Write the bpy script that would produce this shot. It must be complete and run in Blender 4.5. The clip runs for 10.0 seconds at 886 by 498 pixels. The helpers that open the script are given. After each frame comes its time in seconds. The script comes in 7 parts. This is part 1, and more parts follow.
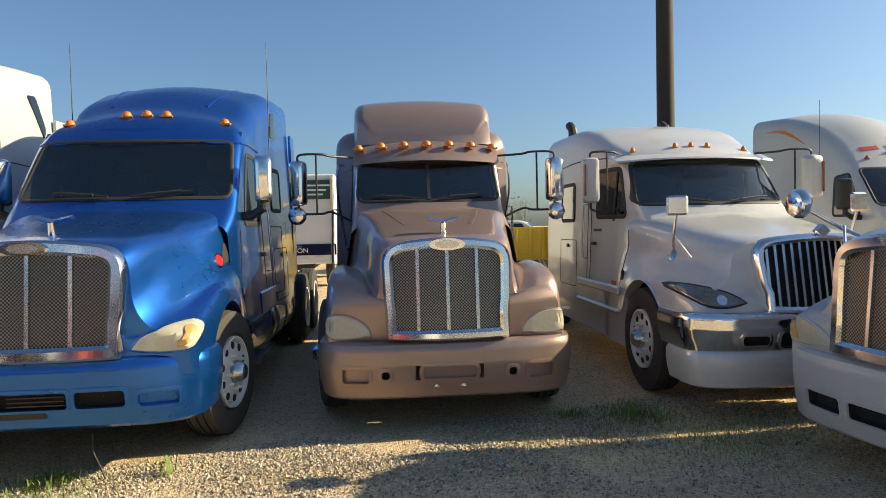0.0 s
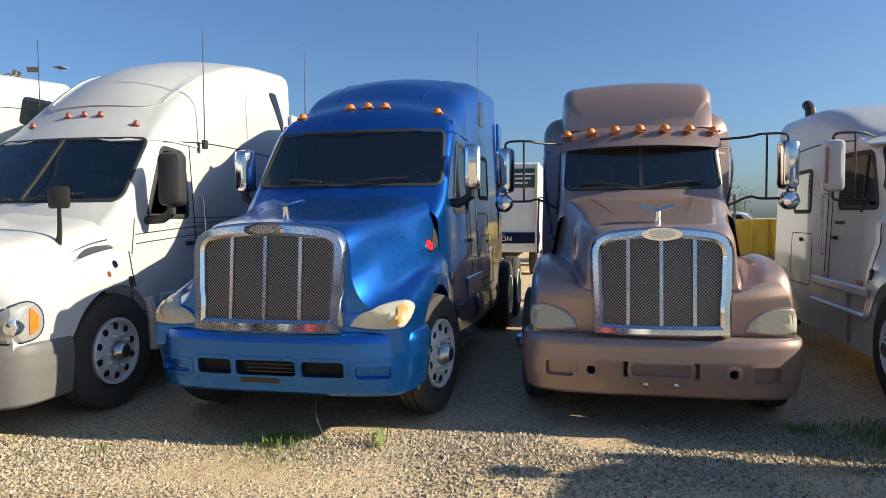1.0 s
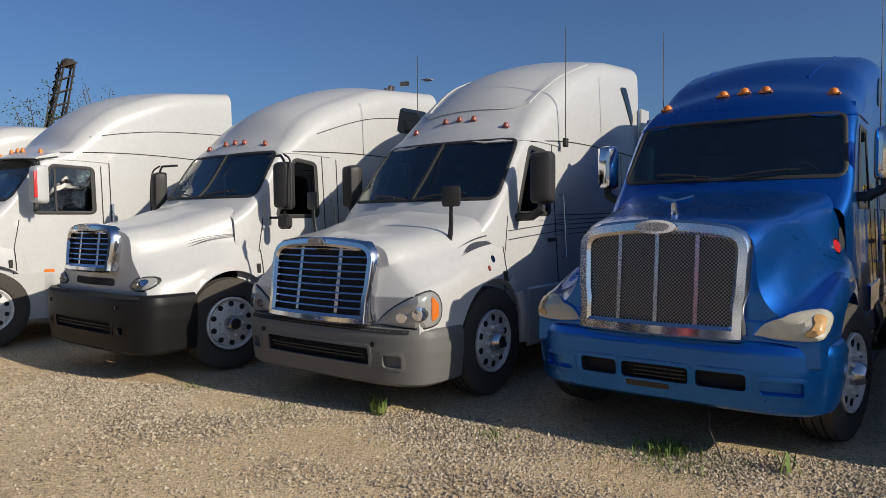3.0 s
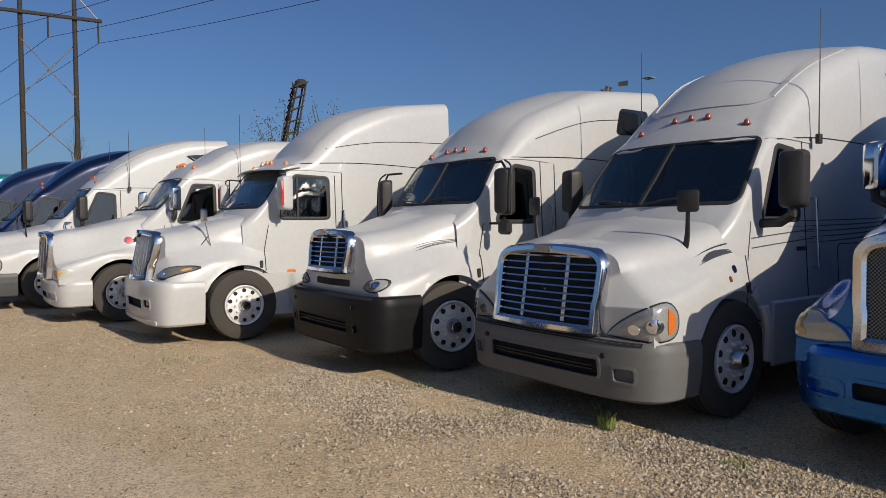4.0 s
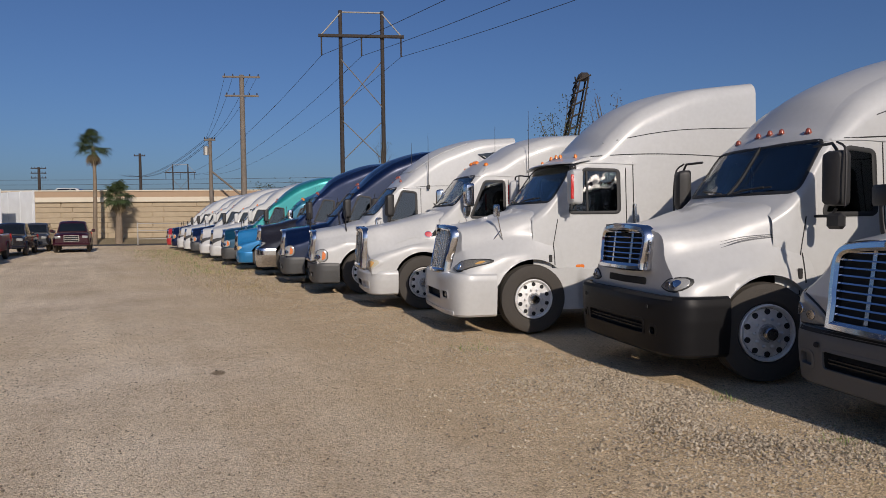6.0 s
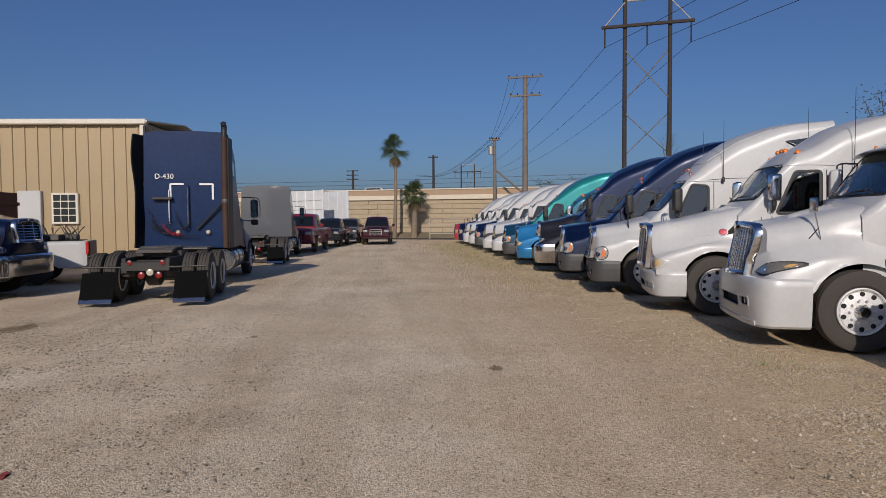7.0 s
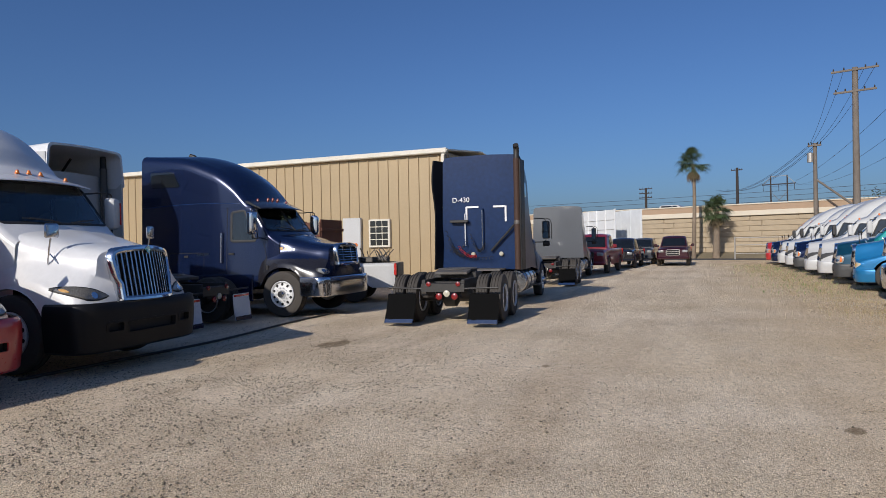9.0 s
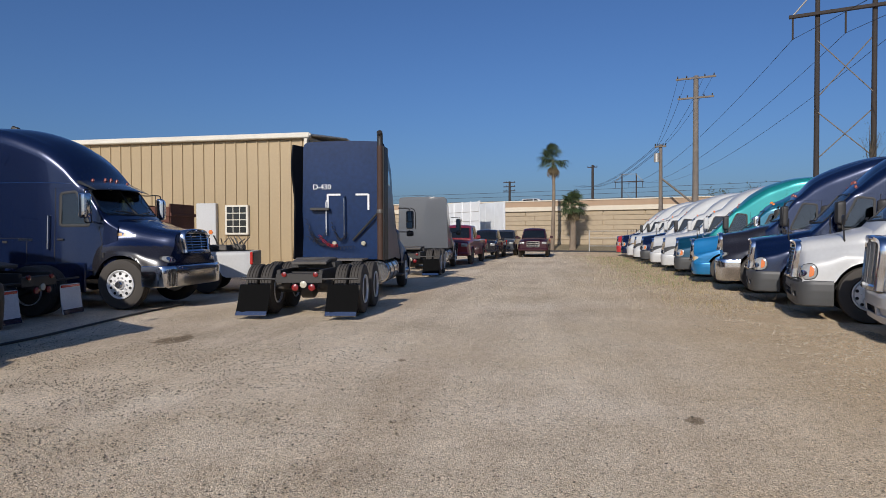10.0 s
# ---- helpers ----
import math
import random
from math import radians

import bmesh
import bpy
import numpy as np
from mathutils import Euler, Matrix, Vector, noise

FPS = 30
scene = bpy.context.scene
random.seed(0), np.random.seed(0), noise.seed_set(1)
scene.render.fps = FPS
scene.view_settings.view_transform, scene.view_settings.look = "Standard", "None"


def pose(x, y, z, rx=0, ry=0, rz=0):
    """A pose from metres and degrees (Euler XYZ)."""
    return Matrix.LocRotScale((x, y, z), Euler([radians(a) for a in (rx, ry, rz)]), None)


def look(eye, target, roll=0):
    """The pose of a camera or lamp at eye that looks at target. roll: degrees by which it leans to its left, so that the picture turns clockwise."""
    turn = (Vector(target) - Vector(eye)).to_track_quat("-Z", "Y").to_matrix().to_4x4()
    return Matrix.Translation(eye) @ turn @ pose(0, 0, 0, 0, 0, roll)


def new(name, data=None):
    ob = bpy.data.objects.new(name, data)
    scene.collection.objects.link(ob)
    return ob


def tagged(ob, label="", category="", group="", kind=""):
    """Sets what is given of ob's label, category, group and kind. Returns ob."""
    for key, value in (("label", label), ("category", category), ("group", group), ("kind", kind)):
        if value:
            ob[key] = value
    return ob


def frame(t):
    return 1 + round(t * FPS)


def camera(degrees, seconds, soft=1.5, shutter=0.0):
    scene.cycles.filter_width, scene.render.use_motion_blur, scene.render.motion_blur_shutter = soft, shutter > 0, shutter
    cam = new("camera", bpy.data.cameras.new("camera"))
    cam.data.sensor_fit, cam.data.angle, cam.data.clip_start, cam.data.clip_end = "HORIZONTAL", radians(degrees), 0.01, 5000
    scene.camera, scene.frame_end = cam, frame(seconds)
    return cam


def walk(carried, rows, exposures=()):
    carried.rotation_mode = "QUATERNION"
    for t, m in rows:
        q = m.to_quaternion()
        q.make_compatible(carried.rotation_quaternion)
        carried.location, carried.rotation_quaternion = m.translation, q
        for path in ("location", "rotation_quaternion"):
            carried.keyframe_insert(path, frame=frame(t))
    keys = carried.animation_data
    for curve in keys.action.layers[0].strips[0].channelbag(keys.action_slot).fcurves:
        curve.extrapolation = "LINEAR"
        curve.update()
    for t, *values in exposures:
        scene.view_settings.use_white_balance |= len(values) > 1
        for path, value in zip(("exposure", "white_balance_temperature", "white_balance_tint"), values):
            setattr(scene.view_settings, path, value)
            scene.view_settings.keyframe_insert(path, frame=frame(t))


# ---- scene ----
from mathutils.bvhtree import BVHTree

cam = camera(66.5, 10.0, soft=0.7)
# seconds, eye x y z, yaw, pitch, roll
PATH = [
    (0.0, -0.000, -0.000, 1.712, 0.00, -1.93, 1.30),
    (0.5, -0.016, 0.050, 1.704, 8.98, -2.24, 0.40),
    (1.0, -0.058, 0.099, 1.695, 17.02, -2.57, 0.42),
    (1.5, -0.171, 0.114, 1.697, 22.72, -2.97, 0.12),
    (2.0, -0.307, 0.104, 1.699, 29.03, -3.10, 0.19),
    (2.2, -0.361, 0.082, 1.699, 32.80, -3.00, 0.25),
    (3.3, -0.861, -0.117, 1.696, 45.91, -2.36, 0.10),
    (3.5, -0.912, -0.142, 1.709, 49.69, -2.20, -0.22),
    (4.0, -1.007, -0.186, 1.717, 58.45, -2.13, 0.38),
    (4.5, -1.106, -0.203, 1.700, 65.38, -2.54, -0.27),
    (5.0, -1.136, -0.263, 1.716, 68.57, -3.13, -0.29),
    (5.2, -1.146, -0.272, 1.712, 69.95, -3.10, 0.40),
    (6.3, -1.399, -0.281, 1.711, 87.32, -2.10, 0.11),
    (6.5, -1.496, -0.291, 1.711, 91.31, -2.01, -0.17),
    (7.0, -1.727, -0.340, 1.689, 104.89, -2.41, 0.34),
    (7.5, -1.943, -0.499, 1.686, 118.21, -2.62, 0.95),
    (8.0, -2.157, -0.701, 1.702, 123.37, -1.43, 0.03),
    (8.5, -2.302, -0.740, 1.675, 127.15, -1.03, 1.70),
    (9.0, -2.517, -0.796, 1.683, 129.17, -0.33, 1.14),
    (9.5, -2.665, -0.744, 1.670, 127.56, -0.92, 0.29),
    (10.0, -2.959, -0.902, 1.681, 118.05, -1.35, 0.21),
]
EXPOSURE = [(0.0, 1.13, 8900, 3), (1.0, 0.98, 7400, 5), (2.2, 0.42, 6750, 8), (3.5, 0.02, 6900, 11), (5.0, -0.12, 6850, 14), (7.0, -0.36, 6600, 16), (7.7, -0.30, 6500, 15), (9.0, -0.04, 6300, 13), (10.0, -0.06, 6300, 13)]
walk(cam, [(t, pose(x, y, z, 90 + p, r, w)) for t, x, y, z, w, p, r in PATH], EXPOSURE)

# ---- light ----
SUN_AZ = (0.989, 0.148)          # where the sun stands, in plan
SUN_EL = 27.0
world = bpy.data.worlds.new("sky")
scene.world = world
world.use_nodes = True
wn = world.node_tree.nodes
sky = wn.new("ShaderNodeTexSky")
sky.sky_type, sky.sun_disc = "NISHITA", False
sky.sun_elevation = radians(SUN_EL)
sky.sun_rotation = math.atan2(SUN_AZ[0], SUN_AZ[1])
sky.altitude, sky.air_density, sky.dust_density, sky.ozone_density = 200, 1.0, 2.0, 7.0
haze = wn.new("ShaderNodeMix")
haze.data_type, haze.blend_type = "RGBA", "MULTIPLY"
haze.inputs["Factor"].default_value = 1.0
haze.inputs["B"].default_value = (0.86, 0.96, 1.10, 1)
world.node_tree.links.new(sky.outputs[0], haze.inputs["A"])
world.node_tree.links.new(haze.outputs["Result"], wn["Background"].inputs[0])
wn["Background"].inputs[1].default_value = 0.078
sun = new("sun", bpy.data.lights.new("sun", "SUN"))
sun.data.energy, sun.data.angle, sun.data.color = 4.0, radians(0.55), (1.0, 0.93, 0.82)
sd = Vector((SUN_AZ[0] * math.cos(radians(SUN_EL)), SUN_AZ[1] * math.cos(radians(SUN_EL)), math.sin(radians(SUN_EL))))
sun.matrix_world = look(sd * 50, (0, 0, 0))


# ---- materials ----
def mat(name, col, rough=0.5, metal=0.0, coat=0.0, var=0.12, scale=6.0, bump=0.0, bscale=60.0, dirt=0.0, spec=0.5):
    """Principled surface with variation at two scales, fine relief and patchy dirt."""
    m = bpy.data.materials.new(name)
    m.use_nodes = True
    nt = m.node_tree
    n, l = nt.nodes, nt.links
    b = n["Principled BSDF"]
    b.inputs["Metallic"].default_value = metal
    b.inputs["Coat Weight"].default_value = coat
    b.inputs["Coat Roughness"].default_value = 0.055
    b.inputs["Specular IOR Level"].default_value = spec
    tc = n.new("ShaderNodeTexCoord")
    big, fine = n.new("ShaderNodeTexNoise"), n.new("ShaderNodeTexNoise")
    big.inputs["Scale"].default_value, fine.inputs["Scale"].default_value = scale * 0.25, scale * 5
    big.inputs["Detail"].default_value = fine.inputs["Detail"].default_value = 5
    for t in (big, fine):
        l.new(tc.outputs["Object"], t.inputs["Vector"])
    add = n.new("ShaderNodeMath")
    add.operation = "ADD"
    l.new(big.outputs[0], add.inputs[0])
    l.new(fine.outputs[0], add.inputs[1])
    r = n.new("ShaderNodeValToRGB")
    r.color_ramp.elements[0].position, r.color_ramp.elements[1].position = 0.6, 1.4
    r.color_ramp.elements[0].position = 0.35
    r.color_ramp.elements[1].position = 0.75
    half = n.new("ShaderNodeMath")
    half.operation = "MULTIPLY"
    half.inputs[1].default_value = 0.5
    l.new(add.outputs[0], half.inputs[0])
    l.new(half.outputs[0], r.inputs[0])
    lo = [c * (1 - var) for c in col]
    hi = [min(1, c * (1 + var)) for c in col]
    if dirt:
        lo = [c * (1 - dirt) + d * dirt for c, d in zip(lo, (0.22, 0.18, 0.13))]
    r.color_ramp.elements[0].color, r.color_ramp.elements[1].color = (*lo, 1), (*hi, 1)
    l.new(r.outputs[0], b.inputs["Base Color"])
    rr = n.new("ShaderNodeMapRange")
    rr.inputs["To Min"].default_value, rr.inputs["To Max"].default_value = max(0.02, rough * 0.8), min(1, rough * 1.25)
    l.new(half.outputs[0], rr.inputs["Value"])
    l.new(rr.outputs[0], b.inputs["Roughness"])
    if bump:
        bn, bt = n.new("ShaderNodeBump"), n.new("ShaderNodeTexNoise")
        bt.inputs["Scale"].default_value, bt.inputs["Detail"].default_value = bscale, 4
        l.new(tc.outputs["Object"], bt.inputs["Vector"])
        bn.inputs["Strength"].default_value, bn.inputs["Distance"].default_value = bump, 0.02
        l.new(bt.outputs[0], bn.inputs["Height"])
        l.new(bn.outputs[0], b.inputs["Normal"])
    return m


def paint(name, col, metal=0.0, rough=0.32, coat=0.6, dirt=0.05, var=0.04):
    return mat(name, col, rough, metal, coat, var, 3.0, 0.0, 60.0, dirt)


def glass(name, tint, ior=1.5):
    m = bpy.data.materials.new(name)
    m.use_nodes = True
    n, l = m.node_tree.nodes, m.node_tree.links
    n.remove(n["Principled BSDF"])
    tr, gl, mx, fr = (n.new("ShaderNodeBsdfTransparent"), n.new("ShaderNodeBsdfGlossy"), n.new("ShaderNodeMixShader"), n.new("ShaderNodeLayerWeight"))
    tr.inputs[0].default_value = (*tint, 1)
    gl.inputs["Roughness"].default_value = 0.03
    fr.inputs[0].default_value = 0.5
    pw, sc = n.new("ShaderNodeMath"), n.new("ShaderNodeMath")
    pw.operation, sc.operation = "POWER", "MULTIPLY_ADD"
    pw.inputs[1].default_value = 4.0
    sc.inputs[1].default_value, sc.inputs[2].default_value = 0.7, 0.09
    l.new(fr.outputs["Facing"], pw.inputs[0])
    l.new(pw.outputs[0], sc.inputs[0])
    l.new(sc.outputs[0], mx.inputs[0])
    l.new(tr.outputs[0], mx.inputs[1])
    l.new(gl.outputs[0], mx.inputs[2])
    l.new(mx.outputs[0], n["Material Output"].inputs[0])
    return m


def mesh_mat(name, wire, hole, size):
    """Punched metal: a grid of dark round holes."""
    m = mat(name, wire, 0.35, 0.8)
    n, l = m.node_tree.nodes, m.node_tree.links
    b = n["Principled BSDF"]
    tc, mp, vo, ra, mx = (n.new("ShaderNodeTexCoord"), n.new("ShaderNodeMapping"), n.new("ShaderNodeTexVoronoi"), n.new("ShaderNodeValToRGB"), n.new("ShaderNodeMix"))
    mp.inputs["Scale"].default_value = (1 / size, 0.02, 1 / size)
    vo.inputs["Randomness"].default_value, vo.inputs["Scale"].default_value = 0.0, 1.0
    mp.inputs["Rotation"].default_value = (0, radians(45), 0)
    l.new(tc.outputs["Object"], mp.inputs[0])
    l.new(mp.outputs[0], vo.inputs["Vector"])
    ra.color_ramp.elements[0].position, ra.color_ramp.elements[1].position = 0.40, 0.46
    l.new(vo.outputs["Distance"], ra.inputs[0])
    mx.data_type = "RGBA"
    mx.inputs["A"].default_value, mx.inputs["B"].default_value = (*hole, 1), (*wire, 1)
    l.new(ra.outputs[0], mx.inputs["Factor"])
    l.new(mx.outputs["Result"], b.inputs["Base Color"])
    l.new(ra.outputs[0], b.inputs["Metallic"])
    return m


WHITE = paint("white_paint", (0.50, 0.505, 0.495), rough=0.35, coat=0.35, dirt=0.06)
# brighter copy of the white, with strong sunlight put into the colour
BRIGHTW = paint("bright_white_paint", (0.70, 0.705, 0.70), rough=0.3, coat=0.4, dirt=0.04)
PEARL = paint("silvery_white_paint", (0.60, 0.60, 0.59), metal=0.12, rough=0.33, dirt=0.08)
BLUE = paint("metallic_blue_paint", (0.0008, 0.125, 0.49), metal=0.85, rough=0.28, coat=0.6, dirt=0.0)
BROWN = paint("rose_beige_metallic_paint", (0.36, 0.255, 0.22), metal=0.6, rough=0.4, coat=0.6, dirt=0.05)
NAVY = paint("navy_paint", (0.003, 0.012, 0.052), metal=0.35, rough=0.22, coat=0.5, dirt=0.02)
NAVY2 = mat("faded_navy_paint", (0.003, 0.021, 0.080), 0.3, 0.0, 0.0, 0.3, 2.0, spec=0.25)
DEEP = paint("deep_indigo_paint", (0.003, 0.010, 0.042), metal=0.3, rough=0.2, coat=0.6, dirt=0.0)
BLACKP = paint("black_paint", (0.014, 0.013, 0.016), rough=0.25, coat=0.6, dirt=0.01)
SKYB = paint("sky_blue_paint", (0.009, 0.19, 0.43), metal=0.3, rough=0.3)
TEAL = paint("teal_paint", (0.005, 0.26, 0.25), metal=0.4, rough=0.28, coat=0.8)
MTEAL = paint("blue_teal_paint", (0.006, 0.12, 0.19), metal=0.3, rough=0.28, coat=0.7, dirt=0.01)
DTEAL = paint("dark_teal_paint", (0.004, 0.055, 0.10), metal=0.3, rough=0.3, dirt=0.01)
RED = paint("red_paint", (0.42, 0.02, 0.025), rough=0.28, coat=0.8)
DKRED = paint("dark_red_paint", (0.19, 0.012, 0.02), rough=0.28, coat=0.7, dirt=0.02)
MAROON = paint("maroon_paint", (0.035, 0.003, 0.008), metal=0.1, rough=0.3, coat=0.3, dirt=0.0)
GREYP = paint("grey_silver_paint", (0.085, 0.093, 0.105), metal=0.4, rough=0.35)
CHARC = paint("charcoal_paint", (0.05, 0.055, 0.065), metal=0.3, rough=0.3)
GREYPL = mat("grey_bumper_plastic", (0.125, 0.128, 0.125), 0.55, bump=0.05, bscale=300, dirt=0.12)
BLACKBM = mat("black_bumper_plastic", (0.010, 0.010, 0.011), 0.45, bump=0.05, bscale=300, dirt=0.005, spec=0.2)
DARKPL = mat("dark_grey_plastic", (0.055, 0.058, 0.06), 0.5, bump=0.05, bscale=300, dirt=0.08)
BLACKPL = mat("black_plastic", (0.022, 0.022, 0.023), 0.5, bump=0.05, bscale=300, dirt=0.06, spec=0.4)
# near-black of joints, and of shade painted into holes, slots and openings
VOID = mat("gap_and_shade_black", (0.016, 0.016, 0.016), 0.9)
RUBBER = mat("tyre_rubber", (0.046, 0.043, 0.040), 0.8, bump=0.25, bscale=90, dirt=0.16, var=0.25, spec=0.3)
SEAL = mat("window_rubber", (0.02, 0.02, 0.02), 0.6)
CHROME = mat("chrome", (0.72, 0.72, 0.74), 0.11, 1.0, var=0.06)
DULLCH = mat("dull_chrome", (0.62, 0.62, 0.63), 0.22, 1.0, var=0.1, dirt=0.1)
ALLOY = mat("aluminium_wheel", (0.80, 0.80, 0.79), 0.42, 0.3, var=0.1, dirt=0.12)
WHITERIM = mat("white_steel_wheel", (0.70, 0.69, 0.66), 0.45, 0.0, dirt=0.18, var=0.12)
STEEL = mat("dirty_steel", (0.12, 0.115, 0.11), 0.55, 0.5, bump=0.1, dirt=0.25, var=0.25)
FRAME = mat("chassis_black", (0.013, 0.013, 0.013), 0.5, bump=0.1, bscale=40, dirt=0.08)
RUST = mat("rusty_stack", (0.075, 0.043, 0.032), 0.75, 0.3, var=0.35, scale=10, bump=0.2)
LENS = mat("clouded_lens", (0.50, 0.47, 0.36), 0.22, coat=0.8, var=0.12)
SMOKE = mat("smoky_lens", (0.20, 0.19, 0.165), 0.12, 0.2, coat=1.0, var=0.4, scale=10)
CLEARL = mat("clear_lens", (0.33, 0.33, 0.31), 0.14, 0.15, coat=1.0, var=0.2, scale=14)
OLDAMB = mat("yellowed_amber_lens", (0.62, 0.36, 0.12), 0.25, coat=0.8, var=0.15)
AMBER = mat("amber_lens", (0.66, 0.17, 0.025), 0.25, coat=0.8, var=0.08)
REDTAIL = mat("dull_red_lens", (0.20, 0.010, 0.010), 0.25, coat=0.6)
CURT = mat("dark_brown_curtain", (0.10, 0.085, 0.075), 0.95)
REDL = mat("red_lens", (0.5, 0.02, 0.015), 0.2, coat=0.8)
MARK = mat("marker_lens", (0.78, 0.20, 0.015), 0.3, coat=0.6)
REDMARK = mat("brown_red_marker", (0.28, 0.06, 0.03), 0.3, coat=0.6)
MIRROR = mat("mirror_glass", (0.85, 0.87, 0.88), 0.02, 1.0, var=0.0)
GMESH = mesh_mat("grille_mesh", (0.27, 0.255, 0.235), (0.018, 0.017, 0.016), 0.018)
GLASS = glass("windscreen_glass", (0.80, 0.85, 0.83))
SGLASS = glass("side_glass", (0.26, 0.32, 0.31))
DGLASS = mat("dark_glass", (0.010, 0.013, 0.016), 0.04, coat=0.5, var=0.3)
SEATM = mat("grey_seat_cloth", (0.13, 0.12, 0.115), 0.9)
DASHM = mat("taupe_dash", (0.30, 0.26, 0.21), 0.7)
DARKIN = mat("dark_trim", (0.075, 0.072, 0.068), 0.85, spec=0.2)
DECAL = mat("dark_decal", (0.045, 0.05, 0.06), 0.4)
WTEXT = mat("white_lettering", (0.8, 0.8, 0.8), 0.5)
RTEXT = mat("red_lettering", (0.55, 0.06, 0.05), 0.5)
BADGER = mat("red_badge", (0.55, 0.02, 0.03), 0.3, coat=0.5)
FLAPW = mat("white_mud_flap", (0.72, 0.72, 0.72), 0.6, dirt=0.15, var=0.1)
FLAPB = mat("black_mud_flap", (0.004, 0.004, 0.004), 0.7, dirt=0.0, var=0.25, spec=0.05)


# ---- mesh building ----
class Geo:
    """Collects vertices and faces of one part."""

    def __init__(self):
        self.v, self.f = [], []

    def add(self, vs, fs):
        o = len(self.v)
        self.v += [tuple(p) for p in vs]
        self.f += [tuple(i + o for i in f) for f in fs]
        return self

    def box(self, c, s, m=None, ch=0.0):
        """A box round c of size s with chamfered edges."""
        x, y, z = s[0] / 2, s[1] / 2, s[2] / 2
        ch = min(ch or 0.12 * min(s), 0.45 * min(s))
        vs, key = [], {}
        for sx in (-1, 1):
            for sy in (-1, 1):
                for sz in (-1, 1):
                    for a in range(3):
                        d = [x - ch, y - ch, z - ch]
                        d[a] = (x, y, z)[a]
                        key[sx, sy, sz, a] = len(vs)
                        vs.append(Vector((sx * d[0], sy * d[1], sz * d[2])))
        fs = []
        for a in range(3):
            b, c2 = (a + 1) % 3, (a + 2) % 3
            for s1 in (-1, 1):
                q = []
                for u, w in ((-1, -1), (1, -1), (1, 1), (-1, 1)):
                    k = [0, 0, 0]
                    k[a], k[b], k[c2] = s1, u, w
                    q.append(key[k[0], k[1], k[2], a])
                fs.append(q)
                for s2 in (-1, 1):
                    e = []
                    for w, ax in ((-1, a), (1, a), (1, b), (-1, b)):
                        k = [0, 0, 0]
                        k[a], k[b], k[c2] = s1, s2, w
                        e.append(key[k[0], k[1], k[2], ax])
                    fs.append(e)
        for sx in (-1, 1):
            for sy in (-1, 1):
                for sz in (-1, 1):
                    fs.append([key[sx, sy, sz, a] for a in range(3)])
        m = m or Matrix()
        return self.add([m @ p + Vector(c) for p in vs], fs)

    def rings(self, rings, closed=True, caps=True):
        """Joins rings of equal length; closed: each ring is a loop."""
        n = len(rings[0])
        vs = [p for r in rings for p in r]
        fs = []
        for i in range(len(rings) - 1):
            for j in range(n if closed else n - 1):
                k = (j + 1) % n
                fs.append((i * n + j, i * n + k, (i + 1) * n + k, (i + 1) * n + j))
        if caps:
            fs.append(tuple(range(n)))
            fs.append(tuple(range((len(rings) - 1) * n, len(rings) * n)))
        return self.add(vs, fs)

    def tube(self, pts, r, n=8, taper=1.0):
        pts = [Vector(p) for p in pts]
        out = []
        for i, p in enumerate(pts):
            a, b = pts[max(0, i - 1)], pts[min(len(pts) - 1, i + 1)]
            d = (b - a).normalized()
            u = d.orthogonal().normalized() if i == 0 else (u - d * u.dot(d)).normalized()
            w = d.cross(u)
            rr = r * (1 + (taper - 1) * i / max(1, len(pts) - 1))
            out.append([p + rr * (math.cos(2 * math.pi * k / n) * u + math.sin(2 * math.pi * k / n) * w) for k in range(n)])
        return self.rings(out)

    def lathe(self, prof, c=(0, 0, 0), axis="x", n=32, s=1):
        """Turns a profile of (along, radius) round an axis through c."""
        out = []
        for a, r in prof:
            ring = []
            for k in range(n):
                t = 2 * math.pi * k / n
                p = {"x": (s * a, r * math.cos(t), r * math.sin(t)), "y": (r * math.cos(t), s * a, r * math.sin(t)), "z": (r * math.cos(t), r * math.sin(t), s * a)}[axis]
                ring.append(Vector(p) + Vector(c))
            out.append(ring)
        return self.rings(out)

    def prism(self, poly, f, a, b):
        """A slab: poly of (u, v), f(u, v, w) gives the place, from w = a to b."""
        return self.rings([[f(u, v, a) for u, v in poly], [f(u, v, b) for u, v in poly]])

    def moved(self, m):
        self.v = [tuple(m @ Vector(p)) for p in self.v]
        return self

    def mesh(self, name, material, sharp=32):
        me = bpy.data.meshes.new(name)
        me.from_pydata(self.v, [], self.f)
        bm = bmesh.new()
        bm.from_mesh(me)
        bmesh.ops.remove_doubles(bm, verts=bm.verts, dist=1e-5)
        bmesh.ops.recalc_face_normals(bm, faces=bm.faces)
        for f in bm.faces:
            f.smooth = True
        bm.to_mesh(me)
        bm.free()
        me.set_sharp_from_angle(angle=radians(sharp))
        me.materials.append(material)
        return me


FORWARD = {}     # name of a truck: how far its cab stands forward over the bonnet
FIXED = ("front_axle", "front_wheel", "drive_wheel", "wheel_well", "frame_rail", "wing_flare")


def ahead(y, k):
    """Where a place along a truck comes to lie when its cab is set k forward."""
    a = min(1.0, max(0.0, (y - 0.35) / 1.3))
    b = min(1.0, max(0.0, (4.5 - y) / 1.8))
    return y - k * a * a * (3 - 2 * a) * b * b * (3 - 2 * b)


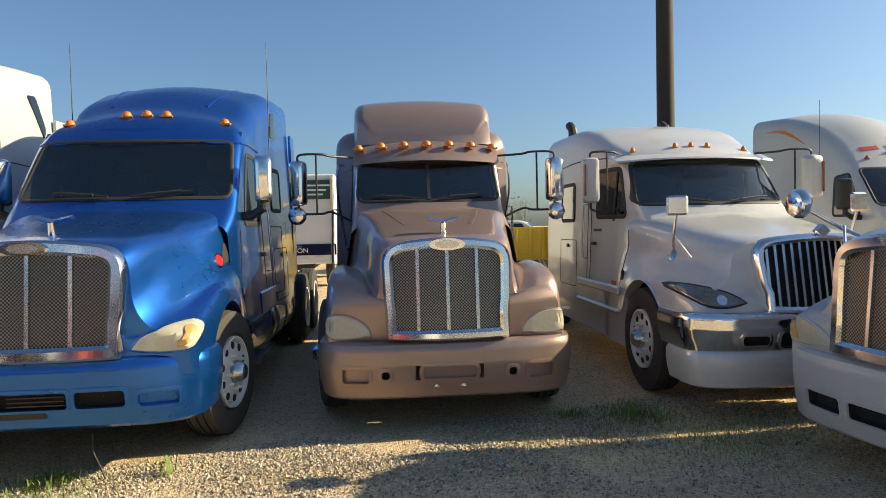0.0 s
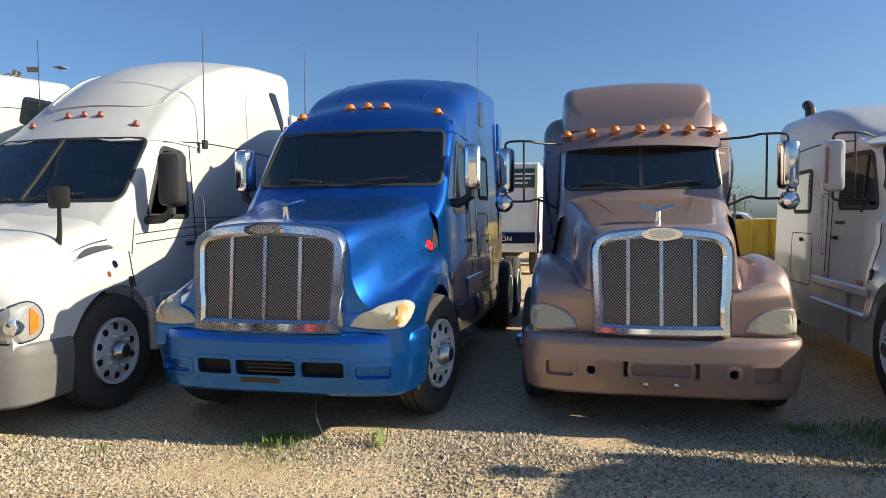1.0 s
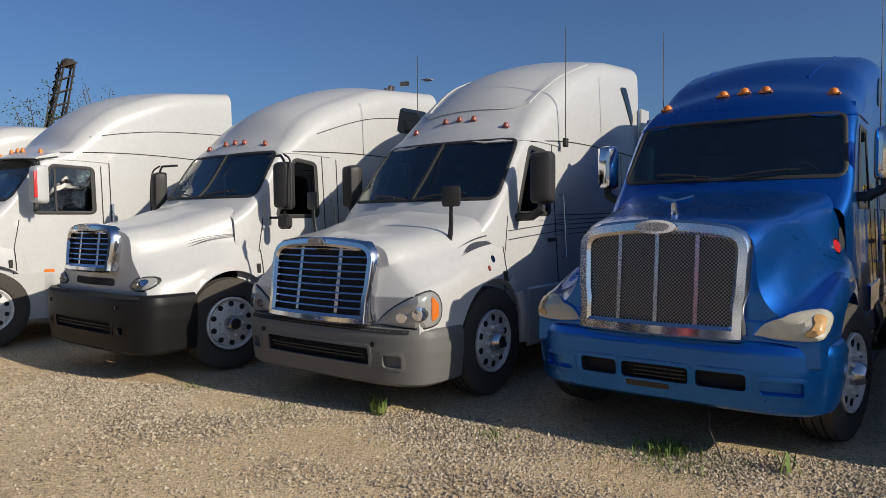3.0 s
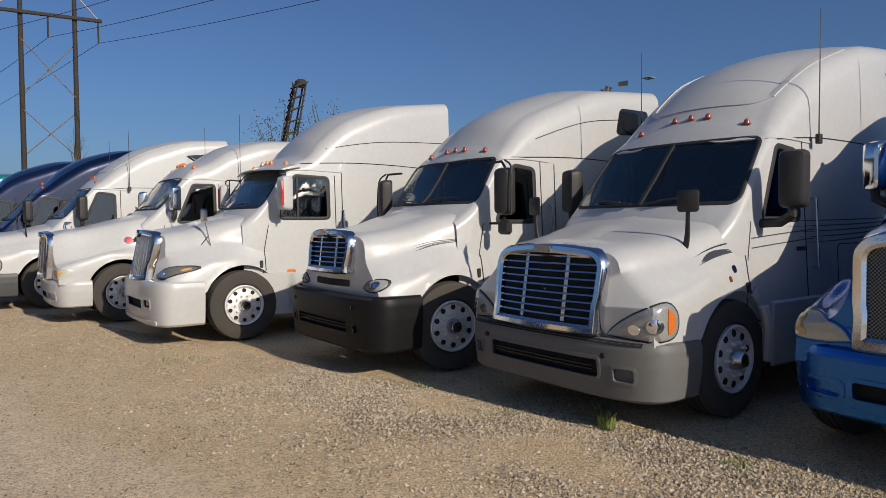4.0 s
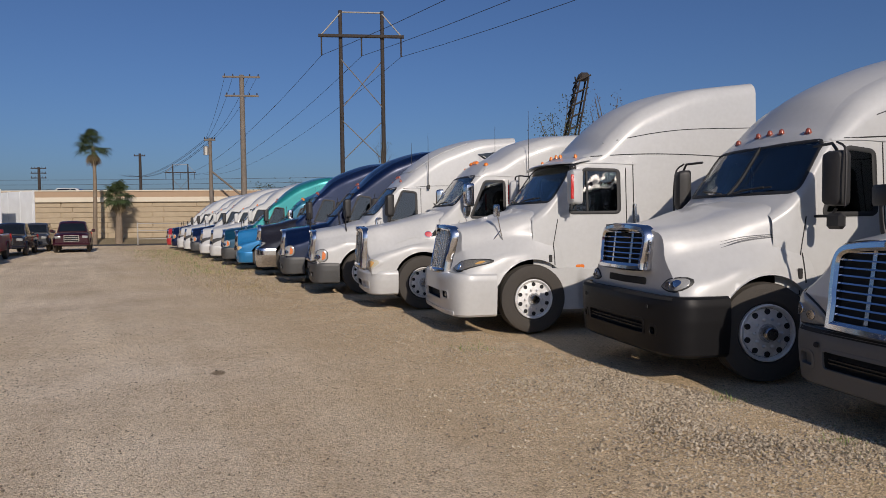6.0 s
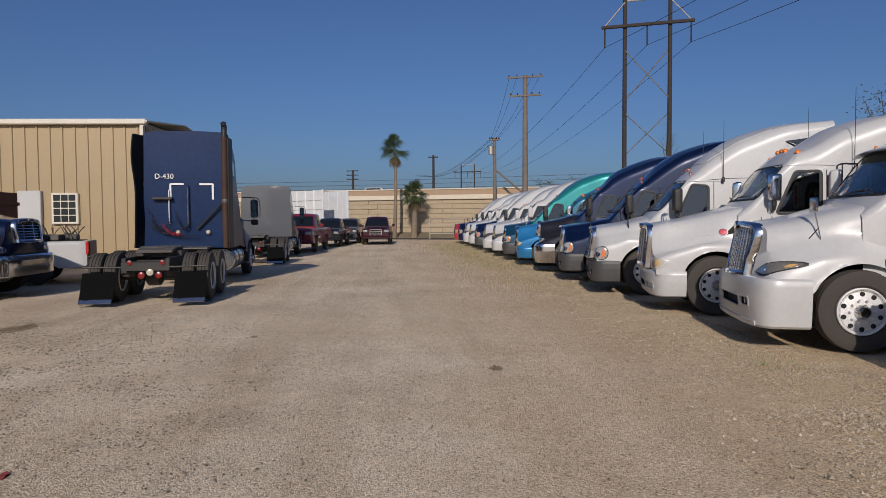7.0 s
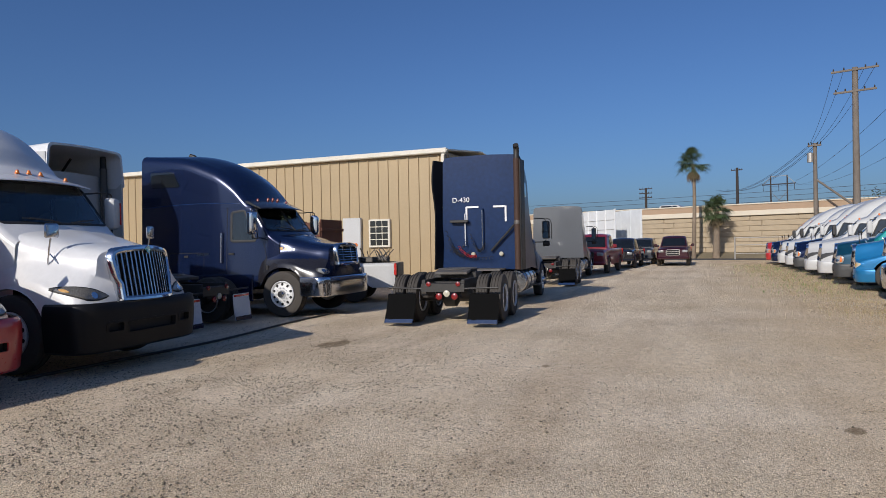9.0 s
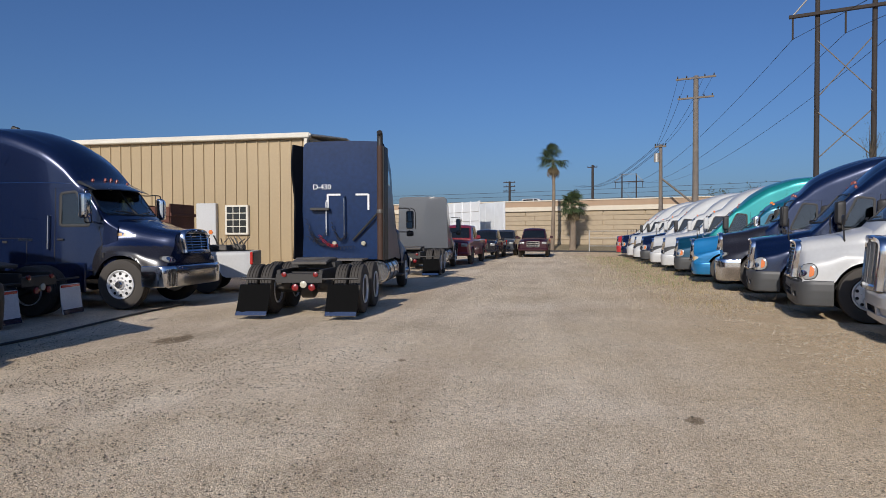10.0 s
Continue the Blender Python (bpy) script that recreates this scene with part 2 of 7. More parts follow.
def part(name, geo, material, parent, label="", sharp=32, at=None):
    """One mesh object under a thing or part; geo may be a Geo or a shared mesh."""
    top = parent
    while top.parent:
        top = top.parent
    k = FORWARD.get(top.name, 0.0)
    if k and name not in FIXED:
        if isinstance(geo, Geo):
            geo = Geo().add([(x, ahead(y, k), z) for x, y, z in geo.v], geo.f)
        elif at is not None:
            x, y, z = at.translation
            at = Matrix.Translation((0, ahead(y, k) - y, 0)) @ at
    me = geo if isinstance(geo, bpy.types.Mesh) else geo.mesh(name, material, sharp)
    ob = new(name, me)
    ob.parent = parent
    if at is not None:
        ob.matrix_basis = at
    return tagged(ob, label)


def thing(name, m, label, category, group="", kind=""):
    ob = new(name)
    ob.empty_display_size = 0.3
    ob.matrix_basis = m
    return tagged(ob, label, category, group, kind)


def solo(name, geo, material, label, category, group="", kind="", sharp=32, at=None):
    ob = new(name, geo if isinstance(geo, bpy.types.Mesh) else geo.mesh(name, material, sharp))
    if at is not None:
        ob.matrix_basis = at
    return tagged(ob, label, category, group, kind)


def pchip(xs, ys, x):
    """Smooth interpolation without overshoot."""
    xs, ys, x = np.asarray(xs, float), np.asarray(ys, float), np.asarray(x, float)
    h, d = np.diff(xs), np.diff(ys) / np.diff(xs)
    m = np.zeros(len(xs))
    for i in range(1, len(xs) - 1):
        if d[i - 1] * d[i] > 0:
            w1, w2 = 2 * h[i] + h[i - 1], h[i] + 2 * h[i - 1]
            m[i] = (w1 + w2) / (w1 / d[i - 1] + w2 / d[i])
    m[0], m[-1] = d[0], d[-1]
    k = np.clip(np.searchsorted(xs, x) - 1, 0, len(xs) - 2)
    t = (x - xs[k]) / h[k]
    return ((1 + 2 * t) * (1 - t) ** 2 * ys[k] + t * (1 - t) ** 2 * h[k] * m[k] + t * t * (3 - 2 * t) * ys[k + 1] + t * t * (t - 1) * h[k] * m[k + 1])


def steps_between(ys, step):
    out = []
    for a, b in zip(ys, ys[1:]):
        n = max(1, round((b - a) / (step(a) if callable(step) else step)))
        out += [a + (b - a) * i / n for i in range(n)]
    return out + [ys[-1]]


def shell(stations, step=0.08, ns=14, na=5, nt=9):
    """Rings of a body whose sections are rounded trapezoids: (y, bottom half width, top half width, z0, z1, corner, crown)."""
    st = np.array(stations, float)
    ys = steps_between(list(st[:, 0]), step)
    pr = [pchip(st[:, 0], st[:, k], ys) for k in range(1, 7)]
    out = []
    for y, wb, wt, z0, z1, r, cr in zip(ys, *pr):
        r = min(r, 0.48 * (z1 - z0), 0.9 * wt)
        half = [(wb + (wt - wb) * i / ns, z0 + (z1 - r - z0) * i / ns) for i in range(ns)]
        half += [(wt - r + r * math.cos(a), z1 - r + r * math.sin(a)) for a in np.linspace(0, math.pi / 2, na)]
        half += [((wt - r) * (1 - i / nt), z1 + cr * (1 - (1 - i / nt) ** 2)) for i in range(1, nt + 1)]
        out.append([(x, y, z) for x, z in half] + [(-x, y, z) for x, z in half[-2::-1]])
    return out


def catmull(pts, n):
    p = [Vector(q) for q in pts]
    p = [2 * p[0] - p[1]] + p + [2 * p[-1] - p[-2]]
    out = []
    for i in range(1, len(p) - 2):
        for k in range(n):
            t = k / n
            a, b, c, d = p[i - 1], p[i], p[i + 1], p[i + 2]
            out.append(0.5 * ((2 * b) + (c - a) * t + (2 * a - 5 * b + 4 * c - d) * t * t + (3 * b - a - 3 * c + d) * t ** 3))
    return out + [p[-2]]


def round_poly(poly, r, n=4):
    """Rounds the corners of a polygon of (u, v)."""
    out = []
    m = len(poly)
    for i in range(m):
        a, b, c = Vector(poly[i - 1]), Vector(poly[i]), Vector(poly[(i + 1) % m])
        u, w = a - b, c - b
        k = min(r, 0.45 * u.length, 0.45 * w.length)
        p, q = b + u.normalized() * k, b + w.normalized() * k
        for j in range(n + 1):
            t = j / n
            out.append(tuple((1 - t) ** 2 * p + 2 * t * (1 - t) * b + t * t * q))
    fine = []
    for i in range(len(out)):
        a, b = Vector(out[i]), Vector(out[(i + 1) % len(out)])
        k = max(1, int((b - a).length / 0.07))
        fine += [tuple(a.lerp(b, j / k)) for j in range(k)]
    return fine


def grow(poly, d):
    """Moves a polygon's outline out by d."""
    n = len(poly)
    area = sum(poly[i - 1][0] * poly[i][1] - poly[i][0] * poly[i - 1][1] for i in range(n))
    s = 1 if area > 0 else -1
    out = []
    for i in range(n):
        a, c = Vector(poly[i - 1]), Vector(poly[(i + 1) % n])
        t = (c - a).normalized()
        out.append((poly[i][0] + s * d * t.y, poly[i][1] - s * d * t.x))
    return out


def inside(poly, u, v):
    c = False
    for i in range(len(poly)):
        (x1, y1), (x2, y2) = poly[i - 1], poly[i]
        if (y1 > v) != (y2 > v) and u < (x2 - x1) * (v - y1) / (y2 - y1) + x1:
            c = not c
    return c


WAYS = {"front": lambda u, v: ((u, -4, v), (0, 1, 0)), "right": lambda u, v: ((4, u, v), (-1, 0, 0)), "left": lambda u, v: ((-4, u, v), (1, 0, 0)), "top": lambda u, v: ((u, v, 7), (0, 0, -1)), "back": lambda u, v: ((u, 12, v), (0, -1, 0)),
        "corner_right": lambda u, v: ((0.7071 * u + 2.83, 0.7071 * u - 2.83, v), (-0.7071, 0.7071, 0)), "corner_left": lambda u, v: ((-0.7071 * u - 2.83, 0.7071 * u - 2.83, v), (0.7071, 0.7071, 0))}


def drop(bvh, side, u, v, off):
    """The place on a body under (u, v) of one side, lifted by off."""
    o, d = WAYS[side](u, v)
    p, n, _, _ = bvh.ray_cast(Vector(o), Vector(d))
    if p is None:
        q = Vector(o) + Vector(d) * 3.5
        p, n, _, _ = bvh.find_nearest(q)
    if n.dot(Vector(d)) > 0:
        n = -n
    return p + n * off


def patch(bvh, side, poly, off=0.008, thick=0.012):
    """A panel of an outline laid on a body, with thickness."""
    cu, cv = sum(p[0] for p in poly) / len(poly), sum(p[1] for p in poly) / len(poly)
    g, rs = Geo(), []
    rs.append([drop(bvh, side, u, v, off - thick) for u, v in poly])
    for s in (1.0, 0.93, 0.62, 0.3):
        o = off if s < 1 else off * 0.7
        rs.append([drop(bvh, side, cu + (u - cu) * s, cv + (v - cv) * s, o) for u, v in poly])
    return g.rings(rs)


def rim_strip(bvh, side, poly, inn=0.03, out=0.03, off=0.012, thick=0.02):
    """A frame round an outline laid on a body."""
    g = Geo()
    a, b = grow(poly, out), grow(poly, -inn)
    rs = [[drop(bvh, side, u, v, o) for u, v in q] for q, o in ((a, off - thick), (a, off * 0.6), (grow(poly, out * 0.5), off), (grow(poly, -inn * 0.5), off), (b, off * 0.6), (b, off - thick))]
    return g.rings(rs, caps=False)


def stripe(bvh, side, pts, w, off=0.004, taper=False):
    """A thin band laid along a line on a body."""
    g, rs = Geo(), []
    pts = [Vector(p) for p in pts]
    fine = catmull(pts, 6) if len(pts) > 2 else [pts[0].lerp(pts[-1], i / 12) for i in range(13)]
    for i, p in enumerate(fine):
        d = (fine[min(i + 1, len(fine) - 1)] - fine[max(i - 1, 0)]).normalized()
        k = w / 2 * (max(0.1, math.sin(math.pi * i / (len(fine) - 1))) if taper else 1)
        a, b = (p.x - d.y * k, p.y + d.x * k), (p.x + d.y * k, p.y - d.x * k)
        rs.append([drop(bvh, side, *a, -0.004), drop(bvh, side, *a, off), drop(bvh, side, *b, off), drop(bvh, side, *b, -0.004)])
    return g.rings(rs)


def text_mesh(body, size, depth=0.004):
    cu = bpy.data.curves.new("lettering", "FONT")
    cu.body, cu.size, cu.extrude, cu.align_x = body, size, depth, "CENTER"
    ob = bpy.data.objects.new("lettering", cu)
    scene.collection.objects.link(ob)
    me = bpy.data.meshes.new_from_object(ob.evaluated_get(bpy.context.evaluated_depsgraph_get()))
    bpy.data.objects.remove(ob)
    return me


# ---- trucks ----
SHARED = {}


def shared(key, make):
    if key not in SHARED:
        SHARED[key] = make()
    return SHARED[key]


def tyre_mesh(w, r=0.52):
    """A tyre round the x axis with grooves in its tread."""
    h = w / 2
    prof = [(-h * 0.72, 0.295), (-h * 0.98, 0.33), (-h, 0.40), (-h * 0.96, r - 0.05), (-h * 0.84, r - 0.012)]
    for i in range(4):
        x = -h * 0.72 + h * 1.44 * i / 3
        if i:
            prof += [(x - h * 0.42, r), (x - h * 0.40, r - 0.016), (x - h * 0.30, r - 0.016), (x - h * 0.28, r)]
    prof += [(h * 0.84, r - 0.012), (h * 0.96, r - 0.05), (h, 0.40), (h * 0.98, 0.33), (h * 0.72, 0.295)]
    return Geo().lathe(prof, n=48).mesh("tyre", RUBBER, 40)


def rim_mesh(material, deep=False):
    """A disc wheel, outer face towards +x."""
    o = -0.16 if deep else 0.05
    prof = [(-0.1, 0.30), (0.135, 0.30), (0.142, 0.288), (0.135, 0.277), (o + 0.045, 0.258), (o + 0.062, 0.246), (o + 0.066, 0.22), (o + 0.07, 0.18), (o + 0.075, 0.15), (o + 0.075, 0.10), (o + 0.075, 0.01)]
    g = Geo().lathe(prof, n=40)
    for k in range(10):
        a = 2 * math.pi * k / 10
        g.lathe([(o + 0.06, 0.017), (o + 0.105, 0.017), (o + 0.12, 0.010), (o + 0.12, 0.002)], (0, 0.145 * math.cos(a), 0.145 * math.sin(a)), n=6)
    return g.mesh("rim", material, 30)


# near-black discs on the rim face, painted shade in place of cut hand holes
def hole_mesh(deep=False):
    o = -0.16 if deep else 0.05
    return Geo().lathe([(o + 0.03, 0.031), (o + 0.071, 0.031), (o + 0.0715, 0.002)], (0, 0.222, 0), n=12).mesh("hand_hole_shade", VOID, 30)


def hub_mesh(deep=False):
    o = -0.16 if deep else 0.05
    return Geo().lathe([(o + 0.06, 0.10), (o + 0.10, 0.095), (o + 0.15, 0.075), (o + 0.17, 0.06), (o + 0.17, 0.005)], n=20).mesh("hub", DULLCH, 30)


def wheel(parent, x, y, s, steer=0.0, dual=False, rim=None, name="wheel", holes=True):
    """A wheel at x, y; s: the side its face looks to."""
    rim = rim or ALLOY
    at = pose(x, y, 0.52, 0, 0, steer) @ (Matrix() if s > 0 else pose(0, 0, 0, 0, 0, 180))
    w = part(name, shared(("tyre", dual), lambda: tyre_mesh(0.27)), None, parent, at=at)
    part("rim", shared(("rim", rim.name, dual), lambda: rim_mesh(rim, dual)), None, w)
    if holes:
        for k in range(10):
            part("hand_hole_shade", shared(("hole", dual), lambda: hole_mesh(dual)), None, w, at=pose(0, 0, 0, 36 * k + 18))
    part("hub", shared(("hub", dual), lambda: hub_mesh(dual)), None, w)
    return w


def chassis(root, y0, y1, rim=None, rear_detail=False, holes=True, flap=None, tank=True, front=True, rear=True, steer=0.0, hub_y=1.0, track=1.0):
    """Frame rails, wheels, tanks, steps, fifth wheel and mud flaps. y1: the tail."""
    for s in (-1, 1):
        part("frame_rail", Geo().box((0.43 * s, (y0 + y1) / 2, 0.82), (0.09, y1 - y0, 0.26)), FRAME, root)
    ys = (y1 - 2.0, y1 - 0.7)
    for y in (y1 - 0.06, ys[0], ys[1], 3.6, hub_y):
        part("cross_member", Geo().box((0, y, 0.80), (0.80, 0.1, 0.16)), FRAME, root)
    part("front_axle", Geo().tube([(-1.0, hub_y, 0.5), (-0.6, hub_y, 0.44), (0.6, hub_y, 0.44), (1.0, hub_y, 0.5)], 0.06), FRAME, root)
    if front:
        for s in (-1, 1):
            wheel(root, track * s, hub_y, s, steer, rim=rim, name="front_wheel", holes=holes)
    if rear:
        for y in ys:
            part("drive_axle", Geo().lathe([(-0.95, 0.07), (-0.2, 0.08), (-0.12, 0.2), (0.12, 0.2), (0.2, 0.08), (0.95, 0.07)], (0, y, 0.52), n=14), FRAME, root)
            for s in (-1, 1):
                wheel(root, 0.78 * s, y, -s, dual=True, rim=rim, name="drive_wheel", holes=rear_detail)
                wheel(root, 1.08 * s, y, s, dual=True, rim=rim, name="drive_wheel", holes=rear_detail)
    if tank:
        for s in (-1, 1):
            g = Geo().lathe([(0, 0.05), (0, 0.29), (0.03, 0.32), (1.57, 0.32), (1.6, 0.29), (1.6, 0.05)], (0.83 * s, 3.1, 0.66), "y", 28)
            t = part("fuel_tank", g, DULLCH, root)
            for k in range(3):
                part("tank_strap", Geo().lathe([(0, 0.322), (0.0, 0.332), (0.06, 0.332), (0.06, 0.322)], (0.83 * s, 3.3 + 0.6 * k, 0.66), "y", 28), STEEL, t)
            part("step", Geo().box((1.02 * s, 2.35, 0.42), (0.30, 0.62, 0.05)).box((0.9 * s, 2.35, 0.62), (0.06, 0.6, 0.42)), STEEL, root)
            part("step", Geo().box((1.0 * s, 2.35, 0.80), (0.26, 0.62, 0.05)), STEEL, root)
    if rear:
        yf = (ys[0] + ys[1]) / 2
        fw = Geo().lathe([(0.0, 0.05), (0, 0.44), (0.05, 0.46), (0.07, 0.44), (0.075, 0.05)], (0, yf, 1.08), "z", 28)
        fw.box((0, yf + 0.42, 1.09), (0.75, 0.5, 0.06), pose(0, 0, 0, -8))
        p = part("fifth_wheel", fw, STEEL, root)
        part("mount", Geo().box((0, yf, 1.0), (1.0, 0.6, 0.14)), FRAME, p)
    if flap is not None:
        for s in (-1, 1):
            part("flap_bracket", Geo().tube([(0.3 * s, y1 + 0.02, 0.76), (1.2 * s, y1 + 0.04, 0.78)], 0.02), FRAME, root)
            f = part("mud_flap", Geo().prism(round_poly([(-0.32, 0.05), (0.32, 0.05), (0.32, 0.25), (0.32, 0.45), (0.31, 0.66), (-0.31, 0.66), (-0.32, 0.45), (-0.32, 0.25)], 0.03), lambda u, v, w: (0.9 * s + u, y1 + 0.05 + w + (0.62 if flap is FLAPB else 0.14) * max(0.0, 0.66 - v) ** 1.6, v), -0.006, 0.006), flap, root)
            part("flap_weight", Geo().box((0.9 * s, y1 + (0.315 if flap is FLAPB else 0.125), 0.10), (0.62, 0.016, 0.10), pose(0, 0, 0, 40 if flap is FLAPB else 10)), DULLCH if flap is FLAPB else NAVY, f)
            if flap is FLAPW:
                part("flap_band", Geo().box((0.9 * s, y1 + 0.062, 0.62), (0.58, 0.014, 0.05)), REDL, f)
    if rear_detail:
        part("tail_bar", Geo().box((0, y1 + 0.02, 0.78), (0.95, 0.05, 0.18)), FRAME, root)
        for x, z, mt in ((-0.26, 0.60, REDTAIL), (0.08, 0.60, REDTAIL), (-0.09, 0.66, LENS), (-0.34, 0.86, REDTAIL), (0.3, 0.86, REDTAIL)):
            part("tail_lamp", Geo().lathe([(0, 0.07), (0.03, 0.07), (0.04, 0.05), (0.042, 0.005)], (x, y1 + 0.03, z), "y", 18) if z < 0.8 else Geo().lathe([(0, 0.05), (0.03, 0.05), (0.04, 0.005)], (x, y1 + 0.04, z), "y", 14), mt, root)
        for s in (-1, 1):
            for y in ys:
                part("air_bag", Geo().lathe([(0, 0.12), (0.05, 0.15), (0.12, 0.15), (0.17, 0.12)], (0.45 * s, y + 0.3, 0.55), "z", 16), RUBBER, root)


def grille_outline(w0, w1, z0, z1, arch=0.05, r=0.17):
    """An outline of (u, v): rounded above, its top bowed."""
    out = []
    for u, v in round_poly([(-w0, z0), (w0, z0), (w1, z1), (-w1, z1)], r, 6):
        k = (v - z0) / (z1 - z0)
        if k < 0.35:
            u = math.copysign(min(w0, abs(u) + (0.35 - k) * 0.30 * (abs(u) > 0.7 * w0)), u) if u else 0.0
        out.append((u, v + arch * max(0.0, k) ** 6 * (1 - (u / w1) ** 2)))
    return out


def grille(root, kind, w0, w1, z0, z1, y=0.0, tilt=5.0, arch=0.04, frame_w=0.09, frame_mat=None, slat_mat=None):
    """Frame, insert and bars of a grille in a leaning plane."""
    k = math.tan(radians(tilt))
    bow = 0.15 if kind == "vertical" else 0.06
    f = lambda u, v, w: (u, y + (v - z0) * k - w + bow * (u / w1) ** 2, v)
    o = grille_outline(w0, w1, z0, z1, arch)
    inn = grow(o, -frame_w)
    g = Geo().rings([[f(u, v, -0.07) for u, v in o], [f(u, v, 0.015) for u, v in o], [f(u, v, 0.045) for u, v in grow(o, -0.02)], [f(u, v, 0.045) for u, v in grow(o, -frame_w + 0.025)], [f(u, v, 0.02) for u, v in inn], [f(u, v, -0.06) for u, v in inn]], caps=False)
    gr = part("grille_frame", g, frame_mat or CHROME, root, "polished grille surround")
    ins = grow(o, -frame_w + 0.01)
    cu, cv = 0, (z0 + z1) / 2
    rs = [[f(cu + (u - cu) * s, cv + (v - cv) * s, -0.02 if kind == "mesh" else -0.035) for u, v in ins] for s in (1, 0.8, 0.6, 0.4, 0.2, 0.02)]
    # behind slats and bars a near-black sheet carries the shade of the depth
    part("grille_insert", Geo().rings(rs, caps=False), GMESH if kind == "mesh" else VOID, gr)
    us, vs = [p[0] for p in inn], [p[1] for p in inn]

    def span_v(u):
        c = [v for v in np.linspace(z0, z1 + arch, 120) if inside(inn, u, v)]
        return (min(c), max(c)) if c else (z0, z0)

    def span_u(v):
        c = [u for u in np.linspace(-w1, w1, 160) if inside(inn, u, v)]
        return (min(c), max(c)) if c else (0, 0)

    sm = slat_mat or (DULLCH if kind == "vertical" else CHROME)
    if kind == "mesh":
        for u in (-0.5, 0.0, 0.5):
            u *= max(us)
            a, b = span_v(u)
            rs = [[f(u + du, v, dw) for du, dw in ((-0.014, -0.03), (-0.014, 0.012), (0.014, 0.012), (0.014, -0.03))] for v in np.linspace(a - 0.02, b + 0.02, 8)]
            part("grille_bar", Geo().rings(rs), DULLCH, gr)
    elif kind == "vertical":
        n = 15
        for i in range(n):
            u = max(us) * (-1 + 2 * (i + 0.5) / n)
            a, b = span_v(u)
            rs = [[f(u + du, v, dw) for du, dw in ((-0.012, -0.03), (-0.010, 0.004), (0.010, 0.004), (0.012, -0.03))] for v in np.linspace(a - 0.01, b + 0.01, 8)]
            part("grille_bar", Geo().rings(rs), sm, gr)
    else:
        n = 10 if kind == "slats" else 7
        for i in range(n):
            v = min(vs) + (max(vs) - min(vs)) * (i + 0.5) / n
            a, b = span_u(v)
            rs = [[f(u, v + dv, dw) for dv, dw in ((-0.010, -0.02), (-0.003, 0.016), (0.010, 0.008), (0.008, -0.04))] for u in np.linspace(a - 0.01, b + 0.01, 12)]
            part("grille_slat", Geo().rings(rs), sm, gr)
        for u in (-0.42, 0.42):
            u *= max(us)
            a, b = span_v(u)
            rs = [[f(u + du, v, dw) for du, dw in ((-0.02, -0.06), (-0.02, -0.022), (0.02, -0.022), (0.02, -0.06))] for v in np.linspace(a, b, 4)]
            part("grille_post", Geo().rings(rs), DULLCH, gr)
    return f


def bumper(root, mt, w, z0, z1, yc=0.0, wrap=0.85, depth=0.30, p=3.2, bulge=0.05, name="bumper", label="", cuts=()):
    """A wrapped bumper swept in plan, with openings cut out of it; returns its tree for laying parts on it."""
    n = 100 if cuts else 36
    rs = []
    h = z1 - z0
    prof = [(0.10, 0.0), (0.02, 0.0), (-0.015, 0.05), (-bulge * 0.7, 0.30), (-bulge, 0.60), (-bulge * 0.95, 0.86), (-bulge * 0.6, 0.96), (0.0, 1.0), (0.08, 1.0)]
    if cuts:
        prof = [(a[0] + (b[0] - a[0]) * k / m, a[1] + (b[1] - a[1]) * k / m) for a, b in zip(prof, prof[1:]) for m in [max(1, round((b[1] - a[1]) / 0.045))] for k in range(m)] + [prof[-1]]
    for i in range(n + 1):
        t = -1 + 2 * i / n
        a = t * math.pi / 2
        x = w * math.copysign(abs(math.sin(a)) ** (2 / p), a) if a else 0.0
        yy = yc + depth * (1 - abs(math.cos(a)) ** (2 / p))
        nx, ny = (x / w) ** 3, -1 + abs(x / w) ** 3 * 0.8
        rs.append([(x + nx * -o, yy + (-ny) * o, z0 + h * q) for o, q in prof])
    a0, a1 = rs[0], rs[-1]
    rs = [[(x, wrap, z) for x, y, z in a0]] + rs + [[(x, wrap, z) for x, y, z in a1]]
    g = Geo().rings(rs, closed=False, caps=False)
    bv = BVHTree.FromPolygons([Vector(v) for v in g.v], g.f)
    g.f = [f for f in g.f if not any(inside(q, g.v[i][0], g.v[i][2]) for q in cuts for i in f)]
    if not cuts:
        inner = [[(x * 0.94, y + 0.07, z) for x, y, z in r] for r in rs]
        g.rings(inner, closed=False, caps=False)
        g.rings([[r[0] for r in rs], [r[0] for r in inner]], closed=False, caps=False)
        g.rings([[r[-1] for r in rs], [r[-1] for r in inner]], closed=False, caps=False)
    return part(name, g, mt, root, label), bv


def rect(u0, v0, u1, v1, r=0.03):
    return round_poly([(u0, v0), (u1, v0), (u1, v1), (u0, v1)], r)


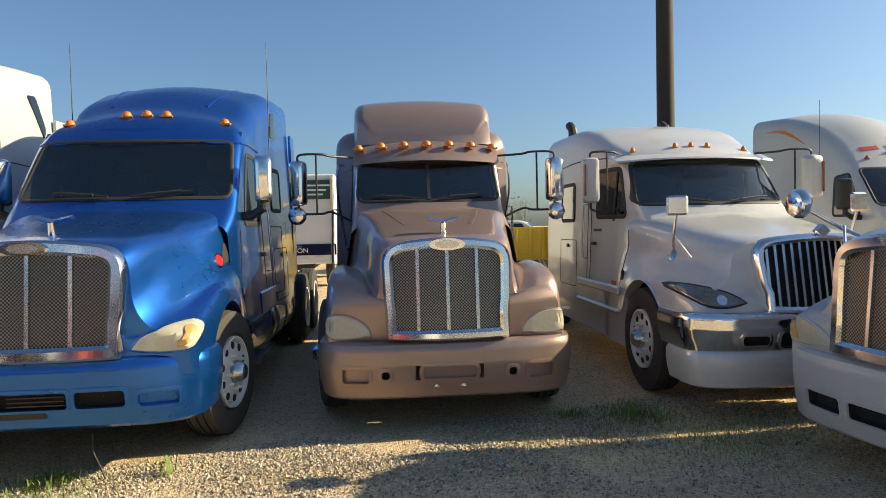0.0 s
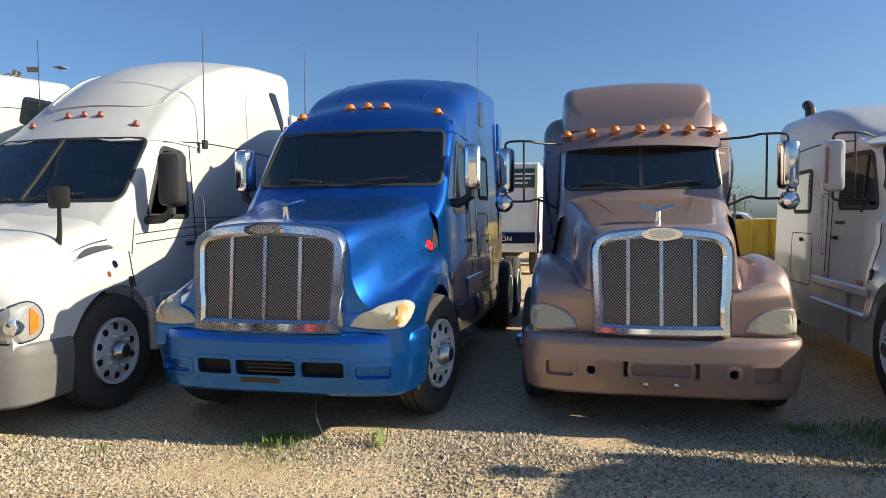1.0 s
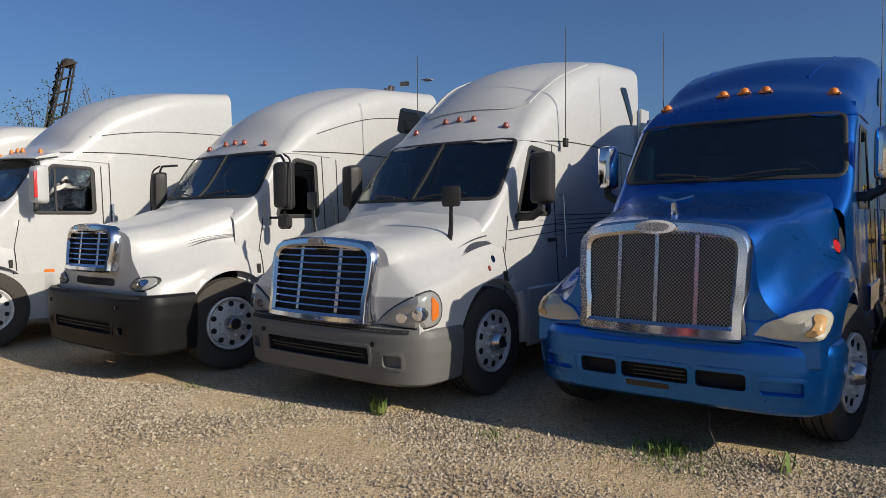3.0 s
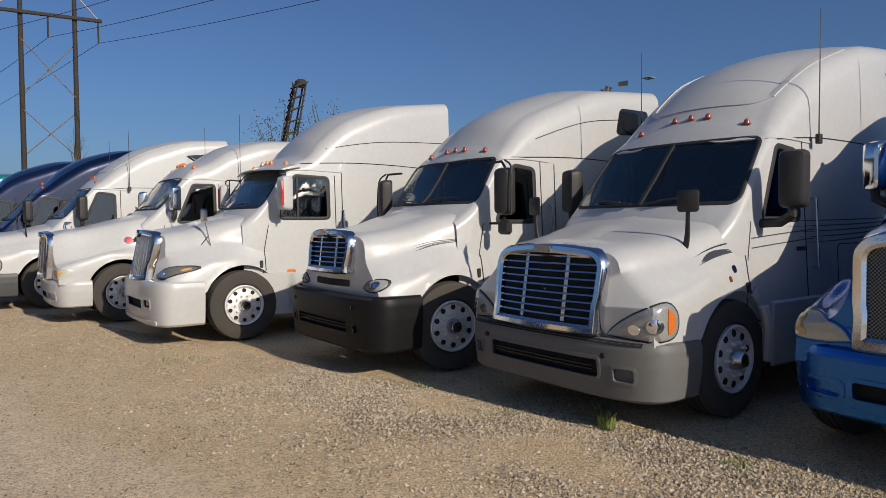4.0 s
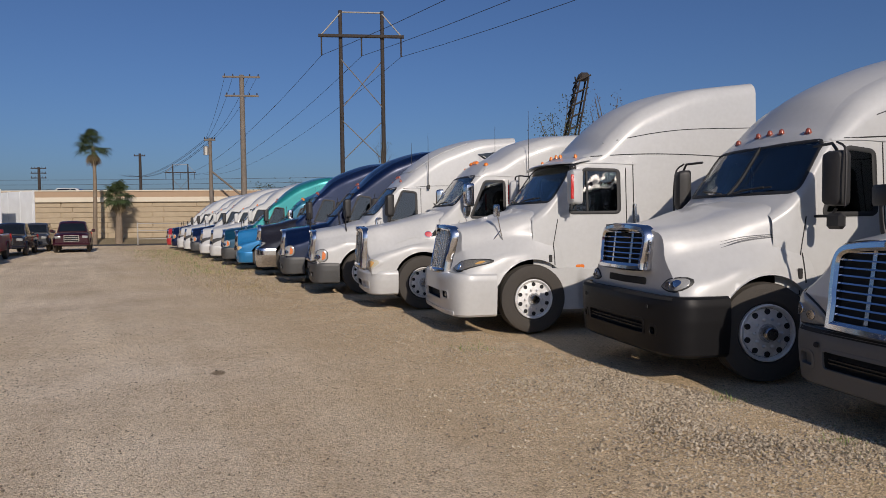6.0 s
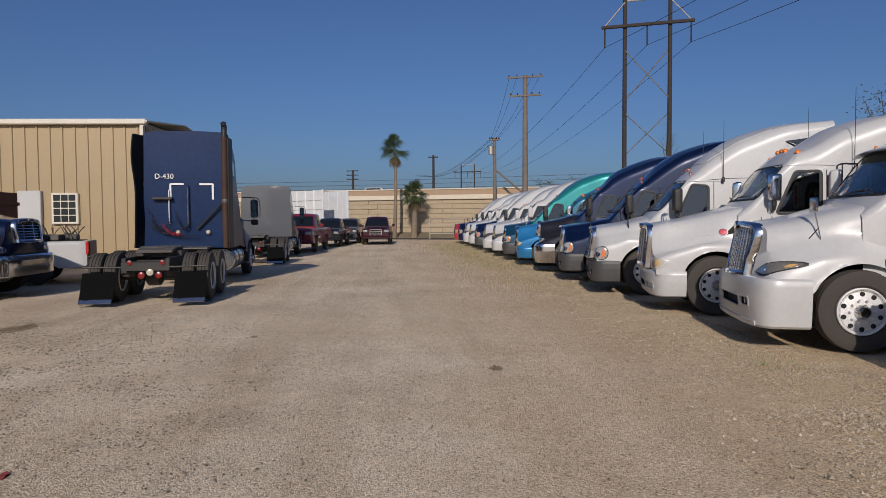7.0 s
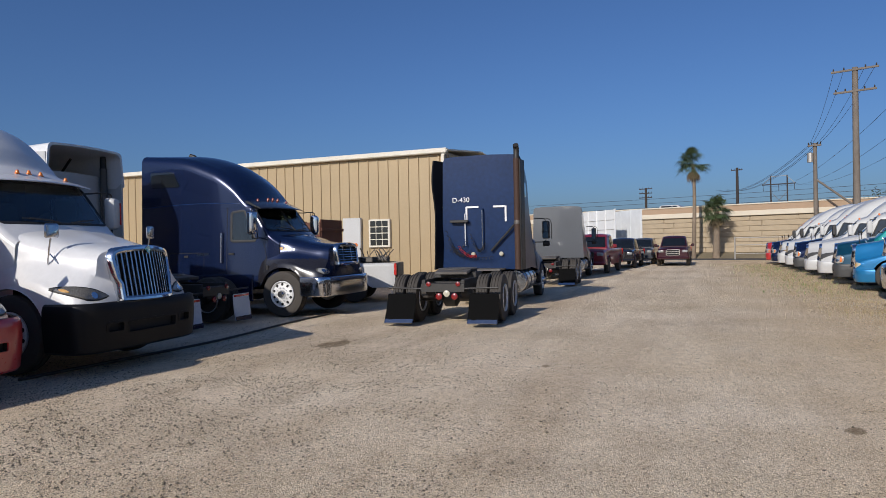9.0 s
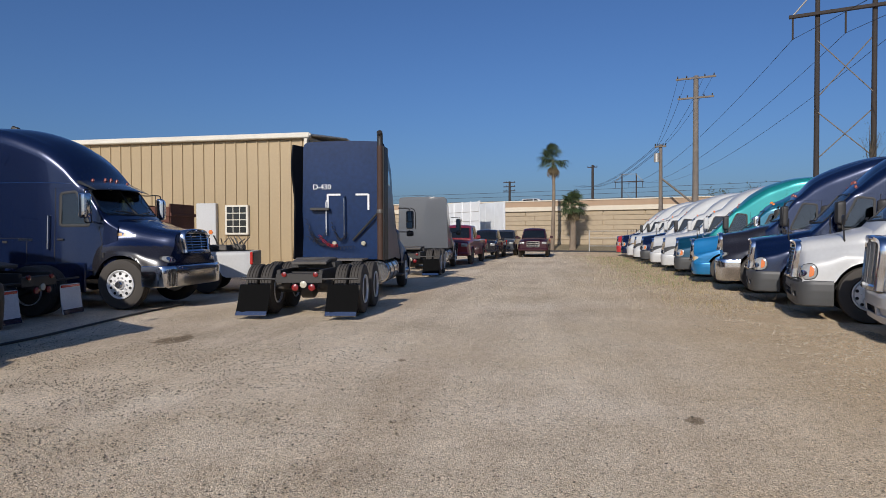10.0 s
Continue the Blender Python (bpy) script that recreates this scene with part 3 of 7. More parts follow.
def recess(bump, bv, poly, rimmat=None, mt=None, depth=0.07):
    """A sunk opening with a lip, near-black inside by default for its shade; without a lip material only a dark patch
    painted on.
    """
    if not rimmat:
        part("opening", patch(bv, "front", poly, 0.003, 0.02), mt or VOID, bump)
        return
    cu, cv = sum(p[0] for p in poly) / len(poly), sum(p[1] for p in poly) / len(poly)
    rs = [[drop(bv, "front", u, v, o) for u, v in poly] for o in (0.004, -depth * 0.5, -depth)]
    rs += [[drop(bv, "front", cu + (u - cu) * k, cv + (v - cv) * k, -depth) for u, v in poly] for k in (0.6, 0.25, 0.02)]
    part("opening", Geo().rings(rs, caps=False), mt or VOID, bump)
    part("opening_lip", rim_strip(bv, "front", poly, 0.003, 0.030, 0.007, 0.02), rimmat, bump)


def flip(poly):
    return [(-u, v) for u, v in poly[::-1]]


def door_mirror(root, s, x, y, z, h=0.62, w=0.26, mt=None, style="arm", yaw=0.0):
    """A tall side mirror: shell, glass and its arms."""
    mt = mt or BLACKPL
    c = Vector((x * s, y, z))
    rot = pose(0, 0, 0, 0, 0, s * (12 + yaw))
    sh = Geo()
    rs = []
    for d, k in ((-0.11, 0.55), (-0.09, 0.85), (-0.03, 1.0), (0.05, 1.0), (0.06, 0.96)):
        rs.append([c + rot @ Vector((u * k, d, v * (0.5 + 0.5 * k) if k < 1 else v)) for u, v in rect(-w / 2, -h / 2, w / 2, h / 2, 0.06)])
    sh.rings(rs)
    m = part("mirror_shell", sh, mt, root)
    part("mirror_glass", Geo().prism(rect(-w * 0.44, -h * 0.1, w * 0.44, h * 0.45, 0.03), lambda u, v, q: c + rot @ Vector((u, 0.062 + q, v)), -0.004, 0.002), MIRROR, m)
    part("mirror_glass", Geo().prism(rect(-w * 0.44, -h * 0.45, w * 0.44, -h * 0.14, 0.03), lambda u, v, q: c + rot @ Vector((u, 0.062 + q, v)), -0.004, 0.002), MIRROR, m)
    xd = (x - 0.36) * s
    if style == "arm":
        part("mirror_arm", Geo().tube([(x * s, y - 0.02, z - h / 2 + 0.04), (x * s, y - 0.02, z - h / 2 - 0.06), (x * s - 0.12 * s, y, z - h / 2 - 0.13), (xd, y + 0.02, z - h / 2 - 0.14)], 0.045), BLACKPL, m)
        part("mirror_foot", Geo().box((xd, y + 0.02, z - h / 2 - 0.16), (0.10, 0.12, 0.2), ch=0.03), BLACKPL, m)
    elif style == "loop":
        for dz in (h / 2 + 0.08, -h / 2 - 0.10):
            part("mirror_arm", Geo().tube([(x * s, y, z + dz * 0.8), (x * s - 0.06 * s, y, z + dz), (xd, y + 0.05, z + dz)], 0.016), BLACKPL, m)
        part("convex_mirror", Geo().box((x * s, y, z - h / 2 - 0.15), (0.22, 0.09, 0.17), ch=0.035), mt, m)
        part("mirror_hoop", Geo().tube(catmull([(x * s + 0.16 * s, y - 0.05, z - h / 2), (x * s + 0.17 * s, y - 0.05, z), (x * s + 0.14 * s, y - 0.03, z + h / 2), (x * s, y, z + h / 2 + 0.09)], 5), 0.012), BLACKPL, m)
    else:
        for dz in (h / 2 + 0.06, -h / 2 - 0.08):
            part("mirror_arm", Geo().tube(catmull([(x * s, y, z + dz * 0.7), (x * s - 0.02 * s, y, z + dz), (x * s - 0.25 * s, y + 0.02, z + dz * 1.03), (xd, y + 0.10, z + dz * 0.98), (0.84 * s, y + 0.34, z + dz - (0.0 if dz > 0 else 0.12))], 5), 0.013), BLACKPL, m)
        part("mirror_post", Geo().tube([(x * s - 0.2 * s, y, z + h / 2 + 0.06), (x * s - 0.2 * s, y, z - h / 2 - 0.08)], 0.011), BLACKPL, m)
    return m


def hood_mirror(root, s, base, head, r=0.11, mt=None, square=False):
    """A small mirror on a stalk on the bonnet."""
    b, h = Vector((base[0] * s, *base[1:])), Vector((head[0] * s, *head[1:]))
    strut = Geo()
    if mt:
        strut.tube([b + Vector((-0.05 * s, -0.34, -0.03)), b.lerp(h, 0.42)], 0.011, 8)
    foot = part("mirror_stalk", strut.tube(catmull([b, b.lerp(h, 0.35) + Vector((0.03 * s, -0.02, 0)), h], 5), 0.014 if mt else 0.034, 10, 1.0 if mt else 0.55).lathe([(-0.03, 0.07), (0.02, 0.06), (0.06, 0.03)], b, "z", 14), mt or BLACKPL, root)
    if square:
        g = Geo().box(h + Vector((0, 0, 0.02)), (0.20, 0.05, 0.19), pose(0, 0, 0, 0, 0, 15 * s), 0.02)
    else:
        g = Geo().lathe([(-0.05, 0.03), (-0.035, r * 0.8), (0.0, r), (0.03, r), (0.032, r * 0.93), (0.02, 0.01)], h, "y", 24)
    part("hood_mirror", g, mt or BLACKPL, foot)


def marker(root, p, mt=None, n=Vector((0, -1, 0)), r=0.034):
    g = Geo().box((0, 0, -0.004), (r * 3.6, r * 2.2, 0.02)).lathe([(0.0, r * 1.5), (0.02, r * 1.4), (0.045, r), (0.055, r * 0.3)], (0, 0, 0), "z", 14)
    part("marker_lamp", shared(("marker", (mt or MARK).name, r), lambda: g.mesh("marker_lamp", mt or MARK)), None, root, at=Matrix.Translation(p))


def antenna(root, x, y, z, h, lean=0.0):
    part("antenna", Geo().tube([(x, y, z), (x + lean * 0.3, y, z + h * 0.5), (x + lean, y, z + h)], 0.007, 6, 0.5).box((x, y, z), (0.05, 0.05, 0.10)), BLACKPL, root)


def wiper(root, bv, x0, z0, x1, z1):
    a, b = drop(bv, "front", x0, z0, 0.03), drop(bv, "front", x1, z1, 0.03)
    c = drop(bv, "front", (x0 + x1) / 2, (z0 + z1) / 2, 0.04)
    part("wiper", Geo().tube([a, c, b], 0.010, 6).tube([c + (b - a) * 0.35 + Vector((0, -0.008, 0)), c - (b - a) * 0.25 + Vector((0, -0.008, 0))], 0.013, 6), BLACKPL, root)


def interior(root, wsy, wsz, w, back, dash=DASHM):
    """Dash, steering wheel, seats and rear trim behind the glass."""
    part("dashboard", Geo().rings([[(x, wsy + 0.16, wsz - 0.32), (x, wsy + 0.10, wsz - 0.04), (x, wsy + 0.38, wsz + 0.02), (x, wsy + 0.62, wsz - 0.06), (x, wsy + 0.66, wsz - 0.35)] for x in np.linspace(-w * 0.88, w * 0.88, 7)]), dash, root)
    for s in (-1, 1):
        seat = part("seat", Geo().box((0.48 * s, wsy + 1.22, wsz - 0.30), (0.5, 0.5, 0.16), ch=0.05), SEATM, root)
        part("seat_back", Geo().box((0.48 * s, wsy + 1.50, wsz + 0.10), (0.5, 0.16, 0.72), pose(0, 0, 0, -8), 0.06).box((0.48 * s, wsy + 1.55, wsz + 0.55), (0.28, 0.11, 0.2), ch=0.04), SEATM, seat)
    ring = []
    for k in range(20):
        t = 2 * math.pi * k / 20
        ring.append(Vector((0.48 + 0.22 * math.cos(t), wsy + 0.80 - 0.10 * math.sin(t), wsz + 0.07 + 0.20 * math.sin(t))))
    part("steering_wheel", Geo().tube(ring + ring[:1], 0.016, 6).tube([ring[0], ring[10]], 0.018, 6).tube([(0.48, wsy + 0.80, wsz + 0.07), (0.48, wsy + 0.6, wsz - 0.1)], 0.03, 8), DARKIN, root)
    part("cab_floor", Geo().box((0, (wsy + back) / 2 + 0.1, wsz - 0.62), (2 * w * 0.9, back - wsy - 0.1, 0.06)), DARKIN, root)
    part("sleeper_curtain", Geo().box((0, wsy + 1.62, wsz + 0.10), (2 * w * 1.02, 0.04, 1.4)), CURT, root)


def tractor(m, sp, col, label, group="parked tractor row", bumper_mat=None, detail=True, windows=True, cab_col=None):
    """A sleeper tractor. Local axes: it faces -y, its bumper's middle stands at the origin."""
    root = thing("semi_truck", m, label, "semi truck", group)
    FORWARD[root.name] = lead = sp.get("lead", 0.0)
    bumper_mat = bumper_mat or col
    st = sp["body"]
    rings = shell(st, (lambda y: 0.03 if y < 3.02 else 0.09) if detail else (lambda y: 0.14), 46 if detail else 12, 6 if detail else 4, 28 if detail else 6)
    g = Geo().rings(rings, closed=False, caps=False)
    bv = BVHTree.FromPolygons([Vector(v) for v in g.v], g.f)
    ws = round_poly(sp["screen"], 0.09, 4)
    wins = [("front", ws)]
    for q in sp["windows"]:
        wq = round_poly(q, 0.06, 4)
        wins += [("right", wq), ("left", wq)]
    if detail and windows:
        keep = []
        boxes = [(sd_, q, min(p[0] for p in q), max(p[0] for p in q), min(p[1] for p in q), max(p[1] for p in q)) for sd_, q in wins]
        for f in g.f:
            c = sum((Vector(g.v[i]) for i in f), Vector()) / len(f)
            nrm = (Vector(g.v[f[1]]) - Vector(g.v[f[0]])).cross(Vector(g.v[f[2]]) - Vector(g.v[f[0]])).normalized()
            cut = False
            for sd_, q, u0, u1, v0, v1 in boxes:
                u = c.x if sd_ == "front" else c.y
                if u0 < u < u1 and v0 < c.z < v1 and not cut:
                    if sd_ == "front":
                        cut = c.y < sp["wst"][0] + 0.25 and abs(nrm.x) < 0.8 and inside(q, u, c.z)
                    else:
                        cut = (c.x > 0) == (sd_ == "right") and abs(nrm.x) > 0.45 and inside(q, u, c.z)
            if not cut:
                keep.append(f)
        g.f = keep
    back = rings[-1]
    g.add(back, [tuple(range(len(back)))])
    low = min(p[2] for p in rings[-1])
    g.add([(x, y, low) for x, y in ((-1.0, st[1][0]), (1.0, st[1][0]), (1.05, st[-1][0]), (-1.05, st[-1][0]))], [(0, 1, 2, 3)])
    cab = part("cab", g, cab_col or col, root, sharp=40)
    pane_mat = (GLASS, SGLASS) if (detail and windows) else (DGLASS, DGLASS)
    for i, (side, q) in enumerate(wins):
        part("windscreen" if i == 0 else "side_window", patch(bv, side, q, 0.002 if detail else 0.006, 0.006), pane_mat[min(i, 1)], cab)
        part("window_seal", rim_strip(bv, side, q, (0.016 if i == 0 else 0.026) if detail else 0.02, 0.016 if i == 0 else 0.026, 0.010, 0.03), SEAL, cab)
    if detail and windows:
        near = [f for f in g.f[:-2] if all(sp["wst"][0] - 0.35 < g.v[i][1] < sp["wsb"][0] + 1.75 for i in f) and max(g.v[i][2] for i in f) > 1.1]
        used = sorted({i for f in near for i in f})
        back_to = {i: k for k, i in enumerate(used)}
        part("cab_lining", Geo().add([(g.v[i][0] * 0.968, g.v[i][1] + 0.012, g.v[i][2] - 0.03) for i in used], [tuple(back_to[i] for i in f) for f in near]), DARKIN, cab)
        interior(cab, sp["wsb"][0], sp["wsb"][1], sp["wsw"], sp["back"], sp.get("dash", DARKIN))
    if "split" in sp and detail:
        part("screen_divider", stripe(bv, "front", [(0, sp["screen"][0][1]), (0, sp["screen"][2][1])], 0.035, 0.02), SEAL, cab)
    # bonnet with wings
    hs = sp["hood"]
    hy = steps_between([h[0] for h in hs], 0.07 if detail else 0.14)
    ncp = len(hs[0][1])
    cx = [pchip([h[0] for h in hs], [h[1][k][0] for h in hs], hy) for k in range(ncp)]
    cz = [pchip([h[0] for h in hs], [h[1][k][1] for h in hs], hy) for k in range(ncp)]
    ay, ar = sp.get("hub", 1.0), 0.60
    rs = []
    gk_, gw0, gw1, gz0_, gz1_, gy_, gt_ = sp["grille"][:7]
    y_nose = hs[0][0]

    def nose(x, y, z):
        """Brings the bonnet's front forward to the grille, fading into the wings and along the bonnet."""
        fade = max(0.0, 1 - (y - y_nose) / 0.75)
        side = min(1.0, max(0.0, (abs(x) - gw1) / (1.08 - gw1)))
        fade, side = fade * fade * (3 - 2 * fade), side
        return y + fade * (1 - side) * (gy_ + (z - gz0_) * math.tan(radians(gt_)) + 0.035 + (0.15 if gk_ == "vertical" else 0.06) * (x / gw1) ** 2 - y_nose)

    for i, y in enumerate(hy):
        half = catmull([(cx[k][i], cz[k][i]) for k in range(ncp)], 6 if detail else 4)
        d = ar * ar - (ahead(y, lead) - ay) ** 2
        za = 0.52 + math.sqrt(d) if d > 0 else 0.0
        pts = []
        for p in half:
            z = max(p.y, za) if p.x > 0.72 else p.y
            pts.append((p.x, nose(p.x, y, z), z))
        rs.append([(-x, yy, z) for x, yy, z in pts[::-1]] + pts[1:])
    hg = Geo().rings(rs, closed=False, caps=False)
    front = rs[0]
    cxm = (0, gy_ + 0.08, 1.0)
    hg.add(front + [cxm], [(i, i + 1, len(front)) for i in range(len(front) - 1)] + [(len(front) - 1, 0, len(front))])
    hv = BVHTree.FromPolygons([Vector(v) for v in hg.v], hg.f)
    lip = []
    for r in rs:
        (x0, y0, z0), (x1, y1, z1) = r[0], r[-1]
        lip.append((r[0], (x0 * 0.88, y0, z0 - 0.005), (x1 * 0.88, y1, z1 - 0.005), r[-1]))
    hg.rings([[q[0] for q in lip], [q[1] for q in lip]], closed=False, caps=False)
    hg.rings([[q[2] for q in lip], [q[3] for q in lip]], closed=False, caps=False)
    if "fender_mat" in sp:
        low = [f for f in hg.f if all(abs(hg.v[i][0]) > 0.70 and hg.v[i][2] < 1.33 for i in f)]
        part("fender", Geo().add(hg.v, low), sp["fender_mat"], root, "glossy black front wings", 45)
        hg.f = [f for f in hg.f if f not in set(low)]
    hood = part("hood", hg, col, root, sharp=45)
    # plain near-black boxes fill the space under the bonnet and inside the wings
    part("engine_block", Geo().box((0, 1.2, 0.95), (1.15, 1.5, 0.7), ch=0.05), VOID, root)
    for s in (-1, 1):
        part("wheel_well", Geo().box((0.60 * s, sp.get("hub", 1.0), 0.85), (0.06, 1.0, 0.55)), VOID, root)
    # bumper, lamps, grille
    bw, bz0, bz1, bd = sp["bumper"]
    bump, bb = bumper(root, bumper_mat, bw, bz0, bz1, sp.get("bumper_y", 0.0), sp.get("bwrap", 0.5), bd, sp.get("bp", 4.2), sp.get("bulge", 0.05), cuts=[rect(*q[:4]) for q in sp.get("openings", ())] if detail else ())
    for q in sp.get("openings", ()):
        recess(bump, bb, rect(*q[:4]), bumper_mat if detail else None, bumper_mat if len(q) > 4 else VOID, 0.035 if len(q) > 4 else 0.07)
    for q in sp.get("lamps", ()):
        poly = catmull([(*a, 0) for a in q["poly"]] + [(*q["poly"][0], 0)], 3)[:-1]
        poly = [(p.x, p.y) for p in poly]
        for s in (-1, 1):
            corner = q.get("side") == "corner"
            sd_ = ("corner_right" if s > 0 else "corner_left") if corner else "front"
            k = 1 if corner else s
            pl = poly if k > 0 else flip(poly)
            lamp = part("headlamp", patch(hv, sd_, pl, 0.018, 0.03), q.get("mat", LENS), root)
            if detail:
                part("lamp_rim", rim_strip(hv, sd_, pl, 0.004, 0.014, 0.012, 0.02), SEAL if q.get("dark") else col, lamp)
                for (u, v, r) in q.get("bulbs", ()):
                    part("reflector", patch(hv, sd_, [(u * k + r * math.cos(t), v + r * math.sin(t)) for t in np.linspace(0, 2 * math.pi, 19)[:-1]], 0.024, 0.01), CHROME, lamp)
            if "amber" in q:
                ap = [(u * k, v) for u, v in q["amber"]]
                part("indicator", patch(hv, sd_, round_poly(ap if k > 0 else ap[::-1], 0.03), 0.026, 0.03), q.get("amber_mat", AMBER), lamp)
    f = grille(root, *sp["grille"])
    gk, w0, w1, gz0, gz1 = sp["grille"][:5]
    if sp.get("crest"):
        c = Vector(f(0, gz1 + sp['grille'][7] - 0.055, 0.05))
        e = part("badge_plate", Geo().prism([(0.15 * math.cos(t), 0.05 * math.sin(t)) for t in np.linspace(0, 2 * math.pi, 25)[:-1]], lambda u, v, w: c + Vector((u, -w, v)), -0.01, 0.02), CHROME, root)
        part("badge_face", Geo().prism([(0.10 * math.cos(t), 0.033 * math.sin(t)) for t in np.linspace(0, 2 * math.pi, 21)[:-1]], lambda u, v, w: c + Vector((u, -w, v)), 0.015, 0.026), DULLCH, e)
        h = drop(hv, "top", 0, 0.24, 0.0)
        part("hood_ornament", Geo().tube([h + Vector((0, 0, -0.03)), h + Vector((0, -0.02, 0.09))], 0.030, 10, 0.7).rings([[h + Vector((x, 0.02 + 0.16 * abs(x) - d, 0.095 + 0.025 * abs(x) / 0.1 + e2)) for d, e2 in ((0.05, 0), (0, 0.020), (-0.05, 0), (0, -0.020))] for x in (-0.13, -0.06, 0, 0.06, 0.13)]), CHROME, root)
    if sp.get("oval"):
        c = Vector(f(0, gz1 + sp["grille"][7] - 0.045, 0.05))
        part("badge_plate", Geo().prism(rect(-0.10, -0.03, 0.10, 0.03, 0.03), lambda u, v, w: c + Vector((u, -w, v)), -0.005, 0.012), DULLCH, root)
    # seams, lamps on the roof, mirrors
    if detail:
        part("hood_seam", stripe(hv, "top", [(-0.75, hs[-2][0] - 0.05), (0, hs[-2][0] - 0.05), (0.75, hs[-2][0] - 0.05)], 0.012, 0.003), VOID, root)
        dr = sp["door"]
        yl = hs[-2][0] - 0.03
        for side in ("right", "left"):
            part("cowl_gap", stripe(hv, side, [(yl, 1.02), (yl, 1.3), (yl - 0.01, 1.62)], 0.014, 0.004), VOID, hood)
        for s, side in ((1, "right"), (-1, "left")):
            part("door_seam", stripe(bv, side, [(dr[0] - 0.10, 0.75), (dr[0] - 0.1, 1.2), (dr[0], 1.72)], 0.012, 0.003), VOID, cab)
            part("door_seam", stripe(bv, side, [(dr[1], 0.75), (dr[1], 2.52)], 0.012, 0.003), VOID, cab)
            part("door_seam", stripe(bv, side, [(dr[0] - 0.1, 0.80), ((dr[0] + dr[1]) / 2, 0.80), (dr[1], 0.80)], 0.012, 0.003), VOID, cab)
            part("rain_gutter", stripe(bv, side, [(dr[0] + 0.32, sp["screen"][2][1] - 0.02), ((dr[0] + dr[1]) / 2 + 0.2, sp["screen"][2][1] + 0.0), (dr[1] + 0.12, sp["screen"][2][1] - 0.02)], 0.022, 0.012), cab_col or col, cab)
            part("locker_seam", rim_strip(bv, side, rect(dr[1] + 0.5, 0.85, dr[1] + 1.25, 1.48, 0.06), 0.004, 0.006, 0.003, 0.008), VOID, cab)
            part("locker_latch", Geo().box(drop(bv, side, dr[1] + 0.87, 1.40, 0.006), (0.02, 0.09, 0.05), ch=0.006), BLACKPL, cab)
            hx = [drop(bv, side, dr[1] + 0.10, z, 0.0) for z in (1.25, 1.95)]
            off = Vector((0.06 * s, 0, 0))
            part("grab_handle", Geo().tube([hx[0], hx[0] + off, hx[1] + off, hx[1]], 0.013, 8), DULLCH, cab)
            part("hood_latch", Geo().box(drop(hv, side, hs[-2][0] - 0.10, 1.12, 0.008), (0.03, 0.05, 0.11), ch=0.008), BLACKPL, hood)
            part("door_handle", Geo().box(drop(bv, side, dr[1] - 0.12, 1.45, 0.02), (0.03, 0.13, 0.04)), BLACKPL, cab)
            wiper(cab, bv, 0.1 * s, sp["screen"][0][1] + 0.0, 0.62 * s, sp["screen"][0][1] + 0.05)
    if "visor" in sp:
        vy, vz, vw, vd, vh = sp["visor"]
        rs_ = [[(x, vy + 0.16 * (x / vw) ** 2 + dy, vz + dz - 0.03 * (x / vw) ** 2) for dy, dz in ((0.05, vh), (-0.02, vh - 0.01), (-vd, 0.02), (-vd - 0.01, 0.0), (-vd + 0.02, 0.0), (0.05, vh - 0.05))] for x in np.linspace(-vw, vw, 17)]
        part("sun_visor", Geo().rings(rs_), sp.get("visor_mat", cab_col or col), root)
    if "upper_window" in sp:
        for side in ("right", "left"):
            part("upper_window", patch(bv, side, round_poly(sp["upper_window"], 0.07), 0.012, 0.02), DGLASS, cab)
    for x, z in sp.get("markers", ()):
        marker(root, drop(bv, "front", x, z, 0.0), sp.get("marker_mat"), r=sp.get("marker_r", 0.034))
    mr = sp["mirror"]
    for s in (-1, 1):
        door_mirror(root, s, *mr["at"], mr.get("h", 0.62), mr.get("w", 0.26), mr.get("mat"), mr.get("style", "arm"))
        if "hood_mirror" in sp:
            hm = sp["hood_mirror"]
            hood_mirror(root, s, hm["base"], hm["head"], hm.get("r", 0.11), hm.get("mat"), hm.get("square", False))
        for ax, ayy, az, ah in sp.get("antennas", ()):
            antenna(root, ax * s, ayy, az, ah)
        # skirts below the sleeper
        if sp.get("skirt"):
            part("side_skirt", Geo().box((1.08 * s, (2.0 + st[-1][0]) / 2 + 0.3, 0.66), (0.05, st[-1][0] - 1.9, 0.62), ch=0.02), col, root)
    chassis(root, 0.3, sp.get("tail", 7.6), sp.get("rim"), tank=not sp.get("skirt"), rear=detail or sp.get("rear", False), steer=sp.get("steer", 0.0), hub_y=sp.get("hub", 1.0), holes=detail, flap=sp.get("flap"), rear_detail=sp.get("rear_detail", False))
    return root, bv, hv, bb


# ---- kinds of tractor ----
def hood_rows(ys, tops, *lines):
    """Stations of a bonnet, from its middle over shoulder and flank to the wing's top and edge."""
    rows = [(y, [(0, t), *pts]) for y, t, *pts in zip(ys, tops, *lines)]
    y, pts = rows[-1]
    return rows + [(y + 0.18, [(x * 0.965, z - 0.02) for x, z in pts])]


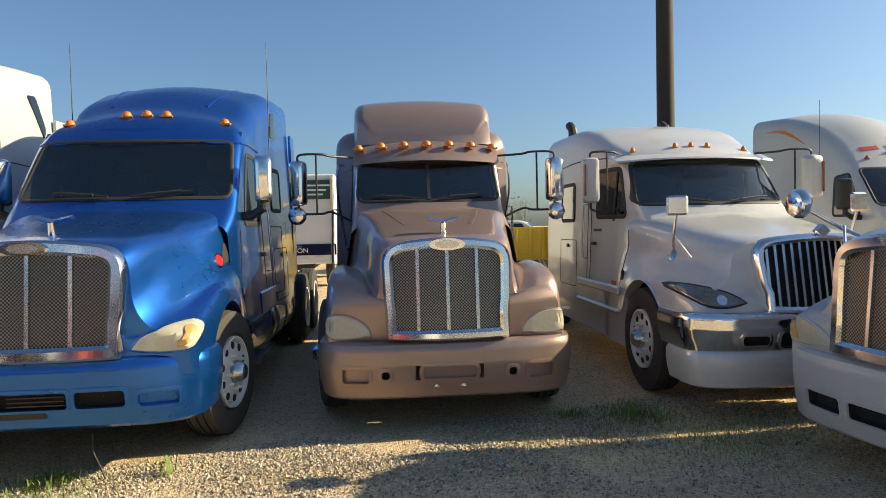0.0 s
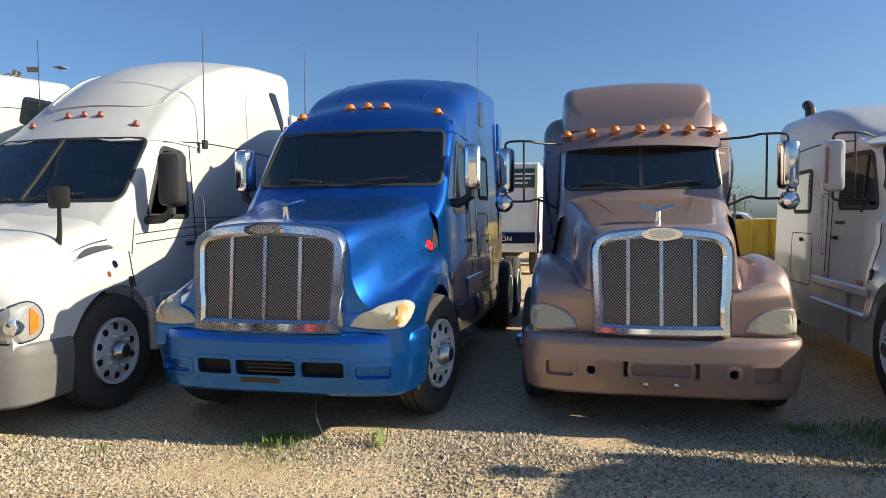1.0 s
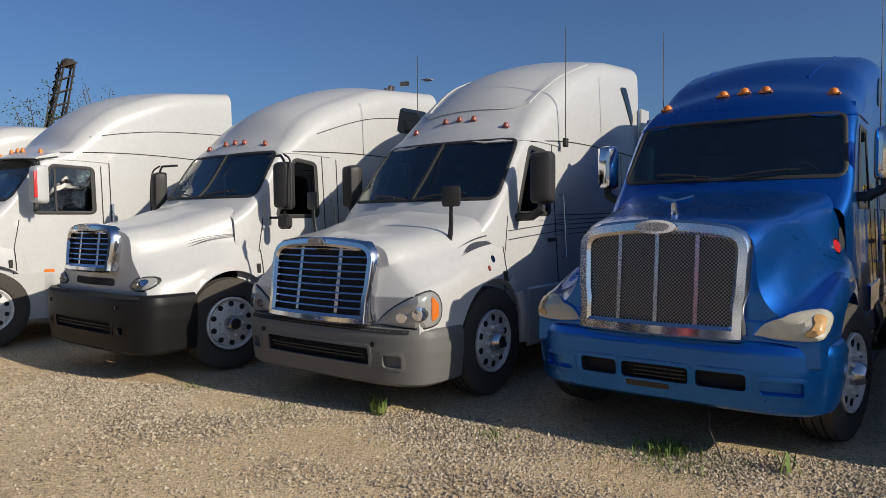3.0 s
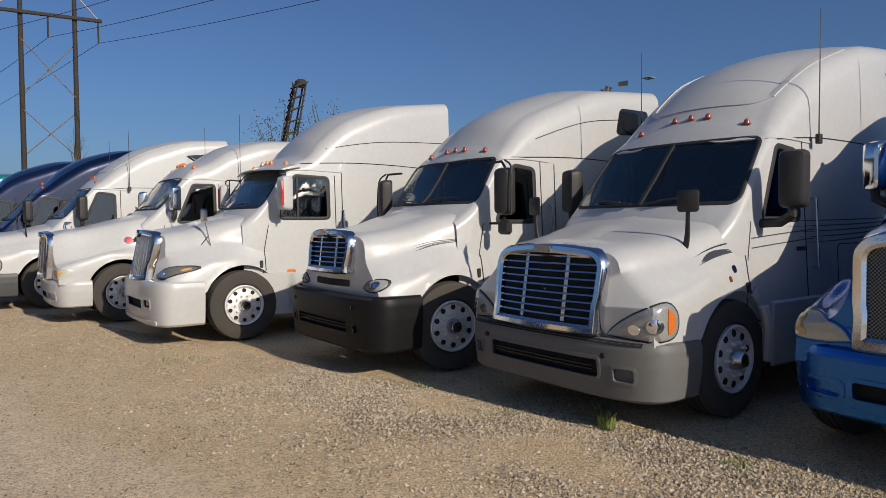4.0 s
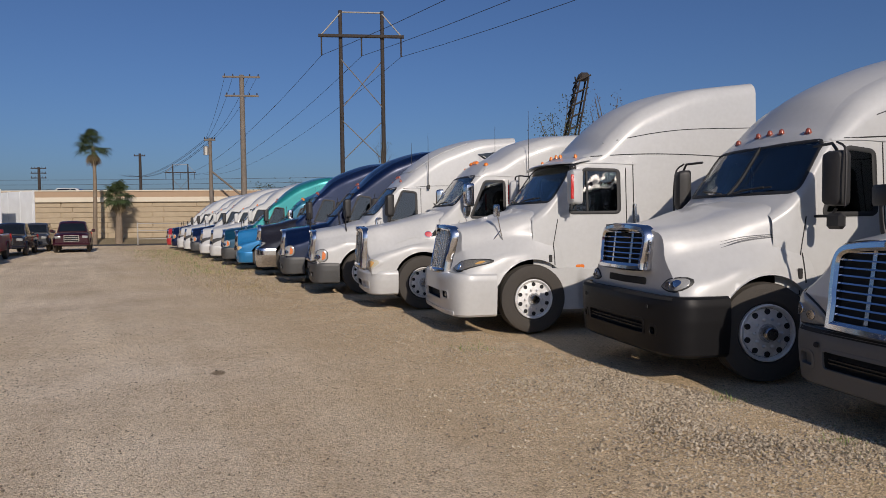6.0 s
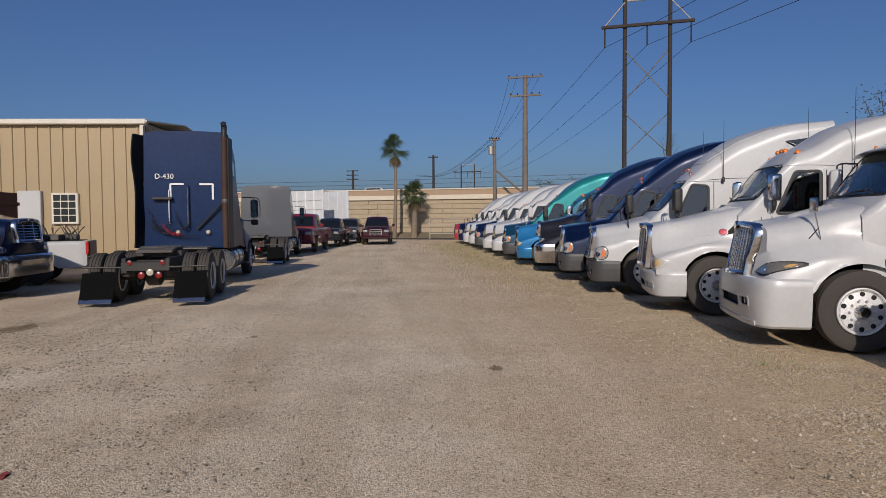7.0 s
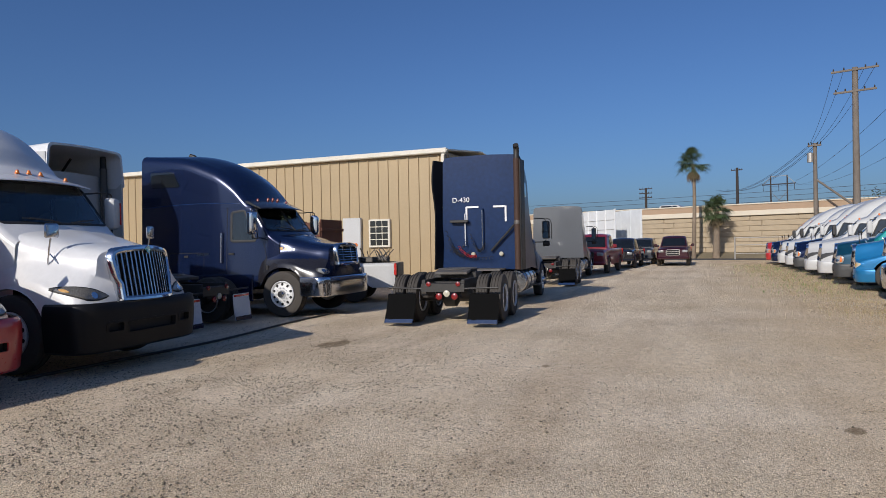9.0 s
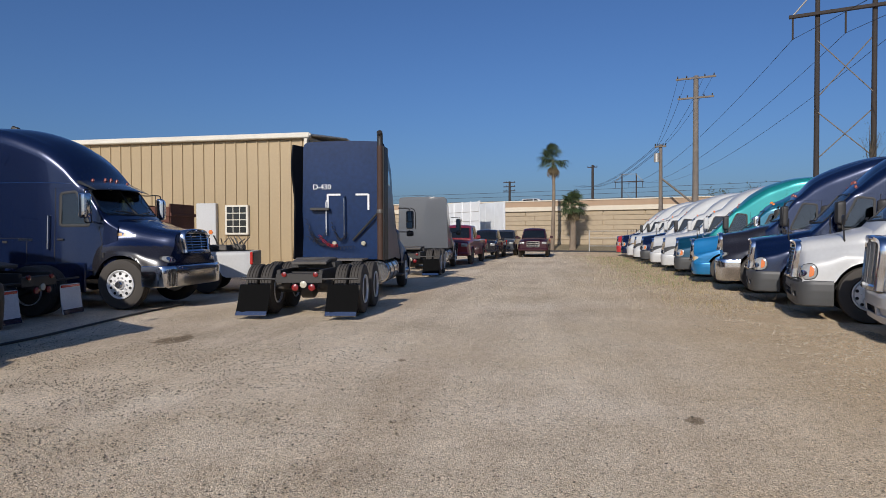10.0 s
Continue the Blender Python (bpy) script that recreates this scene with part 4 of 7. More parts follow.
HOOD_ROUND = hood_rows(
    (-0.02, 0.06, 0.38, 0.95, 1.45, 1.95), (1.57, 1.61, 1.68, 1.79, 1.89, 1.97),
    ((.42, 1.56), (.43, 1.60), (.46, 1.665), (.50, 1.77), (.56, 1.865), (.62, 1.94)),
    ((.61, 1.49), (.63, 1.53), (.68, 1.60), (.75, 1.70), (.84, 1.79), (.93, 1.86)),
    ((.66, 1.22), (.69, 1.25), (.77, 1.33), (.88, 1.45), (.96, 1.54), (1.01, 1.58)),
    ((.76, 1.05), (.80, 1.08), (.87, 1.14), (.955, 1.27), (1.01, 1.35), (1.03, 1.38)),
    ((.92, .99), (.96, 1.03), (1.01, 1.14), (1.06, 1.25), (1.075, 1.24), (1.05, 1.15)),
    ((1.01, .94), (1.04, .97), (1.08, 1.05), (1.105, 1.14), (1.105, 1.12), (1.07, .98)),
    ((1.03, .70), (1.06, .70), (1.09, .72), (1.11, .75), (1.11, .75), (1.08, .75)))
HOOD_FENDER = hood_rows(
    (0.05, 0.12, 0.40, 0.95, 1.45, 1.95), (1.58, 1.62, 1.67, 1.77, 1.86, 1.92),
    ((.36, 1.57), (.38, 1.61), (.40, 1.66), (.45, 1.755), (.52, 1.845), (.58, 1.90)),
    ((.53, 1.50), (.55, 1.54), (.59, 1.60), (.65, 1.68), (.73, 1.76), (.81, 1.82)),
    ((.57, 1.16), (.60, 1.20), (.65, 1.26), (.72, 1.32), (.82, 1.37), (.91, 1.40)),
    ((.66, 1.15), (.68, 1.22), (.73, 1.30), (.80, 1.33), (.88, 1.31), (.95, 1.22)),
    ((.80, 1.19), (.82, 1.26), (.87, 1.33), (.92, 1.36), (.96, 1.31), (1.0, 1.20)),
    ((.94, 1.10), (.97, 1.17), (1.01, 1.23), (1.04, 1.25), (1.04, 1.18), (1.04, 1.0)),
    ((1.0, .72), (1.02, .72), (1.05, .74), (1.06, .75), (1.06, .75), (1.05, .75)))
HOOD_WIDE = hood_rows(
    (0.05, 0.12, 0.42, 0.95, 1.45, 1.90), (1.52, 1.55, 1.60, 1.67, 1.75, 1.82),
    ((.64, 1.46), (.66, 1.49), (.71, 1.54), (.76, 1.60), (.84, 1.66), (.90, 1.72)),
    ((.79, 1.25), (.84, 1.29), (.91, 1.35), (.97, 1.41), (1.0, 1.44), (1.02, 1.45)),
    ((.95, 1.11), (1.0, 1.14), (1.05, 1.20), (1.08, 1.29), (1.08, 1.30), (1.06, 1.22)),
    ((1.07, 1.0), (1.10, 1.03), (1.13, 1.08), (1.14, 1.17), (1.14, 1.15), (1.10, 1.0)),
    ((1.10, .70), (1.13, .70), (1.155, .72), (1.16, .75), (1.16, .75), (1.12, .70)))
HOOD_SLOPE = hood_rows(
    (0.09, 0.20, 0.50, 0.95, 1.45, 1.95), (1.62, 1.65, 1.70, 1.78, 1.87, 1.94),
    ((.60, 1.56), (.62, 1.59), (.65, 1.64), (.70, 1.70), (.78, 1.78), (.88, 1.84)),
    ((.73, 1.28), (.78, 1.31), (.84, 1.36), (.89, 1.42), (.94, 1.46), (.99, 1.48)),
    ((.87, 1.09), (.93, 1.13), (.985, 1.18), (1.02, 1.25), (1.04, 1.29), (1.05, 1.25)),
    ((.98, .94), (1.03, .98), (1.08, 1.04), (1.10, 1.13), (1.11, 1.13), (1.09, 1.0)),
    ((1.04, .68), (1.09, .68), (1.13, .70), (1.14, .75), (1.14, .75), (1.11, .70)))

KIND_ROUND = dict(   # rounded bonnet, upright mesh grille, smooth tall sleeper
    body=[(1.60, 1.04, 1.0, .95, 1.76, .10, .08), (1.85, 1.07, 1.03, .90, 1.98, .12, .12), (2.36, 1.10, 1.0, .62, 2.62, .14, .12), (2.55, 1.11, 1.0, .62, 2.80, .2, .10),
          (2.85, 1.12, 1.0, .62, 2.94, .28, .10), (3.3, 1.12, 1.0, .62, 3.24, .3, .10), (3.9, 1.14, 1.05, .62, 3.44, .26, .07), (4.9, 1.14, 1.06, .62, 3.50, .2, .05)],
    screen=[(-.97, 2.03), (.97, 2.03), (.91, 2.62), (-.91, 2.62)], wsb=(1.85, 1.94), wst=(2.36, 2.62), wsw=0.98, back=4.9, dash=DASHM,
    windows=[[(2.22, 1.78), (2.92, 1.78), (2.92, 2.50), (2.52, 2.50)], [(3.55, 1.95), (4.0, 1.95), (4.0, 2.45), (3.55, 2.45)]], door=(1.98, 3.0),
    hood=HOOD_ROUND, bumper=(1.07, .30, .77, .55), bumper_y=-.08, bulge=0.06,
    openings=[(-.82, .44, -.52, .55), (-.46, .42, .34, .55), (.44, .42, .86, .55, 1)],
    lamps=[dict(poly=[(.635, .815), (.80, .795), (.98, .80), (1.04, .83), (1.06, .94), (1.0, .985), (.84, .955), (.70, .895)], mat=LENS, amber=[(.93, .82), (1.02, .835), (1.04, .94), (.98, .96)], amber_mat=OLDAMB)],
    grille=("mesh", .60, .62, .78, 1.56, -.19, 5.0, .07, .10), crest=True,
    markers=[(-.78, 2.84), (-.2, 2.92), (0, 2.93), (.2, 2.92), (.78, 2.84)],
    mirror=dict(at=(1.24, 2.14, 2.22), h=.46, w=.17, mat=CHROME), antennas=[(1.10, 3.35, 2.50, 1.40)], rim=WHITERIM, tail=7.6)

KIND_ROUND["lead"] = .24
KIND_ROUND["visor"] = (2.40, 2.60, .97, .13, .18)
KIND_BOXY = dict(KIND_ROUND, lead=0.0, visor=(2.26, 2.46, .84, .22, .20), hood=HOOD_FENDER, grille=("mesh", .515, .54, .78, 1.56, -.12, 5.0, .06, .085), bumper=(1.045, .30, .77, .5),     # the same front with a narrow cab, visor and a separate roof deflector
    body=[(1.60, .98, .86, .95, 1.72, .10, .08), (1.95, .98, .84, .90, 1.96, .12, .10), (2.22, .98, .82, .62, 2.50, .14, .08), (2.40, .98, .84, .62, 2.66, .14, .06),
          (3.02, 1.0, .88, .62, 2.72, .14, .05), (3.10, 1.12, 1.08, .62, 2.85, .22, .05), (3.3, 1.14, 1.10, .62, 2.95, .22, .05), (4.9, 1.14, 1.10, .62, 3.0, .2, .05)],
    screen=[(-.80, 2.00), (.80, 2.00), (.76, 2.46), (-.76, 2.46)], wsb=(1.95, 1.92), wst=(2.22, 2.50), wsw=0.94, dash=DARKIN, split=True,
    windows=[[(2.25, 1.75), (2.9, 1.75), (2.9, 2.38), (2.42, 2.38)]],
    markers=[],
    lamps=[dict(poly=[(.64, .815), (.80, .795), (.96, .80), (1.005, .85), (1.0, .955), (.92, .99), (.78, .96), (.68, .89)], mat=LENS)],
    openings=[(-.88, .44, -.66, .56, 1), (-.56, .47, -.49, .54), (-.22, .47, .22, .57, 1), (.49, .47, .56, .54), (.66, .44, .88, .56, 1)],
    mirror=dict(at=(1.44, 2.0, 2.22), h=.50, w=.17, mat=CHROME, style="bar"), antennas=[])

KIND_AERO = dict(lead=.40,   # wide chrome slatted grille, one-piece roof rising from the windscreen
    body=[(1.55, 1.02, .98, .95, 1.62, .10, .08), (1.78, 1.05, 1.02, .90, 1.84, .12, .14), (2.42, 1.09, .97, .62, 2.56, .14, .12), (2.60, 1.10, .97, .62, 2.72, .22, .12),
          (3.0, 1.10, .98, .62, 3.10, .30, .14), (3.5, 1.12, 1.0, .62, 3.48, .30, .12), (4.2, 1.15, 1.05, .62, 3.74, .24, .08), (5.0, 1.15, 1.06, .62, 3.80, .2, .05)],
    screen=[(-.97, 1.89), (.97, 1.89), (.89, 2.54), (-.89, 2.54)], wsb=(1.78, 1.82), wst=(2.42, 2.58), wsw=0.98, back=5.0, split=True,
    windows=[[(2.20, 1.74), (2.85, 1.74), (2.85, 2.42), (2.52, 2.46)]], door=(1.98, 2.95),
    hood=HOOD_WIDE, hub=1.15, bwrap=.6, bumper_y=-.08, bumper=(1.14, .28, .77, .50), openings=[(-.66, .45, .66, .60), (.80, .44, .97, .55, 1), (-.97, .44, -.80, .55, 1)],
    lamps=[dict(side="corner", dark=True, poly=[(.48, .80), (.70, .785), (.93, .795), (1.0, .87), (.995, 1.0), (.91, 1.075), (.74, 1.02), (.58, .91)], mat=CLEARL, amber=[(.905, .82), (.972, .86), (.975, .98), (.91, 1.045)], amber_mat=AMBER, bulbs=[(.82, .90, .06), (.68, .86, .045)])],
    grille=("slats", .64, .67, .78, 1.48, -.14, 9.0, .06, .085), oval=True,
    markers=[(-.62, 2.72), (-.2, 2.82), (0, 2.83), (.2, 2.82), (.66, 2.70)], marker_mat=REDMARK, marker_r=0.023,
    mirror=dict(at=(1.32, 2.16, 2.10), h=.52, w=.24, mat=BLACKPL), hood_mirror=dict(base=(.86, .95, 1.44), head=(.93, .88, 1.88), square=True),
    antennas=[(1.08, 3.1, 2.55, 1.3)], rim=ALLOY, tail=7.8, skirt=True)

KIND_COLUMBIA = dict(KIND_AERO,   # small high grille, round-eyed lamps in dark wells
    body=[(1.60, 1.02, .97, .95, 1.74, .10, .08), (1.86, 1.05, 1.01, .90, 1.94, .12, .12), (2.32, 1.08, .97, .62, 2.56, .14, .12), (2.46, 1.08, .97, .62, 2.70, .22, .10),
          (2.8, 1.09, .97, .62, 3.04, .30, .14), (3.3, 1.10, 1.0, .62, 3.34, .30, .14), (4.0, 1.13, 1.04, .62, 3.62, .26, .10), (5.0, 1.14, 1.06, .62, 3.70, .2, .05)],
    screen=[(-.95, 1.98), (.95, 1.98), (.89, 2.55), (-.89, 2.55)], wsb=(1.86, 1.90), wst=(2.32, 2.58),
    hood=HOOD_SLOPE, hub=1.05, bumper=(1.13, .30, .92, .42), openings=[(-.62, .50, .62, .63), (.74, .51, .82, .59), (-.82, .51, -.74, .59)],
    lamps=[dict(poly=[(.70, .995), (.80, .965), (.95, .97), (1.0, 1.03), (.95, 1.09), (.80, 1.07)], mat=CLEARL, dark=True, bulbs=[(.81, 1.02, .04), (.91, 1.03, .042)])],
    grille=("few", .50, .54, 1.14, 1.62, -.07, 7.0, .05, .08), markers=[(-.6, 2.66), (-.2, 2.70), (0, 2.71), (.2, 2.70), (.6, 2.66)],
    mirror=dict(at=(1.34, 2.05, 2.10), h=.56, w=.22, mat=BLACKPL, style="loop"), visor=(2.36, 2.56, .86, .14, .12), upper_window=[(4.08, 2.98), (4.72, 2.98), (4.74, 3.36), (4.16, 3.36)], antennas=[])

KIND_COLUMBIA.pop("hood_mirror")
KIND_STAR = dict(KIND_AERO, lead=.36,   # upright chrome shield grille, sweeping lamps, cab with visor
    body=[(1.60, 1.02, .97, .95, 1.74, .10, .08), (1.84, 1.05, 1.01, .90, 1.94, .12, .14), (2.36, 1.08, .96, .62, 2.62, .14, .10), (2.50, 1.08, .96, .62, 2.72, .2, .08),
          (2.72, 1.08, .96, .62, 2.80, .2, .08), (2.95, 1.09, .98, .62, 3.08, .3, .12), (3.4, 1.12, 1.01, .62, 3.50, .3, .12), (4.1, 1.14, 1.05, .62, 3.80, .24, .08), (5.1, 1.14, 1.06, .62, 3.94, .2, .05)],
    screen=[(-.95, 1.99), (.95, 1.99), (.89, 2.60), (-.89, 2.60)], wsb=(1.84, 1.92), wst=(2.36, 2.64), back=5.1,
    windows=[[(2.20, 1.82), (3.0, 1.82), (3.0, 2.48), (2.46, 2.50)]], door=(2.0, 3.1),
    hood=HOOD_SLOPE, hub=1.20, bwrap=.66, bumper_y=-.06, bumper=(1.13, .28, .92, .45), openings=[(-.46, .50, .46, .64), (.56, .54, .80, .65), (-.80, .54, -.56, .65)],
    lamps=[dict(poly=[(.62, .99), (.78, .955), (.94, .97), (1.04, 1.04), (1.06, 1.11), (.94, 1.12), (.76, 1.07)], mat=SMOKE, dark=True, bulbs=[(.82, 1.01, .045)], amber=[(1.02, 1.05), (1.05, 1.06), (1.05, 1.10), (1.02, 1.095)], amber_mat=OLDAMB)],
    grille=("vertical", .51, .59, .90, 1.60, -.11, 10.0, .06, .075), markers=[(-.7, 2.70), (-.2, 2.74), (0, 2.75), (.2, 2.74), (.7, 2.70)], marker_mat=MARK, marker_r=0.02,
    mirror=dict(at=(1.34, 2.15, 2.2), h=.52, w=.20, mat=WHITE, style="bar"),
    hood_mirror=dict(base=(.86, .98, 1.36), head=(.92, .78, 1.84), square=True, mat=DULLCH), split=False, oval=False, visor=(2.36, 2.61, 1.0, .27, .11), antennas=[])
KIND_STAR.pop("split")
KIND_VOLVO = dict(KIND_STAR, bumper=(1.13, .28, .80, .45), grille=("few", .45, .55, .80, 1.50, -.10, 8.0, .05, .06),
    lamps=[dict(poly=[(.60, .86), (.78, .79), (1.0, .86), (1.08, 1.10), (1.0, 1.16), (.82, 1.03)], mat=DARKPL, dark=True)], hood_mirror=dict(base=(.86, .95, 1.44), head=(.93, .88, 1.78), square=True))
KIND_VOLVO.pop("hood_mirror")
KIND_VOLVO.pop("visor")
for k_ in (KIND_AERO, KIND_COLUMBIA, KIND_STAR, KIND_VOLVO):
    k_.setdefault("oval", False)


def place(x, y, turn):
    return pose(x, y, 0, 0, 0, turn)


# ---- ground ----
def ground_material():
    m = mat("sandy_gravel", (0.46, 0.37, 0.27), 0.95, spec=0.15)
    n, l = m.node_tree.nodes, m.node_tree.links
    b = n["Principled BSDF"]
    tc = n.new("ShaderNodeTexCoord")

    def noise_(s, d=6, rough=0.6):
        t = n.new("ShaderNodeTexNoise")
        t.inputs["Scale"].default_value, t.inputs["Detail"].default_value, t.inputs["Roughness"].default_value = s, d, rough
        l.new(tc.outputs["Object"], t.inputs["Vector"])
        return t.outputs[0]

    def ramp(src, *stops):
        r = n.new("ShaderNodeValToRGB")
        e = r.color_ramp.elements
        e[0].position, e[0].color = stops[0][0], (*stops[0][1], 1)
        e[1].position, e[1].color = stops[-1][0], (*stops[-1][1], 1)
        for p, c in stops[1:-1]:
            q = e.new(p)
            q.color = (*c, 1)
        l.new(src, r.inputs[0])
        return r.outputs[0]

    def mix(a, c, f, mode="MIX"):
        x = n.new("ShaderNodeMix")
        x.data_type, x.blend_type = "RGBA", mode
        l.new(a, x.inputs["A"])
        l.new(c, x.inputs["B"])
        if isinstance(f, float):
            x.inputs["Factor"].default_value = f
        else:
            l.new(f, x.inputs["Factor"])
        return x.outputs["Result"]

    sand = ramp(noise_(0.35, 8, 0.65), (0.32, (0.60, 0.50, 0.375)), (0.45, (0.77, 0.65, 0.49)), (0.56, (0.83, 0.71, 0.55)), (0.68, (0.89, 0.785, 0.625)))
    orange = ramp(noise_(0.16, 4), (0.42, (0, 0, 0)), (0.66, (1, 1, 1)))
    tint = n.new("ShaderNodeRGB")
    tint.outputs[0].default_value = (0.74, 0.615, 0.44, 1)
    col = mix(sand, tint.outputs[0], orange)
    # packed pale tracks along the lane
    mp = n.new("ShaderNodeMapping")
    mp.vector_type = "TEXTURE"
    mp.inputs["Rotation"].default_value = (0, 0, math.atan2(-0.334, -0.943))
    mp.inputs["Scale"].default_value = (9.0, 0.9, 1.0)
    tr = n.new("ShaderNodeTexNoise")
    tr.inputs["Scale"].default_value, tr.inputs["Detail"].default_value, tr.inputs["Roughness"].default_value = 1.0, 5, 0.6
    l.new(tc.outputs["Object"], mp.inputs[0])
    l.new(mp.outputs[0], tr.inputs["Vector"])
    col = mix(col, ramp(tr.outputs[0], (0.36, (0.86, 0.83, 0.80)), (0.52, (1, 1, 1)), (0.66, (1.10, 1.10, 1.10))), 0.8, "MULTIPLY")
    # ochre sand spread along the front of the row
    dt, wb, sm, mr = n.new("ShaderNodeVectorMath"), n.new("ShaderNodeMath"), n.new("ShaderNodeMath"), n.new("ShaderNodeMapRange")
    dt.operation, wb.operation, sm.operation = "DOT_PRODUCT", "MULTIPLY", "ADD"
    dt.inputs[1].default_value = (0.334, -0.943, 0)
    wb.inputs[1].default_value = 5.0
    l.new(tc.outputs["Object"], dt.inputs[0])
    l.new(noise_(0.5, 6, 0.6), wb.inputs[0])
    l.new(dt.outputs["Value"], sm.inputs[0])
    l.new(wb.outputs[0], sm.inputs[1])
    mr.inputs["From Min"].default_value, mr.inputs["From Max"].default_value = 2.2, -1.6
    mr.inputs["To Max"].default_value = 0.85
    l.new(sm.outputs[0], mr.inputs["Value"])
    ochre = n.new("ShaderNodeRGB")
    ochre.outputs[0].default_value = (0.69, 0.53, 0.335, 1)
    col = mix(col, ochre.outputs[0], mr.outputs[0])
    vo = n.new("ShaderNodeTexVoronoi")
    vo.inputs["Scale"].default_value = 75
    wob = n.new("ShaderNodeMix")
    wob.data_type = "VECTOR"
    wob.inputs["Factor"].default_value = 0.03
    nz = n.new("ShaderNodeTexNoise")
    nz.inputs["Scale"].default_value = 22
    l.new(tc.outputs["Object"], nz.inputs["Vector"])
    l.new(tc.outputs["Object"], wob.inputs["A"])
    l.new(nz.outputs["Color"], wob.inputs["B"])
    l.new(wob.outputs["Result"], vo.inputs["Vector"])
    peb = ramp(vo.outputs["Color"], (0.0, (0.26, 0.23, 0.20)), (0.30, (0.80, 0.76, 0.70)), (0.75, (1.0, 1.0, 1.0)), (1.0, (1.16, 1.15, 1.13)))
    rocky = ramp(noise_(0.55, 7, 0.7), (0.40, (0.65, 0.65, 0.65)), (0.62, (1, 1, 1)))
    col = mix(col, mix(col, peb, 0.9, "MULTIPLY"), rocky)
    col = mix(col, ramp(noise_(38, 8, 0.8), (0.37, (0.40, 0.36, 0.31)), (0.47, (1, 1, 1)), (0.64, (1.32, 1.30, 1.26))), 0.85, "MULTIPLY")
    col = mix(col, ramp(noise_(6, 10, 0.75), (0.34, (0.80, 0.77, 0.72)), (0.55, (1, 1, 1))), 0.7, "MULTIPLY")
    # oily patches soaked in
    for x, y, a, c, turn in ((-10.5, -9.8, 1.1, 0.5, 20), (-9.4, -1.75, 0.26, 0.16, 10), (-10.66, -5.64, 0.2, 0.12, 30)):
        mp, fl, ln, ad = n.new("ShaderNodeMapping"), n.new("ShaderNodeVectorMath"), n.new("ShaderNodeVectorMath"), n.new("ShaderNodeMath")
        mp.vector_type = "TEXTURE"
        mp.inputs["Location"].default_value, mp.inputs["Rotation"].default_value, mp.inputs["Scale"].default_value = (x, y, 0), (0, 0, radians(turn)), (a, c, 1)
        fl.operation, ln.operation, ad.operation = "MULTIPLY", "LENGTH", "ADD"
        fl.inputs[1].default_value = (1, 1, 0)
        l.new(tc.outputs["Object"], mp.inputs[0])
        l.new(mp.outputs[0], fl.inputs[0])
        l.new(fl.outputs[0], ln.inputs[0])
        l.new(ln.outputs["Value"], ad.inputs[0])
        l.new(noise_(5.0 if a > 1 else 14.0, 6, 0.7), ad.inputs[1])
        col = mix(col, ramp(ad.outputs[0], (0.45, (0.36, 0.33, 0.29)), (0.95, (0.52, 0.49, 0.45)), (1.6, (1, 1, 1))), 1.0, "MULTIPLY")
    l.new(col, b.inputs["Base Color"])
    for old in list(b.inputs["Roughness"].links):
        l.remove(old)
    b.inputs["Roughness"].default_value = 0.95
    b1, b2 = n.new("ShaderNodeBump"), n.new("ShaderNodeBump")
    b1.inputs["Strength"].default_value, b1.inputs["Distance"].default_value = 1.0, 0.009
    b2.inputs["Strength"].default_value, b2.inputs["Distance"].default_value = 0.5, 0.03
    l.new(vo.outputs["Distance"], b1.inputs["Height"])
    b1.invert = True
    l.new(noise_(11, 10, 0.75), b2.inputs["Height"])
    l.new(b2.outputs[0], b1.inputs["Normal"])
    l.new(b1.outputs[0], b.inputs["Normal"])
    return m


GROUND = ground_material()


def ground_sheet():
    g = Geo()
    xs = [-600, -200, -100, -80, -60, -40, -30, -24] + [-20 + 0.8 * i for i in range(39)] + [14, 20, 40, 100, 300, 600]
    ys = [-600, -200, -80, -50, -35, -25] + [-18 + 0.8 * i for i in range(39)] + [18, 30, 60, 200, 600]
    rows = []
    for x in xs:
        row = []
        for y in ys:
            z = 0.0
            if abs(x) < 30 and abs(y) < 30:
                z = 0.035 * noise.noise(Vector((x * 0.35, y * 0.35, 0))) + 0.02 * noise.noise(Vector((x * 1.1, y * 1.1, 3)))
            row.append((x, y, z - 0.02))
        rows.append(row)
    g.rings(rows, closed=False, caps=False)
    solo("ground", g, GROUND, "sandy gravel yard with pebbles and tyre tracks", "ground", kind="structure", sharp=60)


ground_sheet()

# ---- the near row ----
T = 5.0
R = {}
HIGH_NOSE = dict(KIND_ROUND, steer=-10, hub=0.92, bumper=(1.07, .36, .85, .55), grille=("mesh", .60, .63, .85, 1.61, -.19, 5.0, .07, .10),
    hood=[(y, [(x, z + .05 * max(0.0, min(1.0, (1.2 - y) / .8)) if z > 1.3 else z) for x, z in pts]) for y, pts in HOOD_ROUND],
    openings=[(-.60, .51, -.31, .63), (-.27, .51, .22, .63), (.27, .51, .60, .63), (.68, .50, .94, .60, 1), (-.94, .50, -.68, .60, 1)],
    lamps=[dict(q, poly=[(u, v + .08) for u, v in q["poly"]], amber=[(u, v + .08) for u, v in q["amber"]]) for q in KIND_ROUND["lamps"]])
R["blue"] = tractor(place(-2.84, 4.71, T), HIGH_NOSE, BLUE, "metallic blue sleeper truck with chrome mesh grille")
R["brown"] = tractor(place(0.02, 5.62, T), KIND_BOXY, BROWN, "rose-beige sleeper truck with chrome mesh grille")
